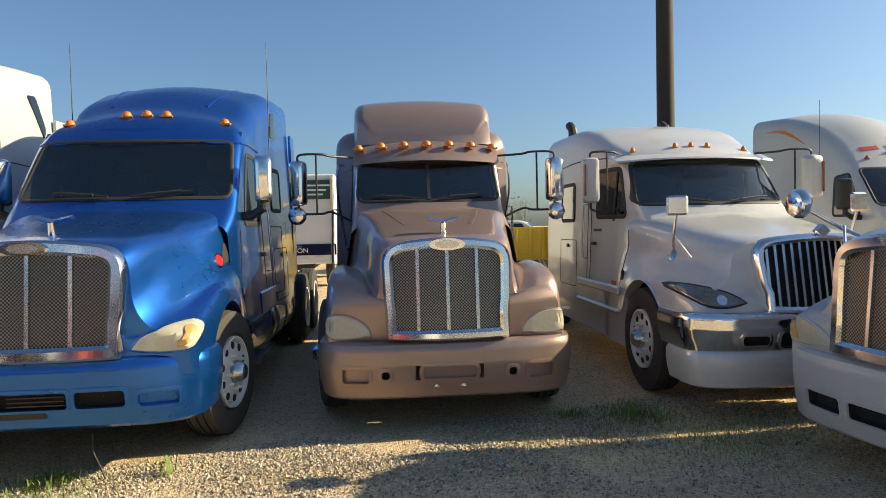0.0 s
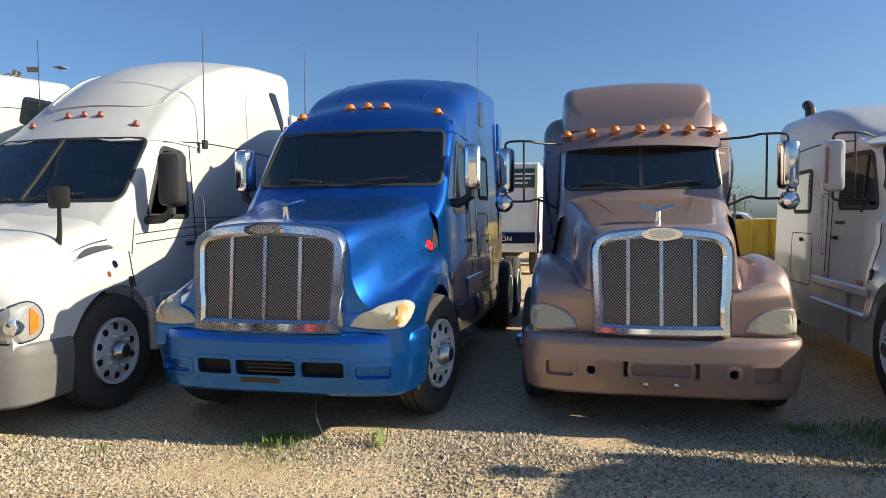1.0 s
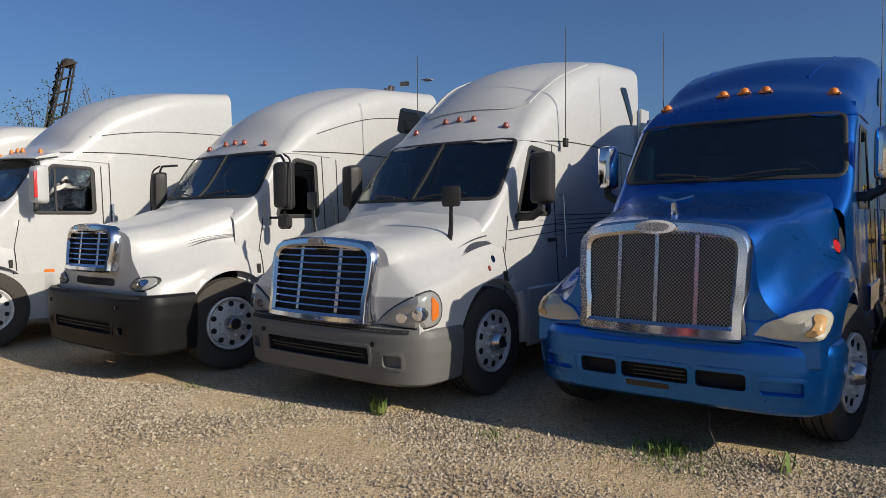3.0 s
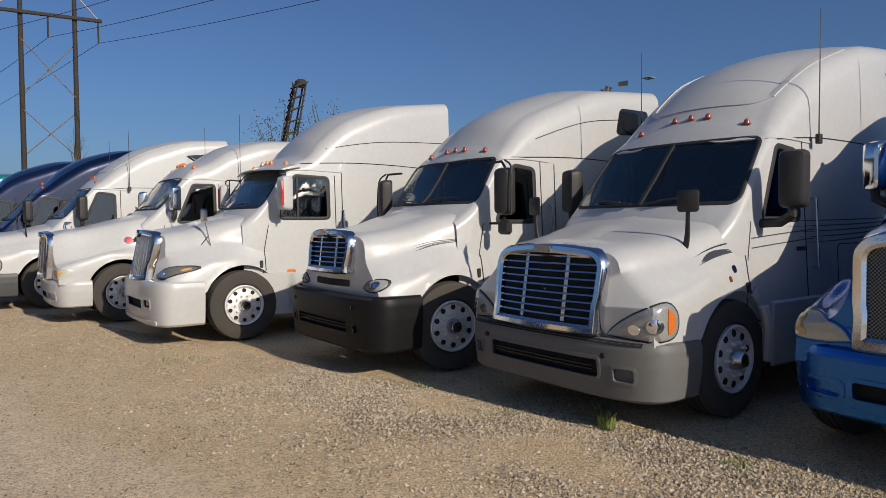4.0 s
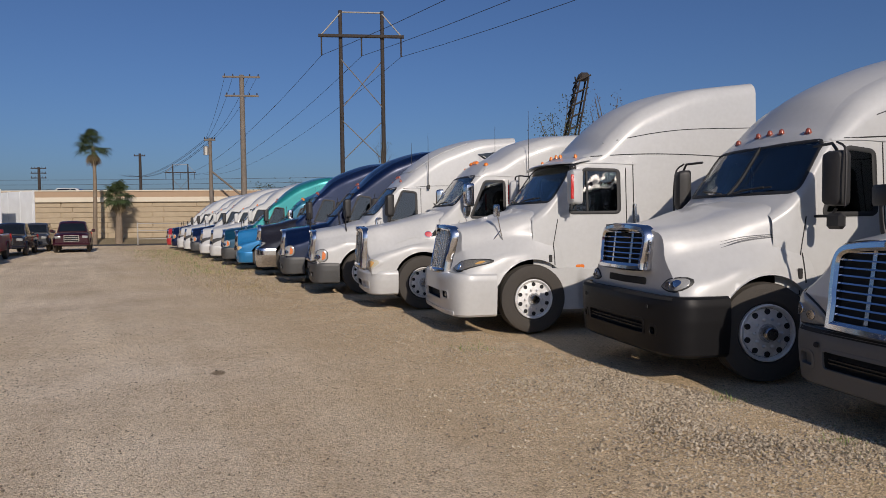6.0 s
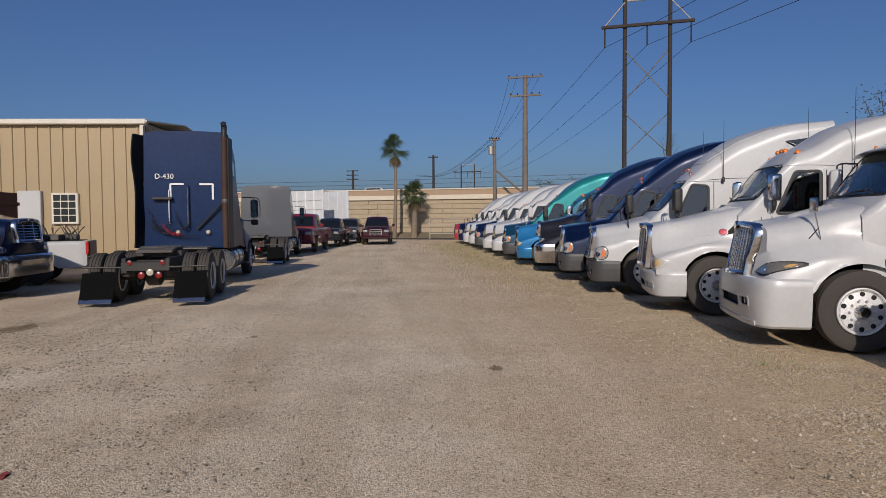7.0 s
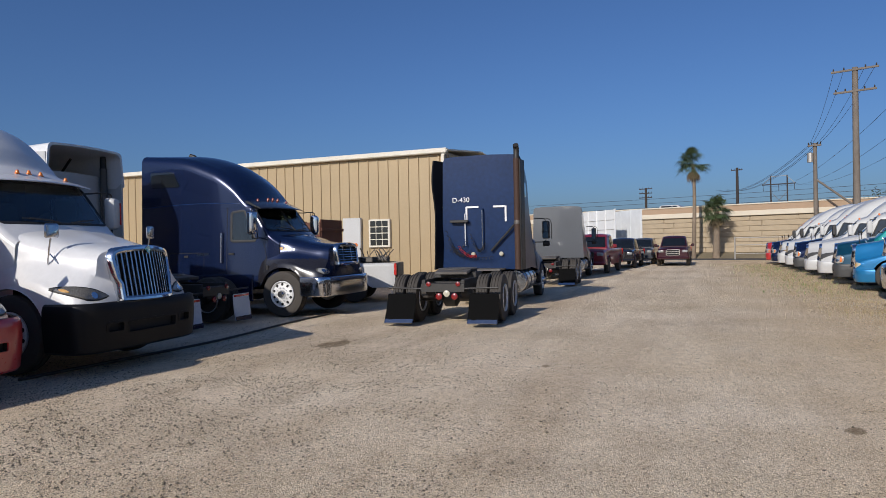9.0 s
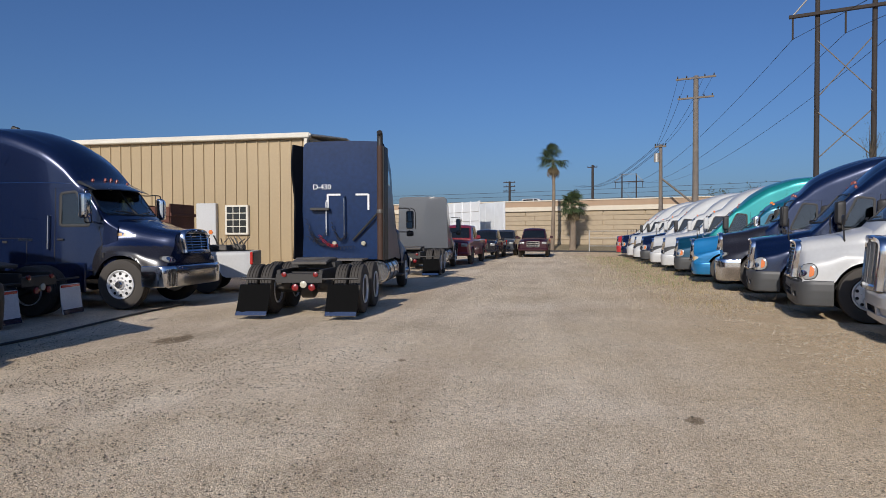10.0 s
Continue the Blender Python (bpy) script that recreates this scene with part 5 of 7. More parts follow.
R["a"] = tractor(place(-5.70, 3.81, T), KIND_AERO, WHITE, "white sleeper truck with grey bumper and slatted chrome grille", bumper_mat=GREYPL)
R["b"] = tractor(place(-8.69, 2.91, T), dict(KIND_COLUMBIA, steer=-9), WHITE, "white sleeper truck with black bumper", bumper_mat=BLACKBM)
R["c"] = tractor(place(-12.19, 1.26, T), KIND_STAR, WHITE, "white sleeper truck with upright chrome grille")
R["d"] = tractor(place(-15.4, .17, T), dict(KIND_ROUND, upper_window=[(4.15, 2.95), (4.62, 2.95), (4.62, 3.28), (4.22, 3.28)]), WHITE, "white sleeper truck with rounded hood and amber lamps")
R["e"] = tractor(place(-18.5, -1.05, T), KIND_AERO, WHITE, "white sleeper truck with dark grey bumper", bumper_mat=DARKPL)
LOW_STAR = dict(KIND_STAR, lead=0.0, bumper=(1.13, .58, .92, .45), openings=[(-.42, .64, .42, .74), (.52, .65, .74, .73), (-.74, .65, -.52, .73)], hood=[(y, [(x, z * 0.95 if z > 1.1 else z) for x, z in pts]) for y, pts in HOOD_SLOPE], grille=("vertical", .49, .56, .90, 1.52, -.11, 10.0, .06, .065), visor=(2.40, 2.44, .96, .24, .11), body=[(1.60, 1.0, .90, .95, 1.70, .12, .08), (1.84, 1.02, .88, .90, 1.86, .15, .14), (2.36, 1.05, .86, .62, 2.46, .18, .10), (2.50, 1.06, .88, .62, 2.56, .2, .08),
    (2.8, 1.07, .94, .62, 2.68, .2, .07), (3.3, 1.10, 1.02, .62, 2.90, .24, .05), (3.9, 1.13, 1.06, .62, 3.01, .22, .04), (5.1, 1.14, 1.08, .62, 3.03, .2, .03)],
    screen=[(-.87, 1.90), (.87, 1.90), (.80, 2.42), (-.80, 2.42)], wsb=(1.84, 1.84), wst=(2.36, 2.46), markers=[(-.7, 2.56), (-.2, 2.60), (0, 2.61), (.2, 2.60), (.7, 2.56)],
    windows=[[(2.20, 1.78), (2.95, 1.78), (2.95, 2.36), (2.46, 2.36)], [(3.7, 1.75), (4.3, 1.75), (4.3, 2.25), (3.7, 2.25)]])
R["silver"] = tractor(place(3.23, 5.78, T), LOW_STAR, PEARL, "silvery white sleeper truck with chrome bumper", bumper_mat=CHROME)
R["near_white"] = tractor(place(2.84, 4.05, -77), dict(KIND_ROUND, grille=("mesh", .60, .62, .78, 1.54, -.10, 5.0, .07, .10), hood_mirror=dict(base=(.70, .45, 1.52), head=(1.0, .02, 1.82), r=.11, mat=CHROME), bumper=(1.10, .25, .77, .5), openings=[(-.80, .38, -.46, .50), (-.40, .38, .40, .50), (.46, .38, .80, .50)]), WHITE, "white sleeper truck with mesh grille parked crosswise")
R["back_white"] = tractor(place(8.2, 9.7, T), KIND_AERO, WHITE, "white sleeper truck with red lettering over its windscreen", detail=False)
FAR = [(KIND_AERO, DEEP, DARKPL, "deep indigo sleeper truck with grey bumper"), (KIND_COLUMBIA, BLACKP, CHROME, "black-hooded sleeper truck with navy cab and chrome bumper"), (KIND_ROUND, SKYB, None, "sky-blue-hooded sleeper truck with blue-teal cab"),
       (KIND_AERO, DTEAL, DARKPL, "dark teal-hooded sleeper truck with turquoise cab"), (KIND_VOLVO, WHITE, None, "white sleeper truck with dark swept lamps"), (KIND_VOLVO, WHITE, None, "white sleeper truck with dark swept lamps"),
       (KIND_AERO, NAVY, DARKPL, "navy-hooded sleeper truck with white cab"), (KIND_VOLVO, WHITE, None, "white sleeper truck with dark swept lamps"), (KIND_STAR, WHITE, None, "plain white sleeper truck in the far row"), (KIND_AERO, NAVY, None, "navy-hooded white sleeper truck in the far row"), (KIND_AERO, RED, None, "red-hooded white sleeper truck in the far row")]
CAB = {1: NAVY, 2: MTEAL, 3: TEAL, 6: WHITE, 9: WHITE, 10: WHITE}
for i, (kd, cl, bmat, lb) in enumerate(FAR):
    tractor(place(-18.5 - 3.12 * (i + 1), -0.95 - 1.08 * (i + 1), T) @ Matrix.Diagonal((1, 1, 1 if i < 2 else 0.96 - 0.03 * ((i * 7) % 3), 1)), dict(kd, antennas=[]), cl, lb, bumper_mat=bmat, detail=i < 4, cab_col=CAB.get(i))

# ---- the row across the lane ----
R["star_left"] = tractor(place(-7.55, -10.63, 203) @ Matrix.Diagonal((1.07, 1.07, 1.07, 1)), KIND_STAR, BRIGHTW, "white sleeper truck with black bumper and upright grille", "trucks across the lane", bumper_mat=BLACKBM)
R["navy"] = tractor(place(-14.36, -13.62, 199.5) @ Matrix.Diagonal((1.09, 1.09, 1.08, 1)), dict(KIND_COLUMBIA, fender_mat=BLACKP, body=[(*r[:4], r[4] + .2 * max(0, min(1, (r[0] - 2.4) / .9)), *r[5:]) for r in KIND_COLUMBIA["body"]], openings=[], bumper=(1.14, .46, .90, .40), bulge=0.03, visor=(2.30, 2.52, .95, .36, .20), visor_mat=BLACKP, markers=[(-.6, 2.70), (-.2, 2.74), (0, 2.75), (.2, 2.74), (.6, 2.70)], upper_window=[(3.95, 3.08), (4.72, 3.08), (4.74, 3.46), (4.12, 3.46)], mirror=dict(at=(1.36, 2.05, 2.15), h=.52, w=.20, mat=CHROME, style="bar")), NAVY, "navy sleeper truck with chrome bumper", "trucks across the lane", bumper_mat=CHROME)


R["red_left"] = tractor(place(-4.66, -9.52, 203), KIND_STAR, RED, "red sleeper truck with red bumper", "trucks across the lane")
# out of view; added so its shadow falls over the trucks beside it
R["left_out"] = tractor(place(-1.4, -8.4, 203), KIND_AERO, WHITE, "unseen white sleeper truck added to shade the row across the lane", "trucks across the lane", detail=False)


# ---- tractors facing away ----
def rear_kit(root, yb, num, exhaust=True, z1=4.0, ext=None, plain=False):
    """What hangs on the back wall of a sleeper: grab bars, hoses, stack, side extenders."""
    y = yb + 0.03
    if num:
        me = text_mesh(num, 0.19)
        me.materials.append(WTEXT)
        part("fleet_lettering", me, None, root, "white painted fleet number", at=pose(0.58, y + 0.012, 2.84, 90, 0, 180))
    if plain:
        return
    for s, x in ((1, 0.26), (-1, -0.48)):
        part("corner_mark", Geo().box((x, y, 2.70), (0.34, 0.008, 0.05)).box((x + 0.17 * s, y, 2.50), (0.05, 0.008, 0.42)), WTEXT, root)
    part("grab_bar", Geo().tube([(-0.02, y, 1.55), (-0.02, y + 0.08, 1.6), (-0.02, y + 0.08, 2.6), (-0.02, y, 2.66)], 0.02), DULLCH, root)
    part("grab_bar", Geo().tube([(0.46, y, 1.65), (0.46, y + 0.06, 1.7), (0.46, y + 0.06, 2.5), (0.46, y, 2.55)], 0.014), WTEXT, root)
    part("diagonal_strut", Geo().tube([(-0.95, y + 0.1, 2.25), (-0.25, y + 0.06, 1.5)], 0.03), FRAME, root)
    part("hose_rack", Geo().box((0.62, y + 0.08, 2.32), (0.5, 0.12, 0.07)), FRAME, root)
    part("deck_plate", Geo().box((0.1, yb + 0.55, 1.02), (1.5, 0.9, 0.04)), STEEL, root)
    for mt, x0, x1, z0, sag in ((FRAME, 0.98, 0.40, 2.05, 0.40), (BADGER, 0.62, 0.16, 1.62, 0.10), (FRAME, 0.90, 0.30, 1.75, 0.22), (FRAME, 0.95, -0.30, 1.58, 0.12), (FRAME, 0.30, -0.10, 1.95, 0.30)):
        pts = []
        for i in range(241):
            t, a = i / 240, i * 0.36
            pts.append((x0 + (x1 - x0) * t + 0.02 * math.cos(a), y + 0.13 + 0.035 * math.cos(a), z0 - 4 * sag * t * (1 - t) - 0.25 * t + 0.035 * math.sin(a)))
        part("air_hose", Geo().tube(pts, 0.0065, 5), mt, root)
    for x, z in ((0.25, 1.42), (-0.52, 1.42)):
        part("work_lamp", Geo().lathe([(0, 0.06), (0.05, 0.06), (0.07, 0.04), (0.072, 0.004)], (x, y, z), "y", 14), LENS, root)
    for s in (-1, 1):
        if ext is None and s > 0:     # worn rubber fairing, its edge wavy
            rs = [[(1.10 + 0.02 * math.sin(3 * z), yb - 0.05, z), (1.14 + 0.02 * math.sin(3 * z), yb - 0.05, z), (1.27 + 0.035 * math.sin(2.3 * z), yb + 0.34 + 0.05 * math.sin(4.1 * z), z), (1.23 + 0.035 * math.sin(2.3 * z), yb + 0.36 + 0.05 * math.sin(4.1 * z), z)] for z in np.linspace(1.02, z1 - 0.12, 22)]
            part("side_extender", Geo().rings(rs), BLACKBM, root, "black rubber side fairing with a wavy edge")
        else:
            part("side_extender", Geo().box((1.13 * s, yb + 0.22, 2.45), (0.04, 0.45 if ext is None else 0.7, 2.9), pose(0, 0, 0, 0, 0, 4 * s)), ext or BLACKBM, root)
    if exhaust:
        st = part("exhaust_pipe", Geo().tube([(-0.98, yb + 0.12, 1.0), (-0.98, yb + 0.12, z1 - 0.15)], 0.085, 16), STEEL if ext else RUST, root)
        part("stack_tip", Geo().tube(catmull([(-0.98, yb + 0.12, z1 - 0.2), (-0.98, yb + 0.12, z1 + 0.1), (-0.98, yb + 0.2, z1 + 0.2)], 5), 0.075, 14), FRAME, st)
        part("stack_clamp", Geo().lathe([(0, 0.09), (0.05, 0.10), (0.1, 0.09)], (-0.98, yb + 0.12, 2.2), "z", 16), STEEL, st)


def facing_away(x, y, turn, col, label, flap, tail=9.2, num="", body=None, z1=4.0, ext=None, plain=False, **kw):
    """A tractor whose tail stands at x, y."""
    m = place(x, y, turn) @ Matrix.Translation((0, -tail, 0))
    sp = dict(KIND_COLUMBIA, flap=flap, rear_detail=True, tail=tail, rear=True, skirt=False, antennas=[])
    if body:
        sp["body"] = body
    root = tractor(m, sp, col, label, "tractors facing away", detail=False, **kw)[0]
    rear_kit(root, sp["body"][-1][0], num, z1=z1, ext=ext, plain=plain)
    return root


TALL = [(1.60, 1.0, .90, .95, 1.74, .12, .08), (1.86, 1.02, .88, .90, 1.94, .15, .12), (2.32, 1.05, .86, .9, 2.58, .18, .12), (2.46, 1.06, .88, .9, 2.72, .22, .10),
        (3.1, 1.09, .94, .95, 3.30, .30, .12), (3.7, 1.12, 1.02, 1.0, 3.80, .30, .10), (4.3, 1.14, 1.05, 1.0, 4.02, .2, .06), (5.0, 1.14, 1.08, 1.0, 4.08, .14, .03)]
facing_away(-13.6, -9.85, -66, NAVY2, "faded navy tractor seen from behind with white fleet lettering", FLAPB, num="D-430", body=TALL, z1=4.1)
facing_away(-25.6, -14.5, -68, GREYP, "grey sleeper tractor seen from behind", FLAPB, body=[(r[0], *r[1:4], min(r[4], 3.3), *r[5:]) for r in TALL], z1=3.2, plain=True)
open_back = facing_away(-10.8, -14.0, 22, WHITE, "white sleeper tractor with white mud flaps, seen from behind", FLAPW, tail=9.0, body=[(r[0], *r[1:4], min(r[4], 3.55), *r[5:]) for r in TALL], z1=3.9, ext=WHITE)


# its roof fairing is a shell, open behind
fr = shell([(2.9, .9, .8, 3.05, 3.15, .05, .02), (3.3, 1.10, .96, 3.2, 3.50, .20, .10), (3.7, 1.13, 1.02, 3.25, 3.84, .30, .10), (4.3, 1.15, 1.05, 3.3, 4.06, .2, .06), (5.6, 1.15, 1.08, 3.3, 4.12, .14, .03)], 0.12, 8, 4, 6)
fg = Geo().rings(fr, closed=False, caps=False)
inn = [[(x * 0.955, y + 0.0, z - 0.05) for x, y, z in r] for r in fr]
fg.rings(inn, closed=False, caps=False)
fg.rings([fr[-1], inn[-1]], closed=False, caps=False)
part("roof_fairing", fg, BRIGHTW, open_back, "hollow white roof fairing, open at the back")
part("fairing_strut", Geo().tube([(-.5, 4.2, 3.5), (-.4, 4.7, 3.95)], .03, 8).tube([(.5, 4.2, 3.5), (.4, 4.7, 3.95)], .03, 8), FRAME, open_back)


# ---- cars and pickups ----
def pickup(m, col, label, suv=False, bed_only=False, front_grille=CHROME):
    """A pickup or an estate car facing -y; nose at the origin."""
    root = thing("suv" if suv else "pickup_truck", m, label, "suv" if suv else "pickup truck", "cars by the lane")
    L = 4.7 if suv else 5.8
    body = [(0.0, .86, .80, .50, .98, .10, .03), (0.12, .94, .88, .45, 1.08, .12, .04), (1.3, .99, .90, .42, 1.16, .12, .05), (1.5, .99, .90, .42, 1.18, .10, .04), (3.6, .99, .92, .42, 1.16, .08, .02), (L - 0.1, .98, .92, .45, 1.18, .08, .0), (L, .94, .90, .5, 1.16, .08, .0)]
    rs = shell(body, 0.12, 12, 4, 5)
    for r in rs:
        for i, (x, y, z) in enumerate(r):
            for wy in (0.95, L - 1.25):
                d = 0.46 ** 2 - (y - wy) ** 2
                if d > 0 and abs(x) > 0.8 and z < 0.40 + math.sqrt(d):
                    r[i] = (x, y, min(1.0, 0.40 + math.sqrt(d)))
    g = Geo().rings(rs, closed=False, caps=True)
    b = part("body", g, col, root, sharp=40)
    cab_end = L - 0.15 if suv else 3.75
    cab = [(1.45, .88, .80, 1.05, 1.22, .06, .03), (2.15, .88, .70, 1.05, 1.80, .10, .05), (2.5, .88, .70, 1.05, 1.88, .10, .04), (cab_end - 0.35, .88, .70, 1.05, 1.88, .10, .04), (cab_end, .88, .76, 1.05, 1.30, .06, .02)]
    cr = shell(cab, 0.1, 10, 4, 5)
    cg = Geo().rings(cr, closed=False, caps=True)
    c = part("cabin", cg, col, root, sharp=40)
    cv = BVHTree.FromPolygons([Vector(v) for v in cg.v], cg.f)
    part("windscreen", patch(cv, "front", round_poly([(-.72, 1.26), (.72, 1.26), (.62, 1.76), (-.62, 1.76)], .06), 0.006, 0.01), DGLASS, c)
    part("rear_window", patch(cv, "back", round_poly([(-.66, 1.36), (.66, 1.36), (.6, 1.74), (-.6, 1.74)], .06), 0.006, 0.01), DGLASS, c)
    for side in ("right", "left"):
        for q in ([(1.95, 1.24), (2.75, 1.24), (2.75, 1.76), (2.3, 1.76)], [(2.85, 1.24), (cab_end - 0.3, 1.24), (cab_end - 0.4, 1.76), (2.85, 1.76)]):
            part("side_window", patch(cv, side, round_poly(q, .05), 0.006, 0.01), DGLASS, c)
    for s in (-1, 1):
        for wy in (0.95, L - 1.25):
            w = part("wheel", shared("car_tyre", lambda: Geo().lathe([(-.11, .2), (-.12, .3), (-.10, .385), (-.06, .40), (.06, .40), (.10, .385), (.12, .3), (.11, .2)], n=32).mesh("tyre", RUBBER)), None, root, at=pose(0.86 * s, wy, 0.40, 0, 0, 0 if s > 0 else 180))
            part("rim", shared("car_rim", lambda: Geo().lathe([(-.05, .21), (.10, .21), (.11, .19), (.06, .16), (.05, .08), (.07, .05), (.07, .005)], n=24).mesh("rim", ALLOY)), None, w)
        hb = BVHTree.FromPolygons([Vector(v) for v in g.v], g.f)
        part("headlamp", patch(hb, "front", rect(*sorted((.54 * s, .84 * s))[:1], .86, *sorted((.54 * s, .84 * s))[1:], 1.0, .04), 0.02, 0.04), CLEARL, root)
        part("tail_lamp", Geo().box((.90 * s, L + 0.01, 0.98), (.13, .08, .36), ch=.02), REDL, root)
        part("wing_mirror", Geo().box((1.10 * s, 1.95, 1.30), (.20, .12, .18), ch=.04).box((0.97 * s, 1.95, 1.24), (.16, .05, .05)), col, root)
    gr = part("grille", Geo().prism(rect(-.40, .66, .40, 1.05, .05), lambda u, v, w: (u, -0.02 - w, v), -0.08, 0.02), front_grille, root)
    # near-black bars on the grille plate, painted for the shade of its gaps
    for k in range(3):
        part("grille_gap_shade", Geo().prism(rect(-.35, .69 + .12 * k, .35, .765 + .12 * k, .02), lambda u, v, w: (u, -0.03 - w, v), -0.03, 0.014), VOID, gr)
    part("front_bumper", Geo().box((0, -0.04, .50), (1.9, .22, .17), ch=.06), col, root)
    part("rear_bumper", Geo().box((0, L + 0.06, .58), (1.85, .16, .20), ch=.05), BLACKPL, root)
    if not suv:
        # thin near-black sheet on the closed body; the hollow bed's shade is painted
        part("bed", Geo().box((0, 4.72, 1.182), (1.56, 1.85, 0.012)), VOID, root)
    return root


pickup(place(-46.9, -17.3, 108) @ Matrix.Diagonal((1.1, 1.05, 1.05, 1)), MAROON, "maroon pickup truck with chrome grille standing in the lane")
pickup(place(-34.9, -17.5, 106) @ Matrix.Diagonal((1.1, 1.05, 1.12, 1)), DKRED, "red pickup truck parked by the lane", front_grille=BLACKPL)
pickup(place(-42.6, -19.2, 106), BLACKP, "black pickup truck parked by the lane", front_grille=BLACKPL)
pickup(place(-49.2, -20.6, 106), CHARC, "charcoal estate car parked by the lane", suv=True, front_grille=BLACKPL)
pickup(place(6.2, 33.0, 80), WHITE, "white pickup truck standing far behind the trucks", front_grille=BLACKPL)
wp = pickup(place(-18.2, -15.4, 36) @ Matrix.Translation((0, -5.8, 0)), WHITE, "white pickup truck seen from behind with a dark tailgate")
part("tailgate", Geo().box((0, 5.83, 0.96), (1.62, 0.07, 0.42), ch=0.02), DARKPL, wp, "dark dented tailgate")
rnd = random.Random(31)
g = Geo()
for k in range(26):
    c = Vector((rnd.uniform(-.62, .62), rnd.uniform(4.1, 5.5), 1.22))
    d = Vector((rnd.uniform(-.4, .4), rnd.uniform(-.3, .3), rnd.uniform(.02, .45)))
    g.tube([c, c + d * .5 + Vector((rnd.uniform(-.1, .1), 0, .05)), c + d], rnd.uniform(.012, .035), 6)
for k in range(6):
    g.box((rnd.uniform(-.5, .5), rnd.uniform(4.2, 5.4), 1.28), (rnd.uniform(.15, .4), rnd.uniform(.15, .4), .16), pose(0, 0, 0, 0, 0, rnd.uniform(0, 90)))
solo("scrap_heap", g, STEEL, "tangle of scrap metal lying on the pickup's bed", "scrap", kind="stuff", at=place(-18.2, -15.4, 36) @ Matrix.Translation((0, -5.8, 0)))

# ---- metal building ----
SIDING = mat("tan_metal_siding", (0.37, 0.28, 0.16), 0.5, 0.15, var=0.06, scale=2, dirt=0.06)
TRIMT = mat("cream_trim", (0.66, 0.62, 0.52), 0.5)


def building():
    """A gable-ended metal shed; local x along the seen wall, y into it."""
    a, d = Vector((-23.3, -17.6, 0)), Vector((0.29, -0.957, 0))
    m = Matrix.Translation(a) @ Matrix.Rotation(math.atan2(d.y, d.x), 4, "Z")
    H, L, D = 5.40, 34.0, 8.0
    root = thing("metal_building", m, "tan metal-sided building with cream trim", "building")
    wl = part("wall", Geo().box((L / 2, -D / 2 - 0.1, H / 2), (L, D, H), ch=0.01), SIDING, root)
    n = 74
    rib = shared("rib", lambda: Geo().prism([(-0.05, 0), (0.05, 0), (0.03, 0.04), (-0.03, 0.04)], lambda u, v, w: (u, v, w), 0.05, H - 0.12).mesh("siding_rib", SIDING))
    for i in range(n):
        part("siding_rib", rib, None, wl, at=Matrix.Translation((0.25 + 0.46 * i, -0.10, 0)))
    for i in range(16):
        part("siding_rib", rib, None, wl, at=Matrix.Translation((0, -0.5 - 0.46 * i, 0)) @ pose(0, 0, 0, 0, 0, 90))
    part("eave_trim", Geo().box((L / 2, 0.02, H + 0.02), (L + 0.3, 0.26, 0.20), ch=0.03), TRIMT, root)
    part("corner_trim", Geo().box((0.02, -0.02, H / 2), (0.16, 0.18, H - 0.1), ch=0.02), TRIMT, root)
    part("roof", Geo().rings([[(x, 0.12, H + 0.06), (x, -D / 2, H + 0.45), (x, -D - 0.2, H + 0.06), (x, -D - 0.2, H), (x, -D / 2, H + 0.40), (x, 0.12, H)] for x in (-0.2, L + 0.2)]), TRIMT, root)
    part("downpipe", Geo().box((-0.10, 0.10, H / 2), (0.10, 0.10, H - 0.3), ch=0.02), SEAL, root)
    win = part("window", Geo().box((2.92, -0.04, 2.22), (0.98, 0.16, 1.16), ch=0.02), TRIMT, root, "white-framed sash window")
    for i in range(3):
        for j in range(4):
            part("pane", Geo().box((2.92 - 0.28 + 0.28 * i, 0.05, 1.84 + 0.26 * j), (0.24, 0.03, 0.22), ch=0.005), DGLASS, win)
    dr = part("door", Geo().box((4.20, -0.02, 1.86), (0.85, 0.18, 2.05), ch=0.02), WHITE, root, "white steel door")
    part("door_sign", Geo().lathe([(0, 0.09), (0.01, 0.09), (0.012, 0.01)], (4.0, 0.075, 1.75), "y", 18), AMBER, dr)
    return root


building()
JUNK = mat("weathered_red_brown_steel", (0.17, 0.07, 0.045), 0.8, 0.2, var=0.35, bump=0.2)
bx = thing("scrap_bin", pose(-18.3, -19.6, 0, 0, 0, 20) @ Matrix.Diagonal((.75, .75, 1, 1)), "rust-brown open steel bin before the tan wall", "bin")
part("bin_side", Geo().box((0, 0.95, 1.3), (2.0, 0.08, 2.7)).box((0, -0.95, 1.3), (2.0, 0.08, 2.7)), JUNK, bx)
part("bin_end", Geo().box((-1.0, 0, 1.3), (0.08, 1.9, 2.5)).box((1.0, 0, 1.3), (0.08, 1.9, 2.5)), JUNK, bx)
part("bin_floor", Geo().box((0, 0, 0.1), (1.95, 1.85, 0.1)), JUNK, bx)
for z in (0.7, 1.5, 2.3):
    part("bin_rib", Geo().box((0, 1.02, z), (2.1, 0.08, 0.10)).box((1.05, 0, z), (0.08, 2.0, 0.10)), JUNK, bx)

# ---- highway wall and beyond ----
BLOCK = mat("tan_block_wall", (0.40, 0.32, 0.215), 0.9, bump=0.4, bscale=3, var=0.12, dirt=0.05)
BAND = mat("brown_parapet", (0.37, 0.26, 0.17), 0.9, var=0.08)
CREAM = mat("cream_concrete", (0.62, 0.55, 0.43), 0.85, var=0.06)
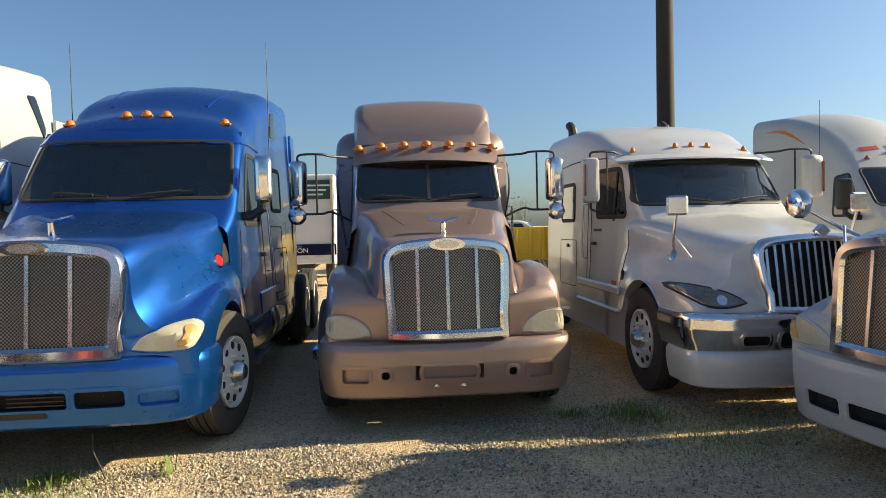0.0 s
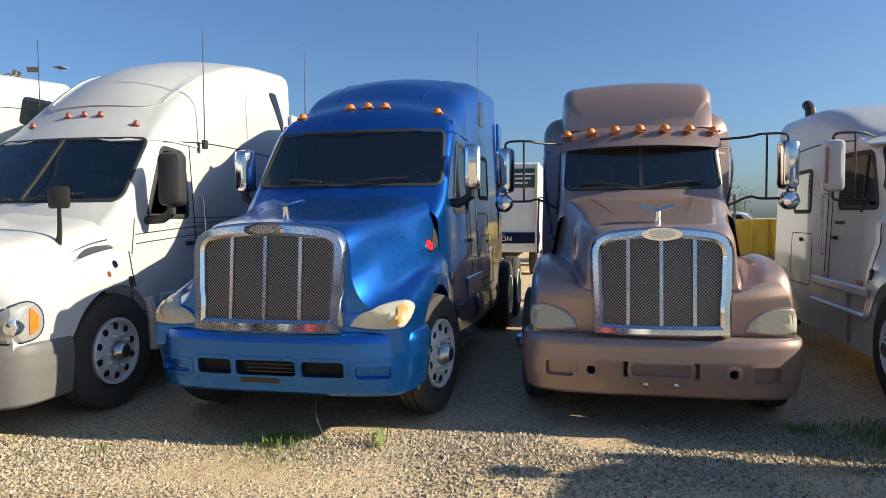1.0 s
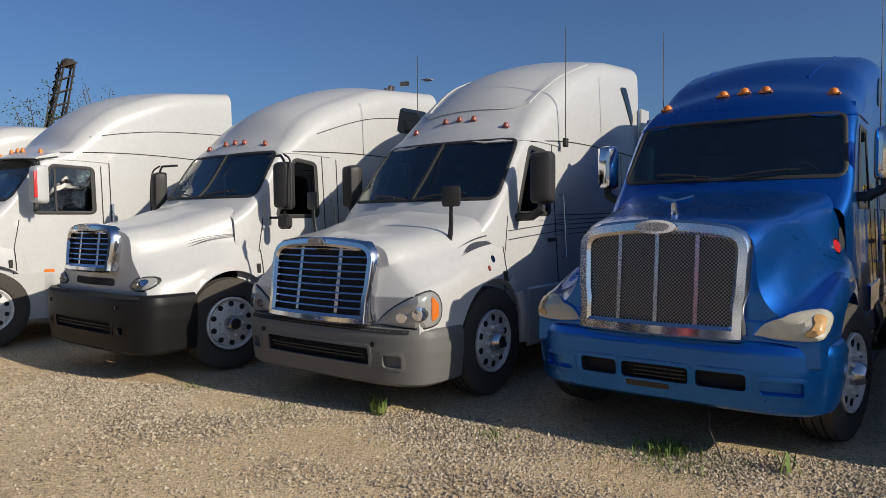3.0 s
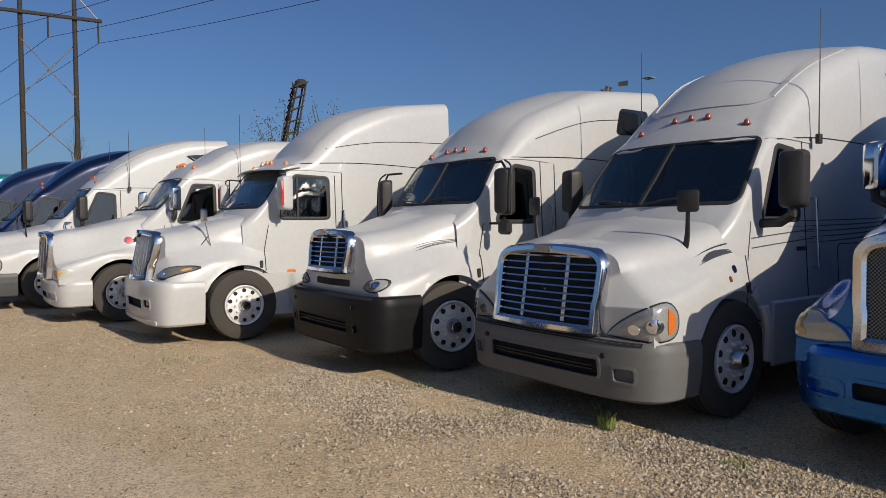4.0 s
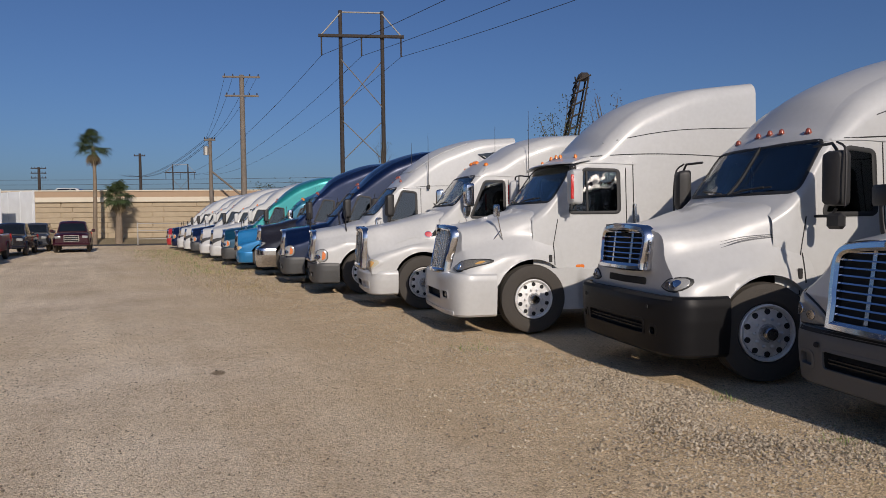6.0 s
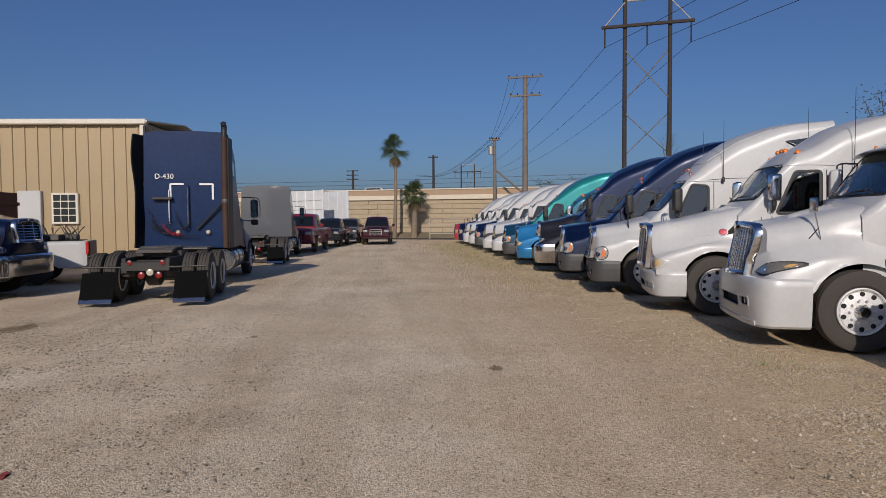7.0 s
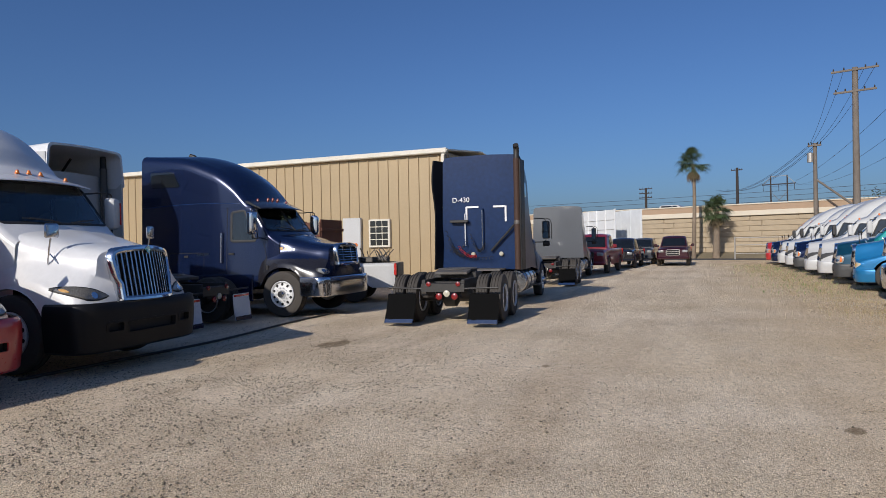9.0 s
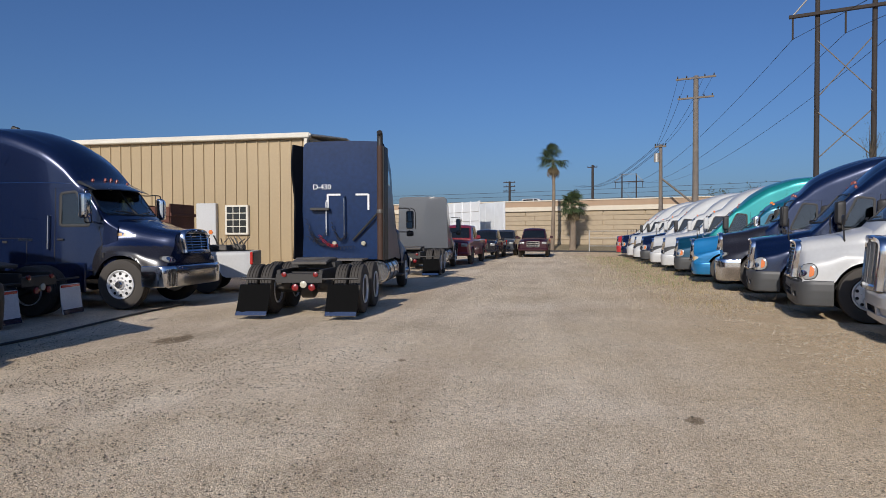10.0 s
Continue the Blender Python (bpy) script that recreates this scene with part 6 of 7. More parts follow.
ASPH = mat("asphalt", (0.06, 0.058, 0.055), 0.9, var=0.2, bump=0.2)
X0 = -68.0
hw = thing("highway_wall", pose(X0, -16, 0), "long tan highway retaining wall with cream bands", "wall", kind="structure")
hb = part("wall_core", Geo().box((-6, 0, 2.1), (11.7, 120, 4.2), ch=0.02), BLOCK, hw)
panel = Geo().box((0, 0, 0), (0.10, 3.92, 0.46), ch=0.03).mesh("wall_panel", BLOCK)
for j in range(7):
    for i in range(20):
        part("wall_panel", panel, None, hb, at=Matrix.Translation((-0.10, -32 + 4 * i + (1.0 if j % 2 else 0), 0.72 + 0.48 * j)))
part("cream_band", Geo().box((-0.02, 0, 4.06), (0.36, 120, 0.46), ch=0.03), CREAM, hw)
part("parapet", Geo().box((-0.12, 0, 4.56), (0.3, 120, 0.54), ch=0.02), BAND, hw)
part("parapet_cap", Geo().box((-0.10, 0, 4.88), (0.42, 120, 0.12), ch=0.03), CREAM, hw)
solo("verge", Geo().prism([(-64.6, -0.1), (-66.0, 0.25), (-68.2, 0.5), (-68.2, -0.1)], lambda u, v, w: (u, w, v), -70, 50), mat("dry_verge", (0.22, 0.18, 0.11), 0.95, var=0.3, scale=1.5, bump=0.3), "dry grass verge before the wall", "verge", kind="structure")
solo("road", Geo().box((-62.4, -10, 0.0), (4.2, 120, 0.03)), ASPH, "narrow asphalt road before the wall", "road", kind="structure")
FENCE = mat("galvanised_pipe", (0.42, 0.40, 0.36), 0.5, 0.6)
gt = thing("pipe_gate", pose(-61.5, -15.3, 0), "pipe rail gate at the road", "gate")
for y in (-2.2, 2.2):
    part("post", Geo().tube([(0, y, 0), (0, y, 1.9)], 0.06), FENCE, gt)
for z in (0.5, 1.2, 1.8):
    part("rail", Geo().tube([(0, -2.2, z), (0, 2.2, z)], 0.035), FENCE, gt)
WOODP = mat("weathered_pole_wood", (0.17, 0.145, 0.12), 0.9, var=0.25, scale=8, bump=0.2)
DARKW = mat("dark_treated_pole", (0.035, 0.028, 0.024), 0.85, var=0.25, scale=8)
WIRE = mat("black_cable", (0.02, 0.02, 0.022), 0.6)


def utility_pole(x, y, h, r, label, arms, lean=0.0, mt=WOODP, turn=0.0):
    root = thing("utility_pole", pose(x, y, 0, 0, 0, turn), label, "utility pole", "poles beyond the yard")
    part("shaft", Geo().tube([(0, 0, -0.3), (0, 0, h)], r, 12, 0.72), mt, root)
    for z, w in arms:
        am = part("cross_arm", Geo().box((0.16, 0, z), (0.13, 2 * w, 0.15)), mt, root)
        for k in (-0.9, -0.45, 0.45, 0.9):
            part("insulator", Geo().lathe([(0, 0.03), (0.05, 0.06), (0.1, 0.04), (0.16, 0.05), (0.2, 0.02)], (0.16, k * w, z + 0.07), "z", 8), DARKW, am)
    return root


utility_pole(-61.5, -8.7, 14.4, 0.27, "tall weathered wooden utility pole with two cross arms", [(14.2, 1.55), (12.6, 1.4)])
p2 = utility_pole(-66.2, -12.3, 9.6, 0.20, "wooden utility pole with a grey transformer and a raking brace", [(9.4, 0.5)])
part("transformer", Geo().lathe([(0, 0.05), (0, 0.24), (0.75, 0.24), (0.8, 0.15), (0.85, 0.02)], (0.35, -0.3, 8.0), "z", 16), FENCE, p2)
part("brace", Geo().tube([(0, 0, 6.6), (0.6, 4.3, 3.0)], 0.09, 8), WOODP, p2)
for (x, y, h, ar) in ((-121, -33.8, 13.6, [(13.2, 0.9)]), (-122, -50, 11.4, [(11.2, 1.2), (10.4, 1.2), (9.6, 1.2)])):
    utility_pole(x, y, h, 0.28, "far dark utility pole beyond the highway", ar, mt=DARKW)


def h_frame(x, y, gap, h, label, turn=0.0, scale=1.0):
    root = thing("transmission_tower", pose(x, y, 0, 0, 0, turn), label, "power pylon", "poles beyond the yard")
    for s in (-1, 1):
        part("post", Geo().tube([(0, s * gap / 2, -0.3), (0, s * gap / 2, h)], 0.165 * scale, 12, 0.75), DARKW, root)
    z = h - 1.7 * scale
    part("cross_arm", Geo().box((0.2, 0, z), (0.2, gap * 2.05, 0.19 * scale)), DARKW, root)
    part("top_tie", Geo().tube([(0, -gap / 2, h - 0.1), (0, gap / 2, h - 0.1)], 0.05), FENCE, root)
    for s in (-1, 1):
        part("arm_brace", Geo().tube([(0.1, s * gap / 2, h - 0.2), (0.1, s * gap * 0.98, z)], 0.045), FENCE, root)
        for a, b in ((h - 3.2, h - 6.4), (h - 7.2, h - 9.9)):
            part("cross_brace", Geo().tube([(0.1 * s, -s * gap / 2, a), (0.1 * s, s * gap / 2, b)], 0.032), WOODP, root)
    for k in (-0.95, 0.0, 0.95):
        part("insulator_string", Geo().tube([(0.2, k * gap, z), (0.2, k * gap, z - 1.3 * scale)], 0.05, 8), DARKW, root)
    return root


h_frame(-47.0, 1.1, 2.75, 15.7, "two-post dark wooden transmission tower with cross bracing", turn=-2)
h_frame(60.0, 37.5, 2.75, 15.7, "two-post dark wooden transmission tower with cross bracing", turn=0)
h_frame(-148, -33.5, 3.0, 14.1, "far two-post transmission tower")


def cable(a, b, sag, r=0.02):
    a, b = Vector(a), Vector(b)
    pts = [a.lerp(b, t) - Vector((0, 0, 4 * sag * t * (1 - t))) for t in np.linspace(0, 1, 20)]
    solo("cable", Geo().tube(pts, r, 5), WIRE, "thin black overhead power cable between poles", "cable", "overhead cables")


for k in (-0.95, 0.0, 0.95):
    y = 1.1 + k * 2.75
    cable((-46.8, y, 12.7), (-147.8, -33.5 + k * 3, 12.4), 3.0, 0.015)
    cable((-46.8, y, 12.7), (60.2, 37.5 + k * 2.75, 12.7), 3.0, 0.015)
for k in (-0.9, -0.45, 0.45, 0.9):
    cable((-61.3, -8.7 + 1.5 * k, 14.3), (-66.0, -12.3 + 0.4 * k, 9.5), 0.5, 0.013)
    cable((-66.0, -12.3 + 0.4 * k, 9.5), (-120, -36 + k, 10), 1.5, 0.018)
for y, h in ((-95, 8.4), (60, 9.8)):
    utility_pole(-100, y, h, 0.25, "far wooden utility pole", [(h - 0.1, 1.0), (h - 0.7, 1.0), (h - 1.4, 1.0)])
for k in range(3):
    cable((-99.8, -95, 8.3 - 0.65 * k), (-99.8, 60, 9.7 - 0.65 * k), 1.0, 0.025)


# ---- palms ----
FROND = mat("palm_leaf", (0.055, 0.085, 0.03), 0.6, var=0.35, scale=3)
DRYF = mat("dry_palm_leaf", (0.20, 0.15, 0.08), 0.85, var=0.3)
BARK = mat("palm_bark", (0.22, 0.17, 0.12), 0.95, var=0.3, scale=10, bump=0.5, bscale=30)


def fan_leaf(g, c, az, el, stalk, size, rnd):
    """One fan leaf: a stalk and blades spread like a hand."""
    d = Vector((math.cos(az) * math.cos(el), math.sin(az) * math.cos(el), math.sin(el)))
    t = Vector((-math.sin(az), math.cos(az), 0))
    n = d.cross(t)
    e = c + d * stalk
    g.tube([c, c + d * stalk * 0.6 + n * 0.03, e], 0.018, 4)
    for k in range(13):
        a = radians(-105 + 210 * k / 12)
        w = (d * math.cos(a) + t * math.sin(a)).normalized()
        ln = size * (0.75 + 0.25 * math.cos(a)) * rnd.uniform(0.85, 1.1)
        tip = e + w * ln - Vector((0, 0, 1)) * ln * (0.18 + 0.3 * abs(math.sin(a)) + rnd.uniform(0, 0.15))
        mid = e + w * ln * 0.5
        sdv = w.cross(n) * 0.045
        g.add([e, mid + sdv, tip, mid - sdv, mid + n * 0.02], [(0, 1, 4), (1, 2, 4), (2, 3, 4), (3, 0, 4)])


def palm(x, y, h, r, crown, size, seed, label):
    rnd = random.Random(seed)
    root = thing("palm_tree", pose(x, y, 0), label, "palm tree", "palms by the wall")
    pts = [(0.12 * math.sin(z * 0.5 + seed), 0.1 * math.sin(z * 0.35), z) for z in np.linspace(0, h, 14)]
    g = Geo().tube(pts, r, 12, 0.62)
    part("trunk", g, BARK, root)
    c = Vector(pts[-1])
    g = Geo()
    for k in range(crown):
        fan_leaf(g, c + Vector((0, 0, rnd.uniform(-0.3, 0.3))), rnd.uniform(0, 6.28), radians(rnd.uniform(-35, 85)), size * rnd.uniform(0.7, 1.0), size, rnd)
    part("crown", g, FROND, root, sharp=180)
    g = Geo()
    for k in range(crown // 3):
        fan_leaf(g, c + Vector((0, 0, -0.3)), rnd.uniform(0, 6.28), radians(rnd.uniform(-85, -55)), size * 0.6, size * 0.8, rnd)
    part("dry_skirt", g, DRYF, root, sharp=180)


palm(-64.8, -22.0, 8.6, 0.20, 34, 0.95, 1, "tall thin fan palm before the highway wall")
palm(-65.2, -20.2, 4.3, 0.34, 40, 0.9, 4, "short thick fan palm before the highway wall")


# ---- bushes and trees beyond ----
LEAF = mat("scrub_leaf", (0.07, 0.085, 0.035), 0.7, var=0.4, scale=5)
TWIG = mat("bare_twig", (0.10, 0.08, 0.06), 0.9, var=0.3)


def scrub(x, y, z, h, w, seed, leaves=900, mt=LEAF, label="leafy scrub tree beyond the yard"):
    rnd = random.Random(seed)
    root = thing("tree", pose(x, y, z), label, "tree", "scrub beyond the yard")
    g, tips = Geo(), []
    for k in range(9):
        a, e = rnd.uniform(0, 6.28), rnd.uniform(0.5, 1.4)
        p, pts = Vector((0, 0, h * 0.25 * rnd.random())), []
        for s in range(6):
            pts.append(p.copy())
            p += Vector((math.cos(a) * math.cos(e) * w / 6, math.sin(a) * math.cos(e) * w / 6, h / 6.5 * math.sin(e))) + Vector([rnd.uniform(-.1, .1) * w / 3 for _ in range(3)])
        g.tube(pts, 0.05 * h / 5, 5, 0.25)
        tips += pts[2:]
    g.tube([(0, 0, -0.3), (0, 0, h * 0.3)], 0.09 * h / 5, 7, 0.7)
    part("trunk", g, TWIG, root)
    g = Geo()
    for k in range(leaves):
        c = rnd.choice(tips) + Vector([rnd.gauss(0, 0.12 * w) for _ in range(3)])
        u = Vector([rnd.uniform(-1, 1) for _ in range(3)]).normalized() * rnd.uniform(0.035, 0.085) * w / 2.5
        v = u.orthogonal().normalized() * u.length * 0.5
        g.add([c - u, c + v, c + u, c - v], [(0, 1, 2, 3)])
    part("crown", g, mt, root, sharp=180)


scrub(-33.8, 10.4, 3.5, 4.6, 2.0, 3, 1300)
scrub(-33.0, 12.6, 3.5, 4.8, 1.8, 5, 350, TWIG, "bare twiggy tree beyond the yard")
scrub(-46.5, 2.3, 5.0, 2.6, 1.0, 8, 500)
scrub(-63, -5.6, 2.0, 3.8, 3.2, 9, 1600)
scrub(4.8, 42.0, 0, 3.2, 2.6, 12, 900)
scrub(9.5, 46.0, 0, 2.6, 3.0, 13, 900)
scrub(-110, -44, 0, 7.2, 3.4, 15, 1200)

# ---- lattice crane boom ----
cr = thing("lattice_crane", pose(-33.6, 11.3, 0), "dark lattice crane boom standing beyond the trucks", "crane")
for sx in (-0.35, 0.35):
    for sy in (-0.35, 0.35):
        part("boom_chord", Geo().tube([(sx, sy - 1.6, 0), (sx * 0.6, sy * 0.6 + 0.25, 8.7)], 0.05, 6), DARKW, cr)
for k in range(14):
    z = 0.4 + 0.6 * k
    y0 = -1.6 + 1.85 * z / 8.7
    for s in (-1, 1):
        part("lacing", Geo().tube([(-0.3 * s, y0 - 0.3, z), (0.3 * s, y0 - 0.2, z + 0.6)], 0.042, 5), DARKW, cr)
        part("lacing", Geo().tube([(-0.3 * s, y0 - 0.3, z + 0.3), (-0.28 * s, y0 + 0.4, z + 0.6)], 0.042, 5), DARKW, cr)
part("boom_head", Geo().box((0, 0.28, 8.75), (0.42, 0.5, 0.4), ch=0.1), DARKW, cr)

# ---- lamp pole by the trucks, trailers and machines behind ----
lp = thing("light_pole", pose(5.0, 15.1, 0), "thick dark light pole behind the trucks", "light pole")
part("shaft", Geo().tube([(0, 0, 0), (0, 0, 13.0)], 0.20, 16, 0.85), DARKW, lp)
part("base_collar", Geo().lathe([(0, 0.32), (0.1, 0.32), (0.2, 0.26), (0.3, 0.22)], (0, 0, 0), "z", 16), FENCE, lp)
BOXW = mat("white_trailer_panel", (0.72, 0.74, 0.74), 0.45, dirt=0.1, var=0.06)
GREEN = mat("dark_green_panel", (0.02, 0.07, 0.05), 0.5)
YEL = mat("yellow_machine_paint", (0.62, 0.43, 0.04), 0.5, dirt=0.2, var=0.15)


def box_truck():
    root = thing("box_truck", pose(-4.3, 19.5, 0, 0, 0, 6), "white box truck with green advertising panel", "box truck")
    b = part("box_body", Geo().box((0, 3.0, 2.0), (2.4, 6.0, 2.6), ch=0.04), BOXW, root)
    part("advert_panel", Geo().box((0.2, -0.02, 2.85), (1.9, 0.03, 0.55)), GREEN, b)
    for k in range(3):
        part("advert_bar", Geo().box((0.3, -0.04, 2.97 - 0.13 * k), (1.5 - 0.2 * k, 0.02, 0.05)), WTEXT, b)
    part("advert_panel", Geo().box((0.5, -0.02, 1.12), (1.4, 0.03, 0.32)), NAVY, b)
    part("name_bar", Geo().box((-0.05, -0.04, 1.22), (0.5, 0.02, 0.05)), SKYB, b)
    me = text_mesh("TION", 0.20)
    me.materials.append(WTEXT)
    part("advert_lettering", me, None, b, "bold white lettering", at=pose(0.15, -0.042, 1.03, 90, 0, 0))
    part("door_bar", Geo().box((1.1, -0.03, 1.95), (0.08, 0.06, 2.5)), CREAM, b)
    part("under_frame", Geo().box((0, 3.0, 0.62), (1.0, 5.8, 0.18)), FRAME, root)
    for s in (-1, 1):
        for y in (1.0, 5.0):
            wheel(root, 0.98 * s, y, s, holes=False)


box_truck()


def loader(x, y, turn, label):
    root = thing("wheel_loader", pose(x, y, 0, 0, 0, turn), label, "loader", "machines behind")
    part("hull", Geo().box((0, 1.6, 1.25), (1.5, 2.4, 0.9), ch=0.12), YEL, root)
    cb = part("cab_frame", Geo().box((0, 0.9, 2.9), (1.4, 1.4, 0.12)), YEL, root)
    for sx in (-0.62, 0.62):
        for yy in (0.3, 1.5):
            part("cab_post", Geo().box((sx, yy, 2.25), (0.1, 0.1, 1.3)), FRAME, cb)
    part("bucket", Geo().rings([[(xx, -1.2, 0.15), (xx, -0.6, 0.2), (xx, -0.4, 0.7), (xx, -0.7, 1.2), (xx, -0.8, 1.15), (xx, -0.55, 0.7), (xx, -0.7, 0.3), (xx, -1.2, 0.22)] for xx in (-1.2, 1.2)]), YEL, root)
    for s in (-1, 1):
        part("lift_arm", Geo().tube([(0.55 * s, 1.2, 1.6), (0.55 * s, 0.1, 1.4), (0.55 * s, -0.6, 0.6)], 0.09, 8), YEL, root)
        for yy in (0.5, 2.4):
            wheel(root, 0.9 * s, yy, s, holes=False)


loader(-2.0, 27.0, -20, "yellow wheel loader far behind the trucks")
for k, (x, y) in enumerate(((3.25, 26.0), (4.35, 27.4), (4.75, 25.6))):
    bt = thing("yellow_container", pose(x, y, 0, 0, 0, 10 * k), "yellow steel skip behind the trucks", "skip", "yellow skips")
    part("skip_body", Geo().rings([[(-0.8, -0.5, 0.02), (0.8, -0.5, 0.02), (0.8, 0.5, 0.02), (-0.8, 0.5, 0.02)], [(-0.9, -0.6, 1.6), (0.9, -0.6, 1.6), (0.9, 0.6, 1.6), (-0.9, 0.6, 1.6)]]), YEL, bt)
    for xx in (-0.5, 0, 0.5):
        part("skip_rib", Geo().box((xx, -0.60, 0.8), (0.08, 0.06, 1.5), pose(0, 0, 0, 3.6)), YEL, bt)

# ---- white stake panels behind the cars ----
sb = thing("stake_trailer", pose(-57.5, -26.8, 0, 0, 0, 55), "white high-sided stake trailer behind the cars", "trailer")
part("deck", Geo().box((0, 0, 1.0), (6.2, 2.5, 0.25)), FRAME, sb)
for s in (-1, 1):
    for i in range(4):
        pn = part("stake_panel", Geo().box((-2.3 + 1.53 * i, 1.2 * s, 2.75), (1.42, 0.06, 3.2), ch=0.01), BOXW, sb)
        for k in range(3):
            part("panel_groove", Geo().box((-2.3 + 1.53 * i, 1.2 * s + 0.035 * s, 1.9 + 0.8 * k), (1.4, 0.02, 0.05)), FENCE, pn)
    for i in range(5):
        part("stake", Geo().box((-3.05 + 1.53 * i, 1.24 * s, 2.7), (0.12, 0.12, 3.4)), BOXW, sb)
    for x in (-2.0, -1.0, 2.0):
        wheel(sb, x, 1.0 * s, s, holes=False)
pickup(pose(-72.5, -24.2, 4.2, 0, 0, 180) @ Matrix.Diagonal((.85, .85, .62, 1)), WHITE, "white estate car driving along the highway behind the parapet", suv=True)


# ---- roof deflector of the beige truck ----
root, bv, hv, bb = R["brown"]
for k in range(7):
    x = -.78 + .26 * k
    marker(root, Vector((x, 2.17 + .16 * (x / .84) ** 2, 2.645 - .03 * (x / .84) ** 2)), r=.036)
for s in (-1, 1):
    part("convex_mirror", Geo().lathe([(-.06, .01), (-.045, .07), (0, .10), (.03, .10), (.035, .09)], (1.46 * s, 2.0, 1.86), "y", 20), CHROME, root)
rs = shell([(2.56, .68, .62, 2.70, 2.82, .04, .0), (2.64, .82, .79, 2.70, 3.02, .09, .03), (2.95, .86, .84, 2.72, 3.24, .14, .04), (3.7, .90, .87, 2.80, 3.36, .14, .03), (4.7, .95, .92, 2.85, 3.38, .12, .02)], 0.09, 8, 6, 8)
part("roof_deflector", Geo().rings(rs, closed=False, caps=True), BROWN, root)
for s in (-1, 1):
    part("air_cleaner_pipe", Geo().tube(catmull([(.98 * s, 2.95, 1.5), (1.06 * s, 2.80, 2.1), (1.05 * s, 2.80, 2.45), (.99 * s, 2.95, 2.5)], 6), 0.014), DULLCH, root, "slim grab rail beside the door")
for x in (-.07, .07):
    part("bolt", Geo().lathe([(0, .022), (.012, .022), (.016, .004)], drop(bb, "front", x * 1.6, .40, 0.0), "y", 10, -1), DULLCH, root)
# hood creases
for s in (-1, 1):
    part("hood_crease", stripe(hv, "top", [(.30 * s, .75), (.42 * s, 1.3), (.52 * s, 1.85)], .04, .004), BROWN, root)

# ---- vent, badge and unit mark on the rounded trucks ----
for key in ("blue", "d"):
    root, bv, hv, bb = R[key]
    for side in ("right", "left"):
        part("hood_vent", patch(hv, side, round_poly([(1.34, 1.40), (1.58, 1.44), (1.66, 1.60), (1.56, 1.60)], .04), 0.006, 0.012), VOID, root)
        part("oval_badge", patch(hv, side, [(1.33 + .085 * math.cos(t), 1.455 + .05 * math.sin(t)) for t in np.linspace(0, 6.283, 19)[:-1]], 0.012, 0.015), BADGER, root)
        part("badge_rim", rim_strip(hv, side, [(1.33 + .09 * math.cos(t), 1.455 + .055 * math.sin(t)) for t in np.linspace(0, 6.283, 19)[:-1]], .006, .008, .014, .02), CHROME, root)
        for k in range(3):
            part("unit_mark", stripe(hv, side, [(1.76 + .05 * k, 1.58), (1.78 + .05 * k, 1.66)], .012, .003), WTEXT, root)
        part("body_line", stripe(hv, side, [(.5, 1.28), (.95, 1.40), (1.3, 1.36), (1.7, 1.40)], .012, .006), BLUE if key == "blue" else WHITE, root)
root, bv, hv, bb = R["blue"]
for s, side in ((1, "right"), (-1, "left")):
    part("locker_door", rim_strip(bv, side, rect(3.35, .95, 3.95, 1.75, .05), .004, .008, .004, .01), VOID, root)
    part("roof_window", patch(bv, side, round_poly([(3.65, 2.85), (3.95, 2.85), (3.95, 3.2), (3.72, 3.15)], .06), .01, .02), DGLASS, root)
    part("skirt_panel", Geo().box((1.08 * s, 3.75, .90), (.06, 2.3, .32), ch=.02), BLUE, root)
    part("rear_extender", Geo().box((1.10 * s, 5.08, 2.0), (.04, .34, 2.1), ch=.01), BLUE, root)
part("licence_frame", patch(bb, "front", rect(-.24, .45, .08, .495, .012), .008, .012), FRAME, root)
part("dangling_cable", Geo().tube(catmull([(.35, -.05, .31), (.36, -.08, .2), (.42, -.12, .1), (.46, -.14, .02)], 5), .006, 5), FRAME, root)

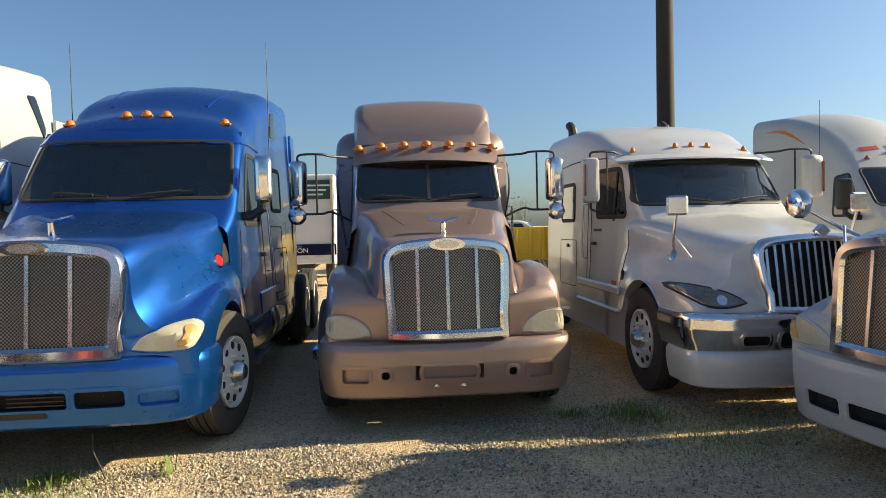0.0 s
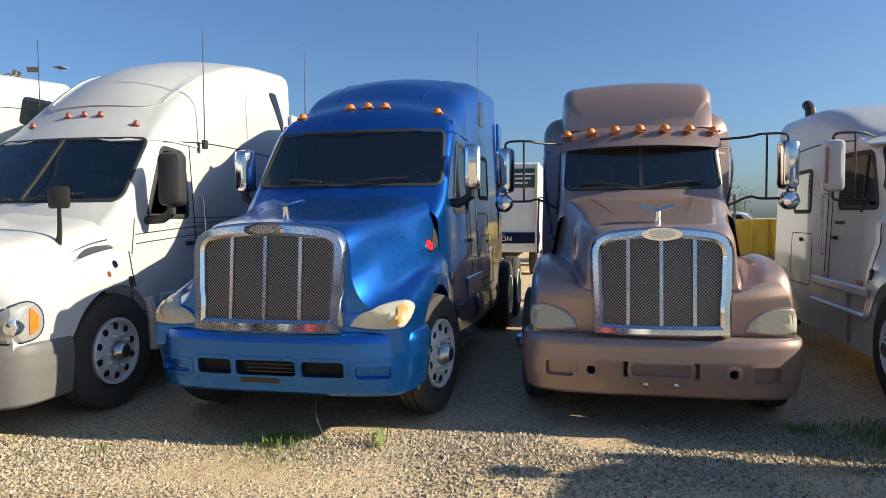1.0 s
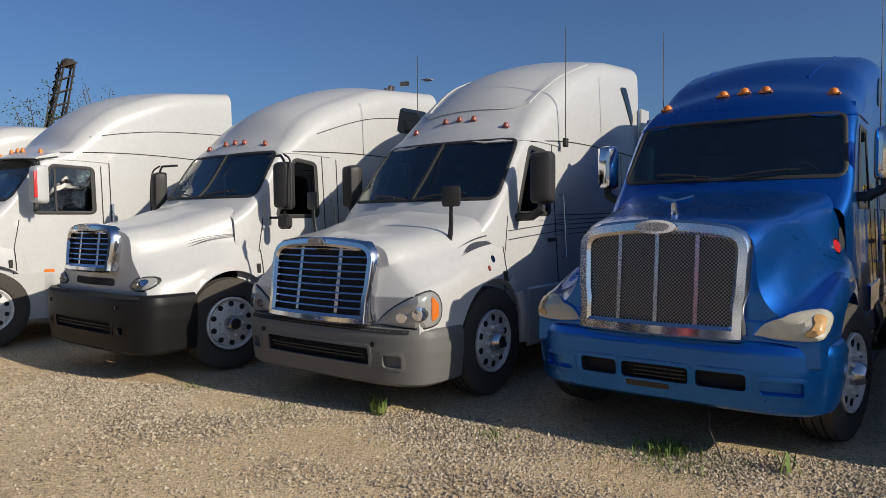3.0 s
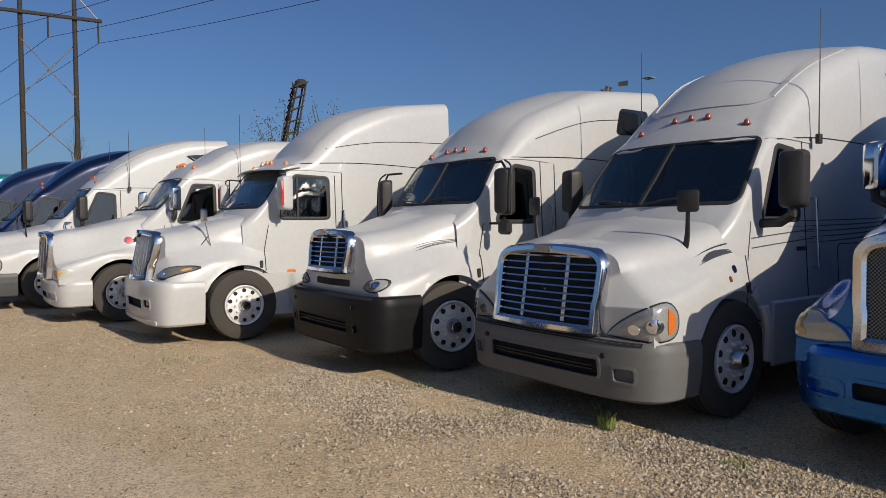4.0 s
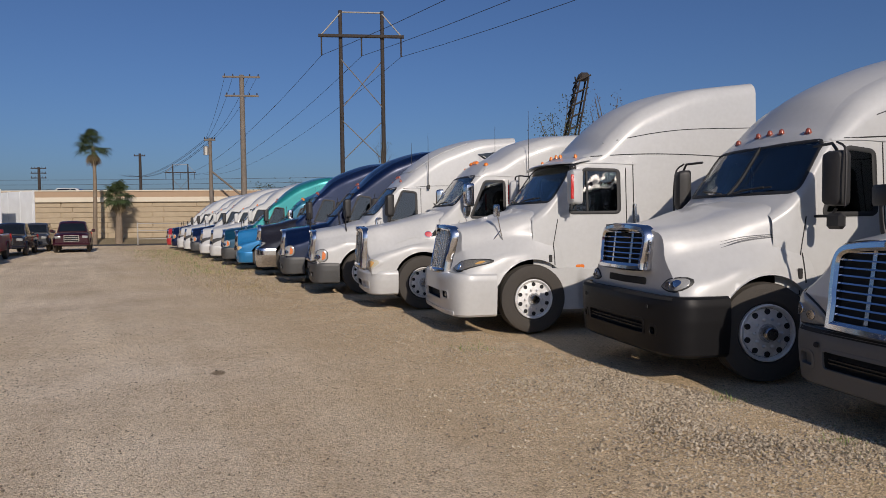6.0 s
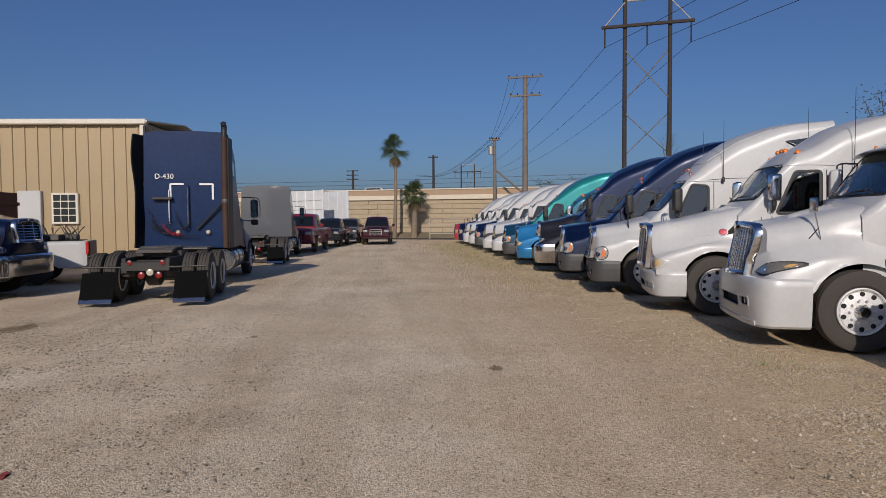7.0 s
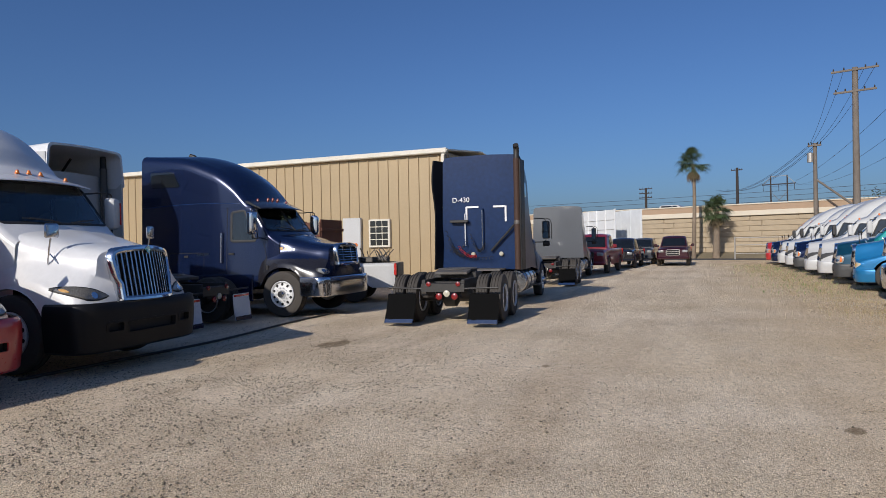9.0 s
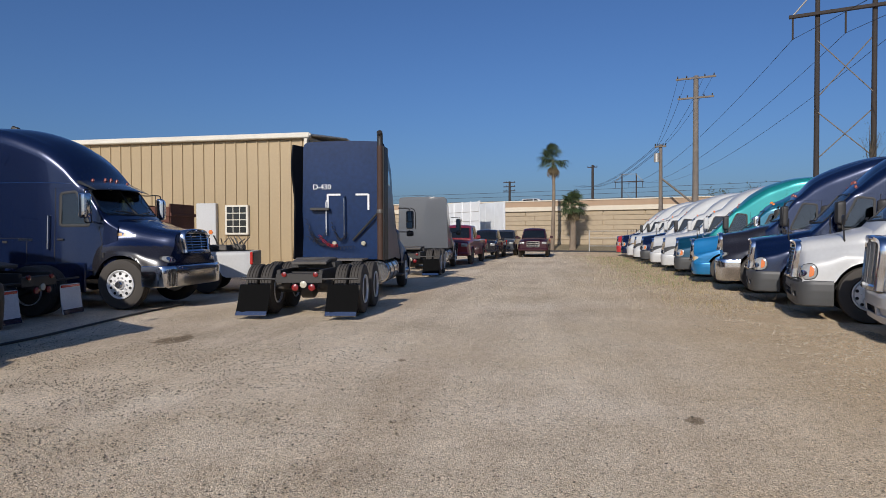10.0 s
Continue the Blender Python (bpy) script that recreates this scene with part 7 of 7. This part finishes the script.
# ---- stripes and fittings of the white trucks ----
for key in ("a", "e"):
    root, bv, hv, bb = R[key]
    for side in ("right", "left"):
        if key == "a":
            for y0, z0, y1, z1, wd in ((.98, 1.42, 1.92, 1.56, .014), (.92, 1.35, 1.92, 1.47, .016), (1.02, 1.375, 1.66, 1.475, .045), (1.10, 1.385, 1.80, 1.47, .02)):
                part("stripe", stripe(hv, side, [(y0, z0), ((y0 + y1) / 2, (z0 + z1) / 2 + .012), (y1, z1)], wd, .003, True), DECAL, root)
            part("stripe", stripe(bv, side, [(1.98, 1.565), (2.5, 1.60), (3.1, 1.64)], .010, .003), DECAL, root)
            part("stripe", stripe(bv, side, [(1.98, 1.475), (2.5, 1.51), (3.1, 1.55)], .010, .003), DECAL, root)
            for k in range(5):
                part("stripe", stripe(bv, side, [(2.9 - .1 * k, 1.50 + .055 * k), (3.8, 1.54 + .05 * k), (4.9, 1.66 + .03 * k)], .014, .003, True), DECAL, root)
        part("cab_port", patch(hv, side, [(1.62 + .035 * math.cos(t), 1.30 + .035 * math.sin(t)) for t in np.linspace(0, 6.283, 15)[:-1]], .01, .015), NAVY if key == "a" else VOID, root)
        part("side_marker", patch(hv, side, [(1.45 + .025 * math.cos(t), 1.22 + .025 * math.sin(t)) for t in np.linspace(0, 6.283, 13)[:-1]], .012, .015), REDMARK, root)
        part("roof_vent", patch(bv, side, round_poly([(4.05, 3.36), (4.78, 3.46), (4.62, 3.02), (4.42, 3.08)], .05) if key == "e" else round_poly([(4.38, 3.42), (4.58, 3.44), (4.80, 3.05), (4.74, 2.92), (4.55, 3.2)], .05), .012, .02), DGLASS, root)
        part("roof_seam", stripe(bv, side, [(2.55, 2.52), (3.4, 2.58), (4.9, 2.52)], .012, .003), VOID, root)
        part("roof_seam", stripe(bv, side, [(4.35, .75), (4.35, 2.5)], .010, .003), VOID, root)
    for s in (-1, 1):
        part("rear_extender", Geo().box((1.12 * s, 5.10, 2.15), (.04, .30, 2.1), ch=.01), WHITE, root)
        part("wing_flare", Geo().tube(catmull([(1.15 * s, 1.58, .95), (1.17 * s, 1.62, .75), (1.14 * s, 1.66, .45)], 5), .05, 8), WHITE, root)
    part("roof_crease", stripe(bv, "top", [(-.72, 2.9), (-.5, 2.78), (0, 2.74), (.5, 2.78), (.72, 2.9)], .05, .012), WHITE, root)
    for s in (-1, 1):
        part("roof_crease", stripe(bv, "top", [(.72 * s, 2.9), (.78 * s, 3.3), (.84 * s, 3.9)], .05, .012), WHITE, root)

bb_top = {"a": .77, "e": .77, "b": .92}
for key in ("a", "e", "b"):
    root, bv, hv, bb = R[key]
    top = bb_top[key]
    # near-black strip on the bumper's face, painted for the shade of a gap
    part("gap_shade_strip", stripe(bb, "front", [(-1.02, top - .025), (-.6, top - .02), (0, top - .02), (.6, top - .02), (1.02, top - .025)], .03, .006), VOID, root, "dark strip painted on as the shaded gap over the bumper")
    for s in (-1, 1):
        # near-black discs before the face, dark paint for the shade of tow holes
        part("tow_hole", Geo().lathe([(-.012, .024), (-.022, .024), (-.024, .003)], drop(bb, "front", .72 * s, top - .13, 0.0), "y", 12), VOID, root)
    mid = (.51, .54) if key != "b" else (.55, .585)
    for z in mid:
        part("intake_bar", stripe(bb, "front", [(-.60, z), (0, z), (.60, z)], .010, -.03), FRAME, root)
for key in ("c",):
    root, bv, hv, bb = R[key]
    part("lower_valance", stripe(bb, "front", [(-.95, .335), (-.5, .33), (0, .33), (.5, .33), (.95, .335)], .05, .020), WHITE, root)
    for s in (-1, 1):
        part("fog_lamp", Geo().lathe([(.03, .045), (-.01, .04), (-.014, .005)], drop(bb, "front", .68 * s, .595, -0.02), "y", 16), CLEARL, root)
root, bv, hv, bb = R["blue"]
for z in (.54, .57, .60):
    part("intake_bar", stripe(bb, "front", [(-.18, z), (0, z), (.20, z)], .010, -.02), FRAME, root)
for s in (-1, 1):
    part("roof_flute", stripe(bv, "top", [(.5 * s, 3.0), (.62 * s, 3.5), (.66 * s, 4.2)], .03, .010), BLUE, root)

root, bv, hv, bb = R["b"]
for side in ("right", "left"):
    for k in range(3):
        part("stripe", stripe(hv, side, [(.75, 1.40 + .03 * k), (1.2, 1.47 + .02 * k), (1.85, 1.52 + .012 * k)], .018 - .004 * k, .003, True), DECAL, root)
    part("roof_seam", stripe(bv, side, [(2.5, 2.56), (3.6, 2.60), (4.95, 2.52)], .014, .003), VOID, root)
    part("cab_seam", stripe(bv, side, [(3.15, .75), (3.15, 2.5)], .012, .003), VOID, root)
    part("roof_line", stripe(bv, side, [(2.9, 2.82), (3.6, 3.1), (4.2, 3.2)], .010, .003), VOID, root)
rnd = random.Random(3)
g = Geo()
for k in range(16):
    c = Vector((rnd.uniform(-1.0, 1.05), 4.98 + rnd.uniform(-.1, .12), 3.80 + rnd.uniform(-.16, .10)))
    u, v = Vector([rnd.uniform(-.12, .12) for _ in range(3)]), Vector([rnd.uniform(-.10, .10) for _ in range(3)])
    g.add([c, c + u, c + u + v, c + v, c + Vector((0, .01, .02))], [(0, 1, 4), (1, 2, 4), (2, 3, 4), (3, 0, 4)])
tagged(part("torn_fairing", g, GREYPL, root, "torn fibreglass edge of the roof"), kind="stuff")
# dark patch on the bonnet's nose; the slot's shade is in its colour
part("lower_slot_shade", patch(hv, "front", rect(-.42, .99, .42, 1.07, .03), .012, .02), VOID, root)

for key in ("c", "silver", "star_left", "red_left"):
    root, bv, hv, bb = R[key]
    low = key == "silver"
    for side in ("right", "left"):
        part("roof_seam", stripe(bv, side, [(2.6, 2.70 - .2 * low), (3.6, 2.74 - .2 * low), (5.0, 2.68 - .2 * low)], .014, .003), VOID, root)
        if not low:
            part("roof_seam", stripe(bv, side, [(2.85, 2.92), (3.8, 3.12), (5.0, 3.18)], .012, .003), VOID, root)
        part("cab_seam", stripe(bv, side, [(3.2, .75), (3.2, 2.6 - .2 * low)], .012, .003), VOID, root)
        part("window_bar", stripe(bv, side, [(2.50, 1.83 - .1 * low), (2.50, 2.47 - .12 * low)], .03, .012), SEAL, root)
        part("name_bar", stripe(bv, side, [(2.80, 1.62), (3.02, 1.62)], .035, .003), DECAL, root)
        part("side_marker", patch(bv, side, rect(2.28, .96, 2.42, 1.02, .03), .010, .015), AMBER, root)
        k = 1 if side == "right" else -1
        part("step_skirt", Geo().prism(round_poly([(1.74, .34), (2.40, .34), (2.40, .98), (1.66, .98)], .04), lambda u, v, w: (k * (1.085 + w), u, v), -.02, .02), PEARL if low else BRIGHTW if key == "star_left" else RED if key == "red_left" else WHITE, root)
    g = Geo().prism([(0, -.06), (.06, 0), (0, .06), (-.06, 0)], lambda u, v, w: (u, -.02 - w + .02, 1.60 + v), -.03, .04)
    part("diamond_badge", g, CHROME, root)
    for s in (-1, 1):
        part("mirror_marker", Geo().box((1.43 * s, 2.07, 2.2), (.02, .07, .36), ch=.006), REDL if key != "silver" else REDMARK, root)
root, bv, hv, bb = R["silver"]
bumper(root, PEARL, 1.12, .28, .60, -.075, .5, .45, 4.2, .05, "lower_valance")
for s in (-1, 1):
    part("exhaust_tip", Geo().tube(catmull([(.75 * s, 4.9, 2.9), (.75 * s, 4.9, 3.15), (.75 * s, 5.05, 3.25)], 4), .07, 10), FRAME, root)
    part("step_fairing", Geo().box((1.14 * s, 2.6, .95), (.05, 1.6, .10), ch=.02).box((1.15 * s, 2.6, .72), (.05, 1.6, .05), ch=.02), PEARL, root)

# ---- navy truck across the lane ----
root, bv, hv, bb = R["navy"]
for side in ("left", "right"):
    for k in range(4):
        part("lettering_bar", stripe(hv, side, [(1.10 + .14 * k, 1.52 + .01 * k), (1.20 + .14 * k, 1.53 + .01 * k)], .06, .004), WTEXT if k == 0 else OLDAMB, root)
    part("roof_seam", stripe(bv, side, [(2.5, 2.62), (3.6, 2.66), (4.95, 2.60)], .018, .004), NAVY2, root)
    part("marker_bar", stripe(bv, side, [(3.35, 1.45), (3.6, 1.45)], .05, .004), CHROME, root)
part("exhaust_tip", Geo().tube(catmull([(.8, 4.95, 3.8), (.8, 4.95, 4.05), (.8, 5.1, 4.12)], 4), .07, 10), FRAME, root)

# ---- red lettering bars on the roof of the white truck at the back ----
root, bv, hv, bb = R["back_white"]
for k in range(3):
    part("lettering_bar", stripe(bv, "front", [(-.60 + .42 * k, 2.90 + .02 * k), (-.30 + .42 * k, 2.93 + .02 * k)], .07, .006), RTEXT, root)
for side in ("left", "right"):
    part("swoosh", stripe(bv, side, [(3.5, 3.1), (4.0, 3.42), (4.6, 3.5)], .06, .005, True), AMBER, root)


# ---- stones, stains and weeds ----
def stone_material(k=1.0):
    m = mat("loose_stone", (0.5, 0.43, 0.34), 0.9, spec=0.2)
    n, l = m.node_tree.nodes, m.node_tree.links
    ge, r = n.new("ShaderNodeNewGeometry"), n.new("ShaderNodeValToRGB")
    e = r.color_ramp.elements
    e[0].position, e[0].color = 0.0, (0.34 * k, 0.28 * k, 0.205 * k, 1)
    e[1].position, e[1].color = 1.0, (0.74 * k, 0.63 * k, 0.475 * k, 1)
    q = e.new(0.5)
    q.color = (0.61 * k, 0.505 * k, 0.365 * k, 1)
    l.new(ge.outputs["Random Per Island"], r.inputs[0])
    l.new(r.outputs[0], n["Principled BSDF"].inputs["Base Color"])
    return m


def ground_z(x, y):
    return 0.035 * noise.noise(Vector((x * 0.35, y * 0.35, 0))) + 0.02 * noise.noise(Vector((x * 1.1, y * 1.1, 3))) - 0.02


def stones(count, seed, region, smin, smax, label, mt=None):
    """Many loose pebbles lying on the ground, as one mesh."""
    rng = np.random.default_rng(seed)
    octa = np.array([(-1, 0, 0), (1, 0, 0), (0, -1, 0), (0, 1, 0), (0, 0, -1), (0, 0, 1)], float)
    faces = np.array([(0, 2, 5), (2, 1, 5), (1, 3, 5), (3, 0, 5), (2, 0, 4), (1, 2, 4), (3, 1, 4), (0, 3, 4)])
    xy = region(rng, count)
    gz = np.array([ground_z(x, y) for x, y in xy])
    sz = smin + (smax - smin) * rng.random(count) ** 3
    dims = np.stack([sz, sz * rng.uniform(0.6, 1.1, count), sz * rng.uniform(0.45, 0.85, count)], 1)
    v = octa[None] * rng.uniform(0.75, 1.3, (count, 6, 3)) * dims[:, None] + rng.normal(0, 0.12, (count, 6, 3)) * sz[:, None, None]
    a = rng.random(count) * 6.28
    c, d = np.cos(a)[:, None], np.sin(a)[:, None]
    vs = np.stack([v[..., 0] * c - v[..., 1] * d + xy[:, :1], v[..., 0] * d + v[..., 1] * c + xy[:, 1:], v[..., 2] + (gz + 0.2 * sz)[:, None]], 2).reshape(-1, 3)
    fs = (faces[None] + 6 * np.arange(count)[:, None, None]).reshape(-1, 3)
    me = bpy.data.meshes.new("loose_stones")
    me.from_pydata(vs.tolist(), [], fs.tolist())
    me.materials.append(mt or STONE)
    solo("gravel", me, None, label, "gravel", kind="stuff")


STONE, BROWNST, MIDST = stone_material(0.74), stone_material(0.30), stone_material(0.66)
RX, RY = Vector((-0.943, -0.334)), Vector((0.334, -0.943))      # along the row, out into the lane


def by_row(rng, n):
    along, out = rng.uniform(-4, 26, n), np.abs(rng.normal(0, 1.0, n)) - 0.4
    return np.array((-0.3, 5.4)) + along[:, None] * np.array(RX) + out[:, None] * np.array(RY)


def by_front(rng, n):
    along, out = rng.uniform(-3.5, 9, n), np.abs(rng.normal(0, 1.0, n)) - 0.3
    return np.array((-0.3, 5.4)) + along[:, None] * np.array(RX) + out[:, None] * np.array(RY)


def in_lane(rng, n):
    along, across = rng.normal(6.0, 6.5, n), rng.normal(2.2, 4.2, n)
    return along[:, None] * np.array(RX) + across[:, None] * np.array(RY)


stones(60000, 1, by_row, 0.005, 0.018, "sandy limestone gravel along the front of the truck row", MIDST)
stones(22000, 8, by_front, 0.004, 0.015, "dark brown pebbles among the pale gravel", BROWNST)
stones(60000, 4, by_front, 0.005, 0.020, "dense pale gravel before the blue and beige trucks")
def lane_far_side(rng, n):
    along, across = rng.normal(6.5, 4.0, n), rng.normal(5.0, 2.3, n)
    return along[:, None] * np.array(RX) + across[:, None] * np.array(RY)


stones(42000, 2, in_lane, 0.003, 0.012, "scattered small brownish stones on the yard lane", BROWNST)
stones(16000, 5, in_lane, 0.003, 0.009, "scattered sandy pebbles on the yard lane", MIDST)
stones(26000, 6, lane_far_side, 0.004, 0.014, "sandy pebbles strewn over the lane's far side", MIDST)
stones(36000, 7, lane_far_side, 0.004, 0.016, "brownish pebbles strewn over the lane's far side", BROWNST)


HOSE_RUN = ((-5.9, -10.9), (-7.79, -11.42), (-9.6, -11.95), (-12.16, -13.0), (-14.1, -13.75))
RAG_AT = (-5.33, -4.41)
HOSE = mat("dusty_black_hose", (0.03, 0.028, 0.026), 0.7, dirt=0.2, var=0.3)
run = [(x, y, ground_z(x, y) + 0.03) for x, y in HOSE_RUN]
solo("hose", Geo().tube(catmull(run, 8), 0.022, 6), HOSE, "dusty black hose lying along the lane", "hose")
RAG = mat("faded_red_rag", (0.26, 0.05, 0.04), 0.9, var=0.3, scale=30)
solo("rag", Geo().rings([[(RAG_AT[0] + 0.05 * a, RAG_AT[1] + 0.035 * b + 0.02 * a * b, ground_z(*RAG_AT) + 0.016 + 0.008 * math.sin(3 * a + 2 * b)) for b in (-1, -.4, .3, 1)] for a in (-1, -.5, .1, .6, 1)], closed=False, caps=False).rings([[(RAG_AT[0] + 0.05 * a, RAG_AT[1] + 0.035 * b + 0.02 * a * b, ground_z(*RAG_AT) + 0.004) for b in (-1, -.4, .3, 1)] for a in (-1, -.5, .1, .6, 1)], closed=False, caps=False), RAG, "small crumpled red rag on the gravel", "rag")
GRASS = mat("weed_green", (0.17, 0.24, 0.055), 0.7, var=0.4, scale=20)
DRYG = mat("dry_grass", (0.34, 0.27, 0.13), 0.85, var=0.3, scale=20)


def blades(g, x, y, n, h, spread, rnd):
    for k in range(n):
        px, py = x + rnd.gauss(0, spread), y + rnd.gauss(0, spread)
        a, hh = rnd.uniform(0, 6.28), h * rnd.uniform(0.4, 1.1)
        z = ground_z(px, py)
        d = Vector((math.cos(a), math.sin(a), 0)) * hh * rnd.uniform(0.2, 0.8)
        w = Vector((-math.sin(a), math.cos(a), 0)) * hh * rnd.uniform(0.03, 0.07)
        p = Vector((px, py, z))
        q, t = p + d * 0.4 + Vector((0, 0, hh * 0.6)), p + d + Vector((0, 0, hh * rnd.uniform(0.7, 1.0)))
        g.add([p - w, p + w, q + w, q - w, t], [(0, 1, 2, 3), (3, 2, 4)])


def tuft(x, y, n, h, spread, seed, mt=GRASS, label="green weed tuft growing in the gravel"):
    g = Geo()
    blades(g, x, y, n, h, spread, random.Random(seed))
    solo("weed_tuft", g, mt, label, "weed", "weeds in the gravel", "stuff", sharp=180)


for k, (x, y, n, h, sp_) in enumerate(((-2.80, 4.66, 240, .10, .09), (-2.62, 4.42, 160, .06, .16), (-3.0, 4.55, 160, .05, .22), (-3.95, 4.10, 40, .08, .07), (-5.05, 3.90, 18, .20, .03), (-5.17, 3.95, 18, .17, .03),
                                       (-5.9, 3.45, 40, .06, .08), (-2.0, 4.75, 14, .20, .04), (1.68, 5.96, 420, .095, .15), (1.10, 6.0, 160, .085, .09), (1.38, 5.9, 140, .06, .2), (.3, 5.62, 160, .05, .2), (-7.2, 3.3, 40, .07, .1), (-10.3, 1.4, 60, .08, .2))):
    tuft(x, y, n, h, sp_, k + 1)


def grass_patch(seed, spots, mt, label):
    rnd, g = random.Random(seed), Geo()
    for x, y, n, s, h in spots:
        blades(g, x, y, n, h, s, rnd)
    solo("sparse_grass", g, mt, label, "grass", kind="stuff", sharp=180)


grass_patch(21, [(1.3, 5.2, 900, .55, .06), (-2.9, 4.4, 700, .5, .05), (-5.6, 3.5, 400, .7, .05), (-8.5, 2.4, 400, .8, .05), (2.3, 4.9, 700, .5, .05)], DRYG, "sparse dry grass between the stones")
grass_patch(25, [(1.4, 5.8, 1300, .45, .035), (.3, 5.6, 500, .3, .03), (-2.75, 4.6, 900, .35, .03), (-4.1, 4.3, 700, .45, .028), (-5.6, 3.7, 500, .5, .028), (2.25, 5.35, 1500, .28, .05), (2.7, 5.75, 700, .3, .04)], GRASS, "low green weeds in the gravel before the trucks")
grass_patch(24, [(3.3, 19.5, 500, .7, .28), (4.6, 22.0, 700, 1.0, .30), (3.0, 24.0, 400, .8, .25)], DRYG, "tall dry grass behind the trucks")
grass_patch(22, [(-20 - 3.1 * k, -2.6 - 1.1 * k, 260, .8, .12) for k in range(10)], DRYG, "dry grass along the far trucks")
grass_patch(23, [(-26 - 3.1 * k, -4.6 - 1.1 * k, 120, .9, .14) for k in range(8)], GRASS, "green weeds along the far trucks")
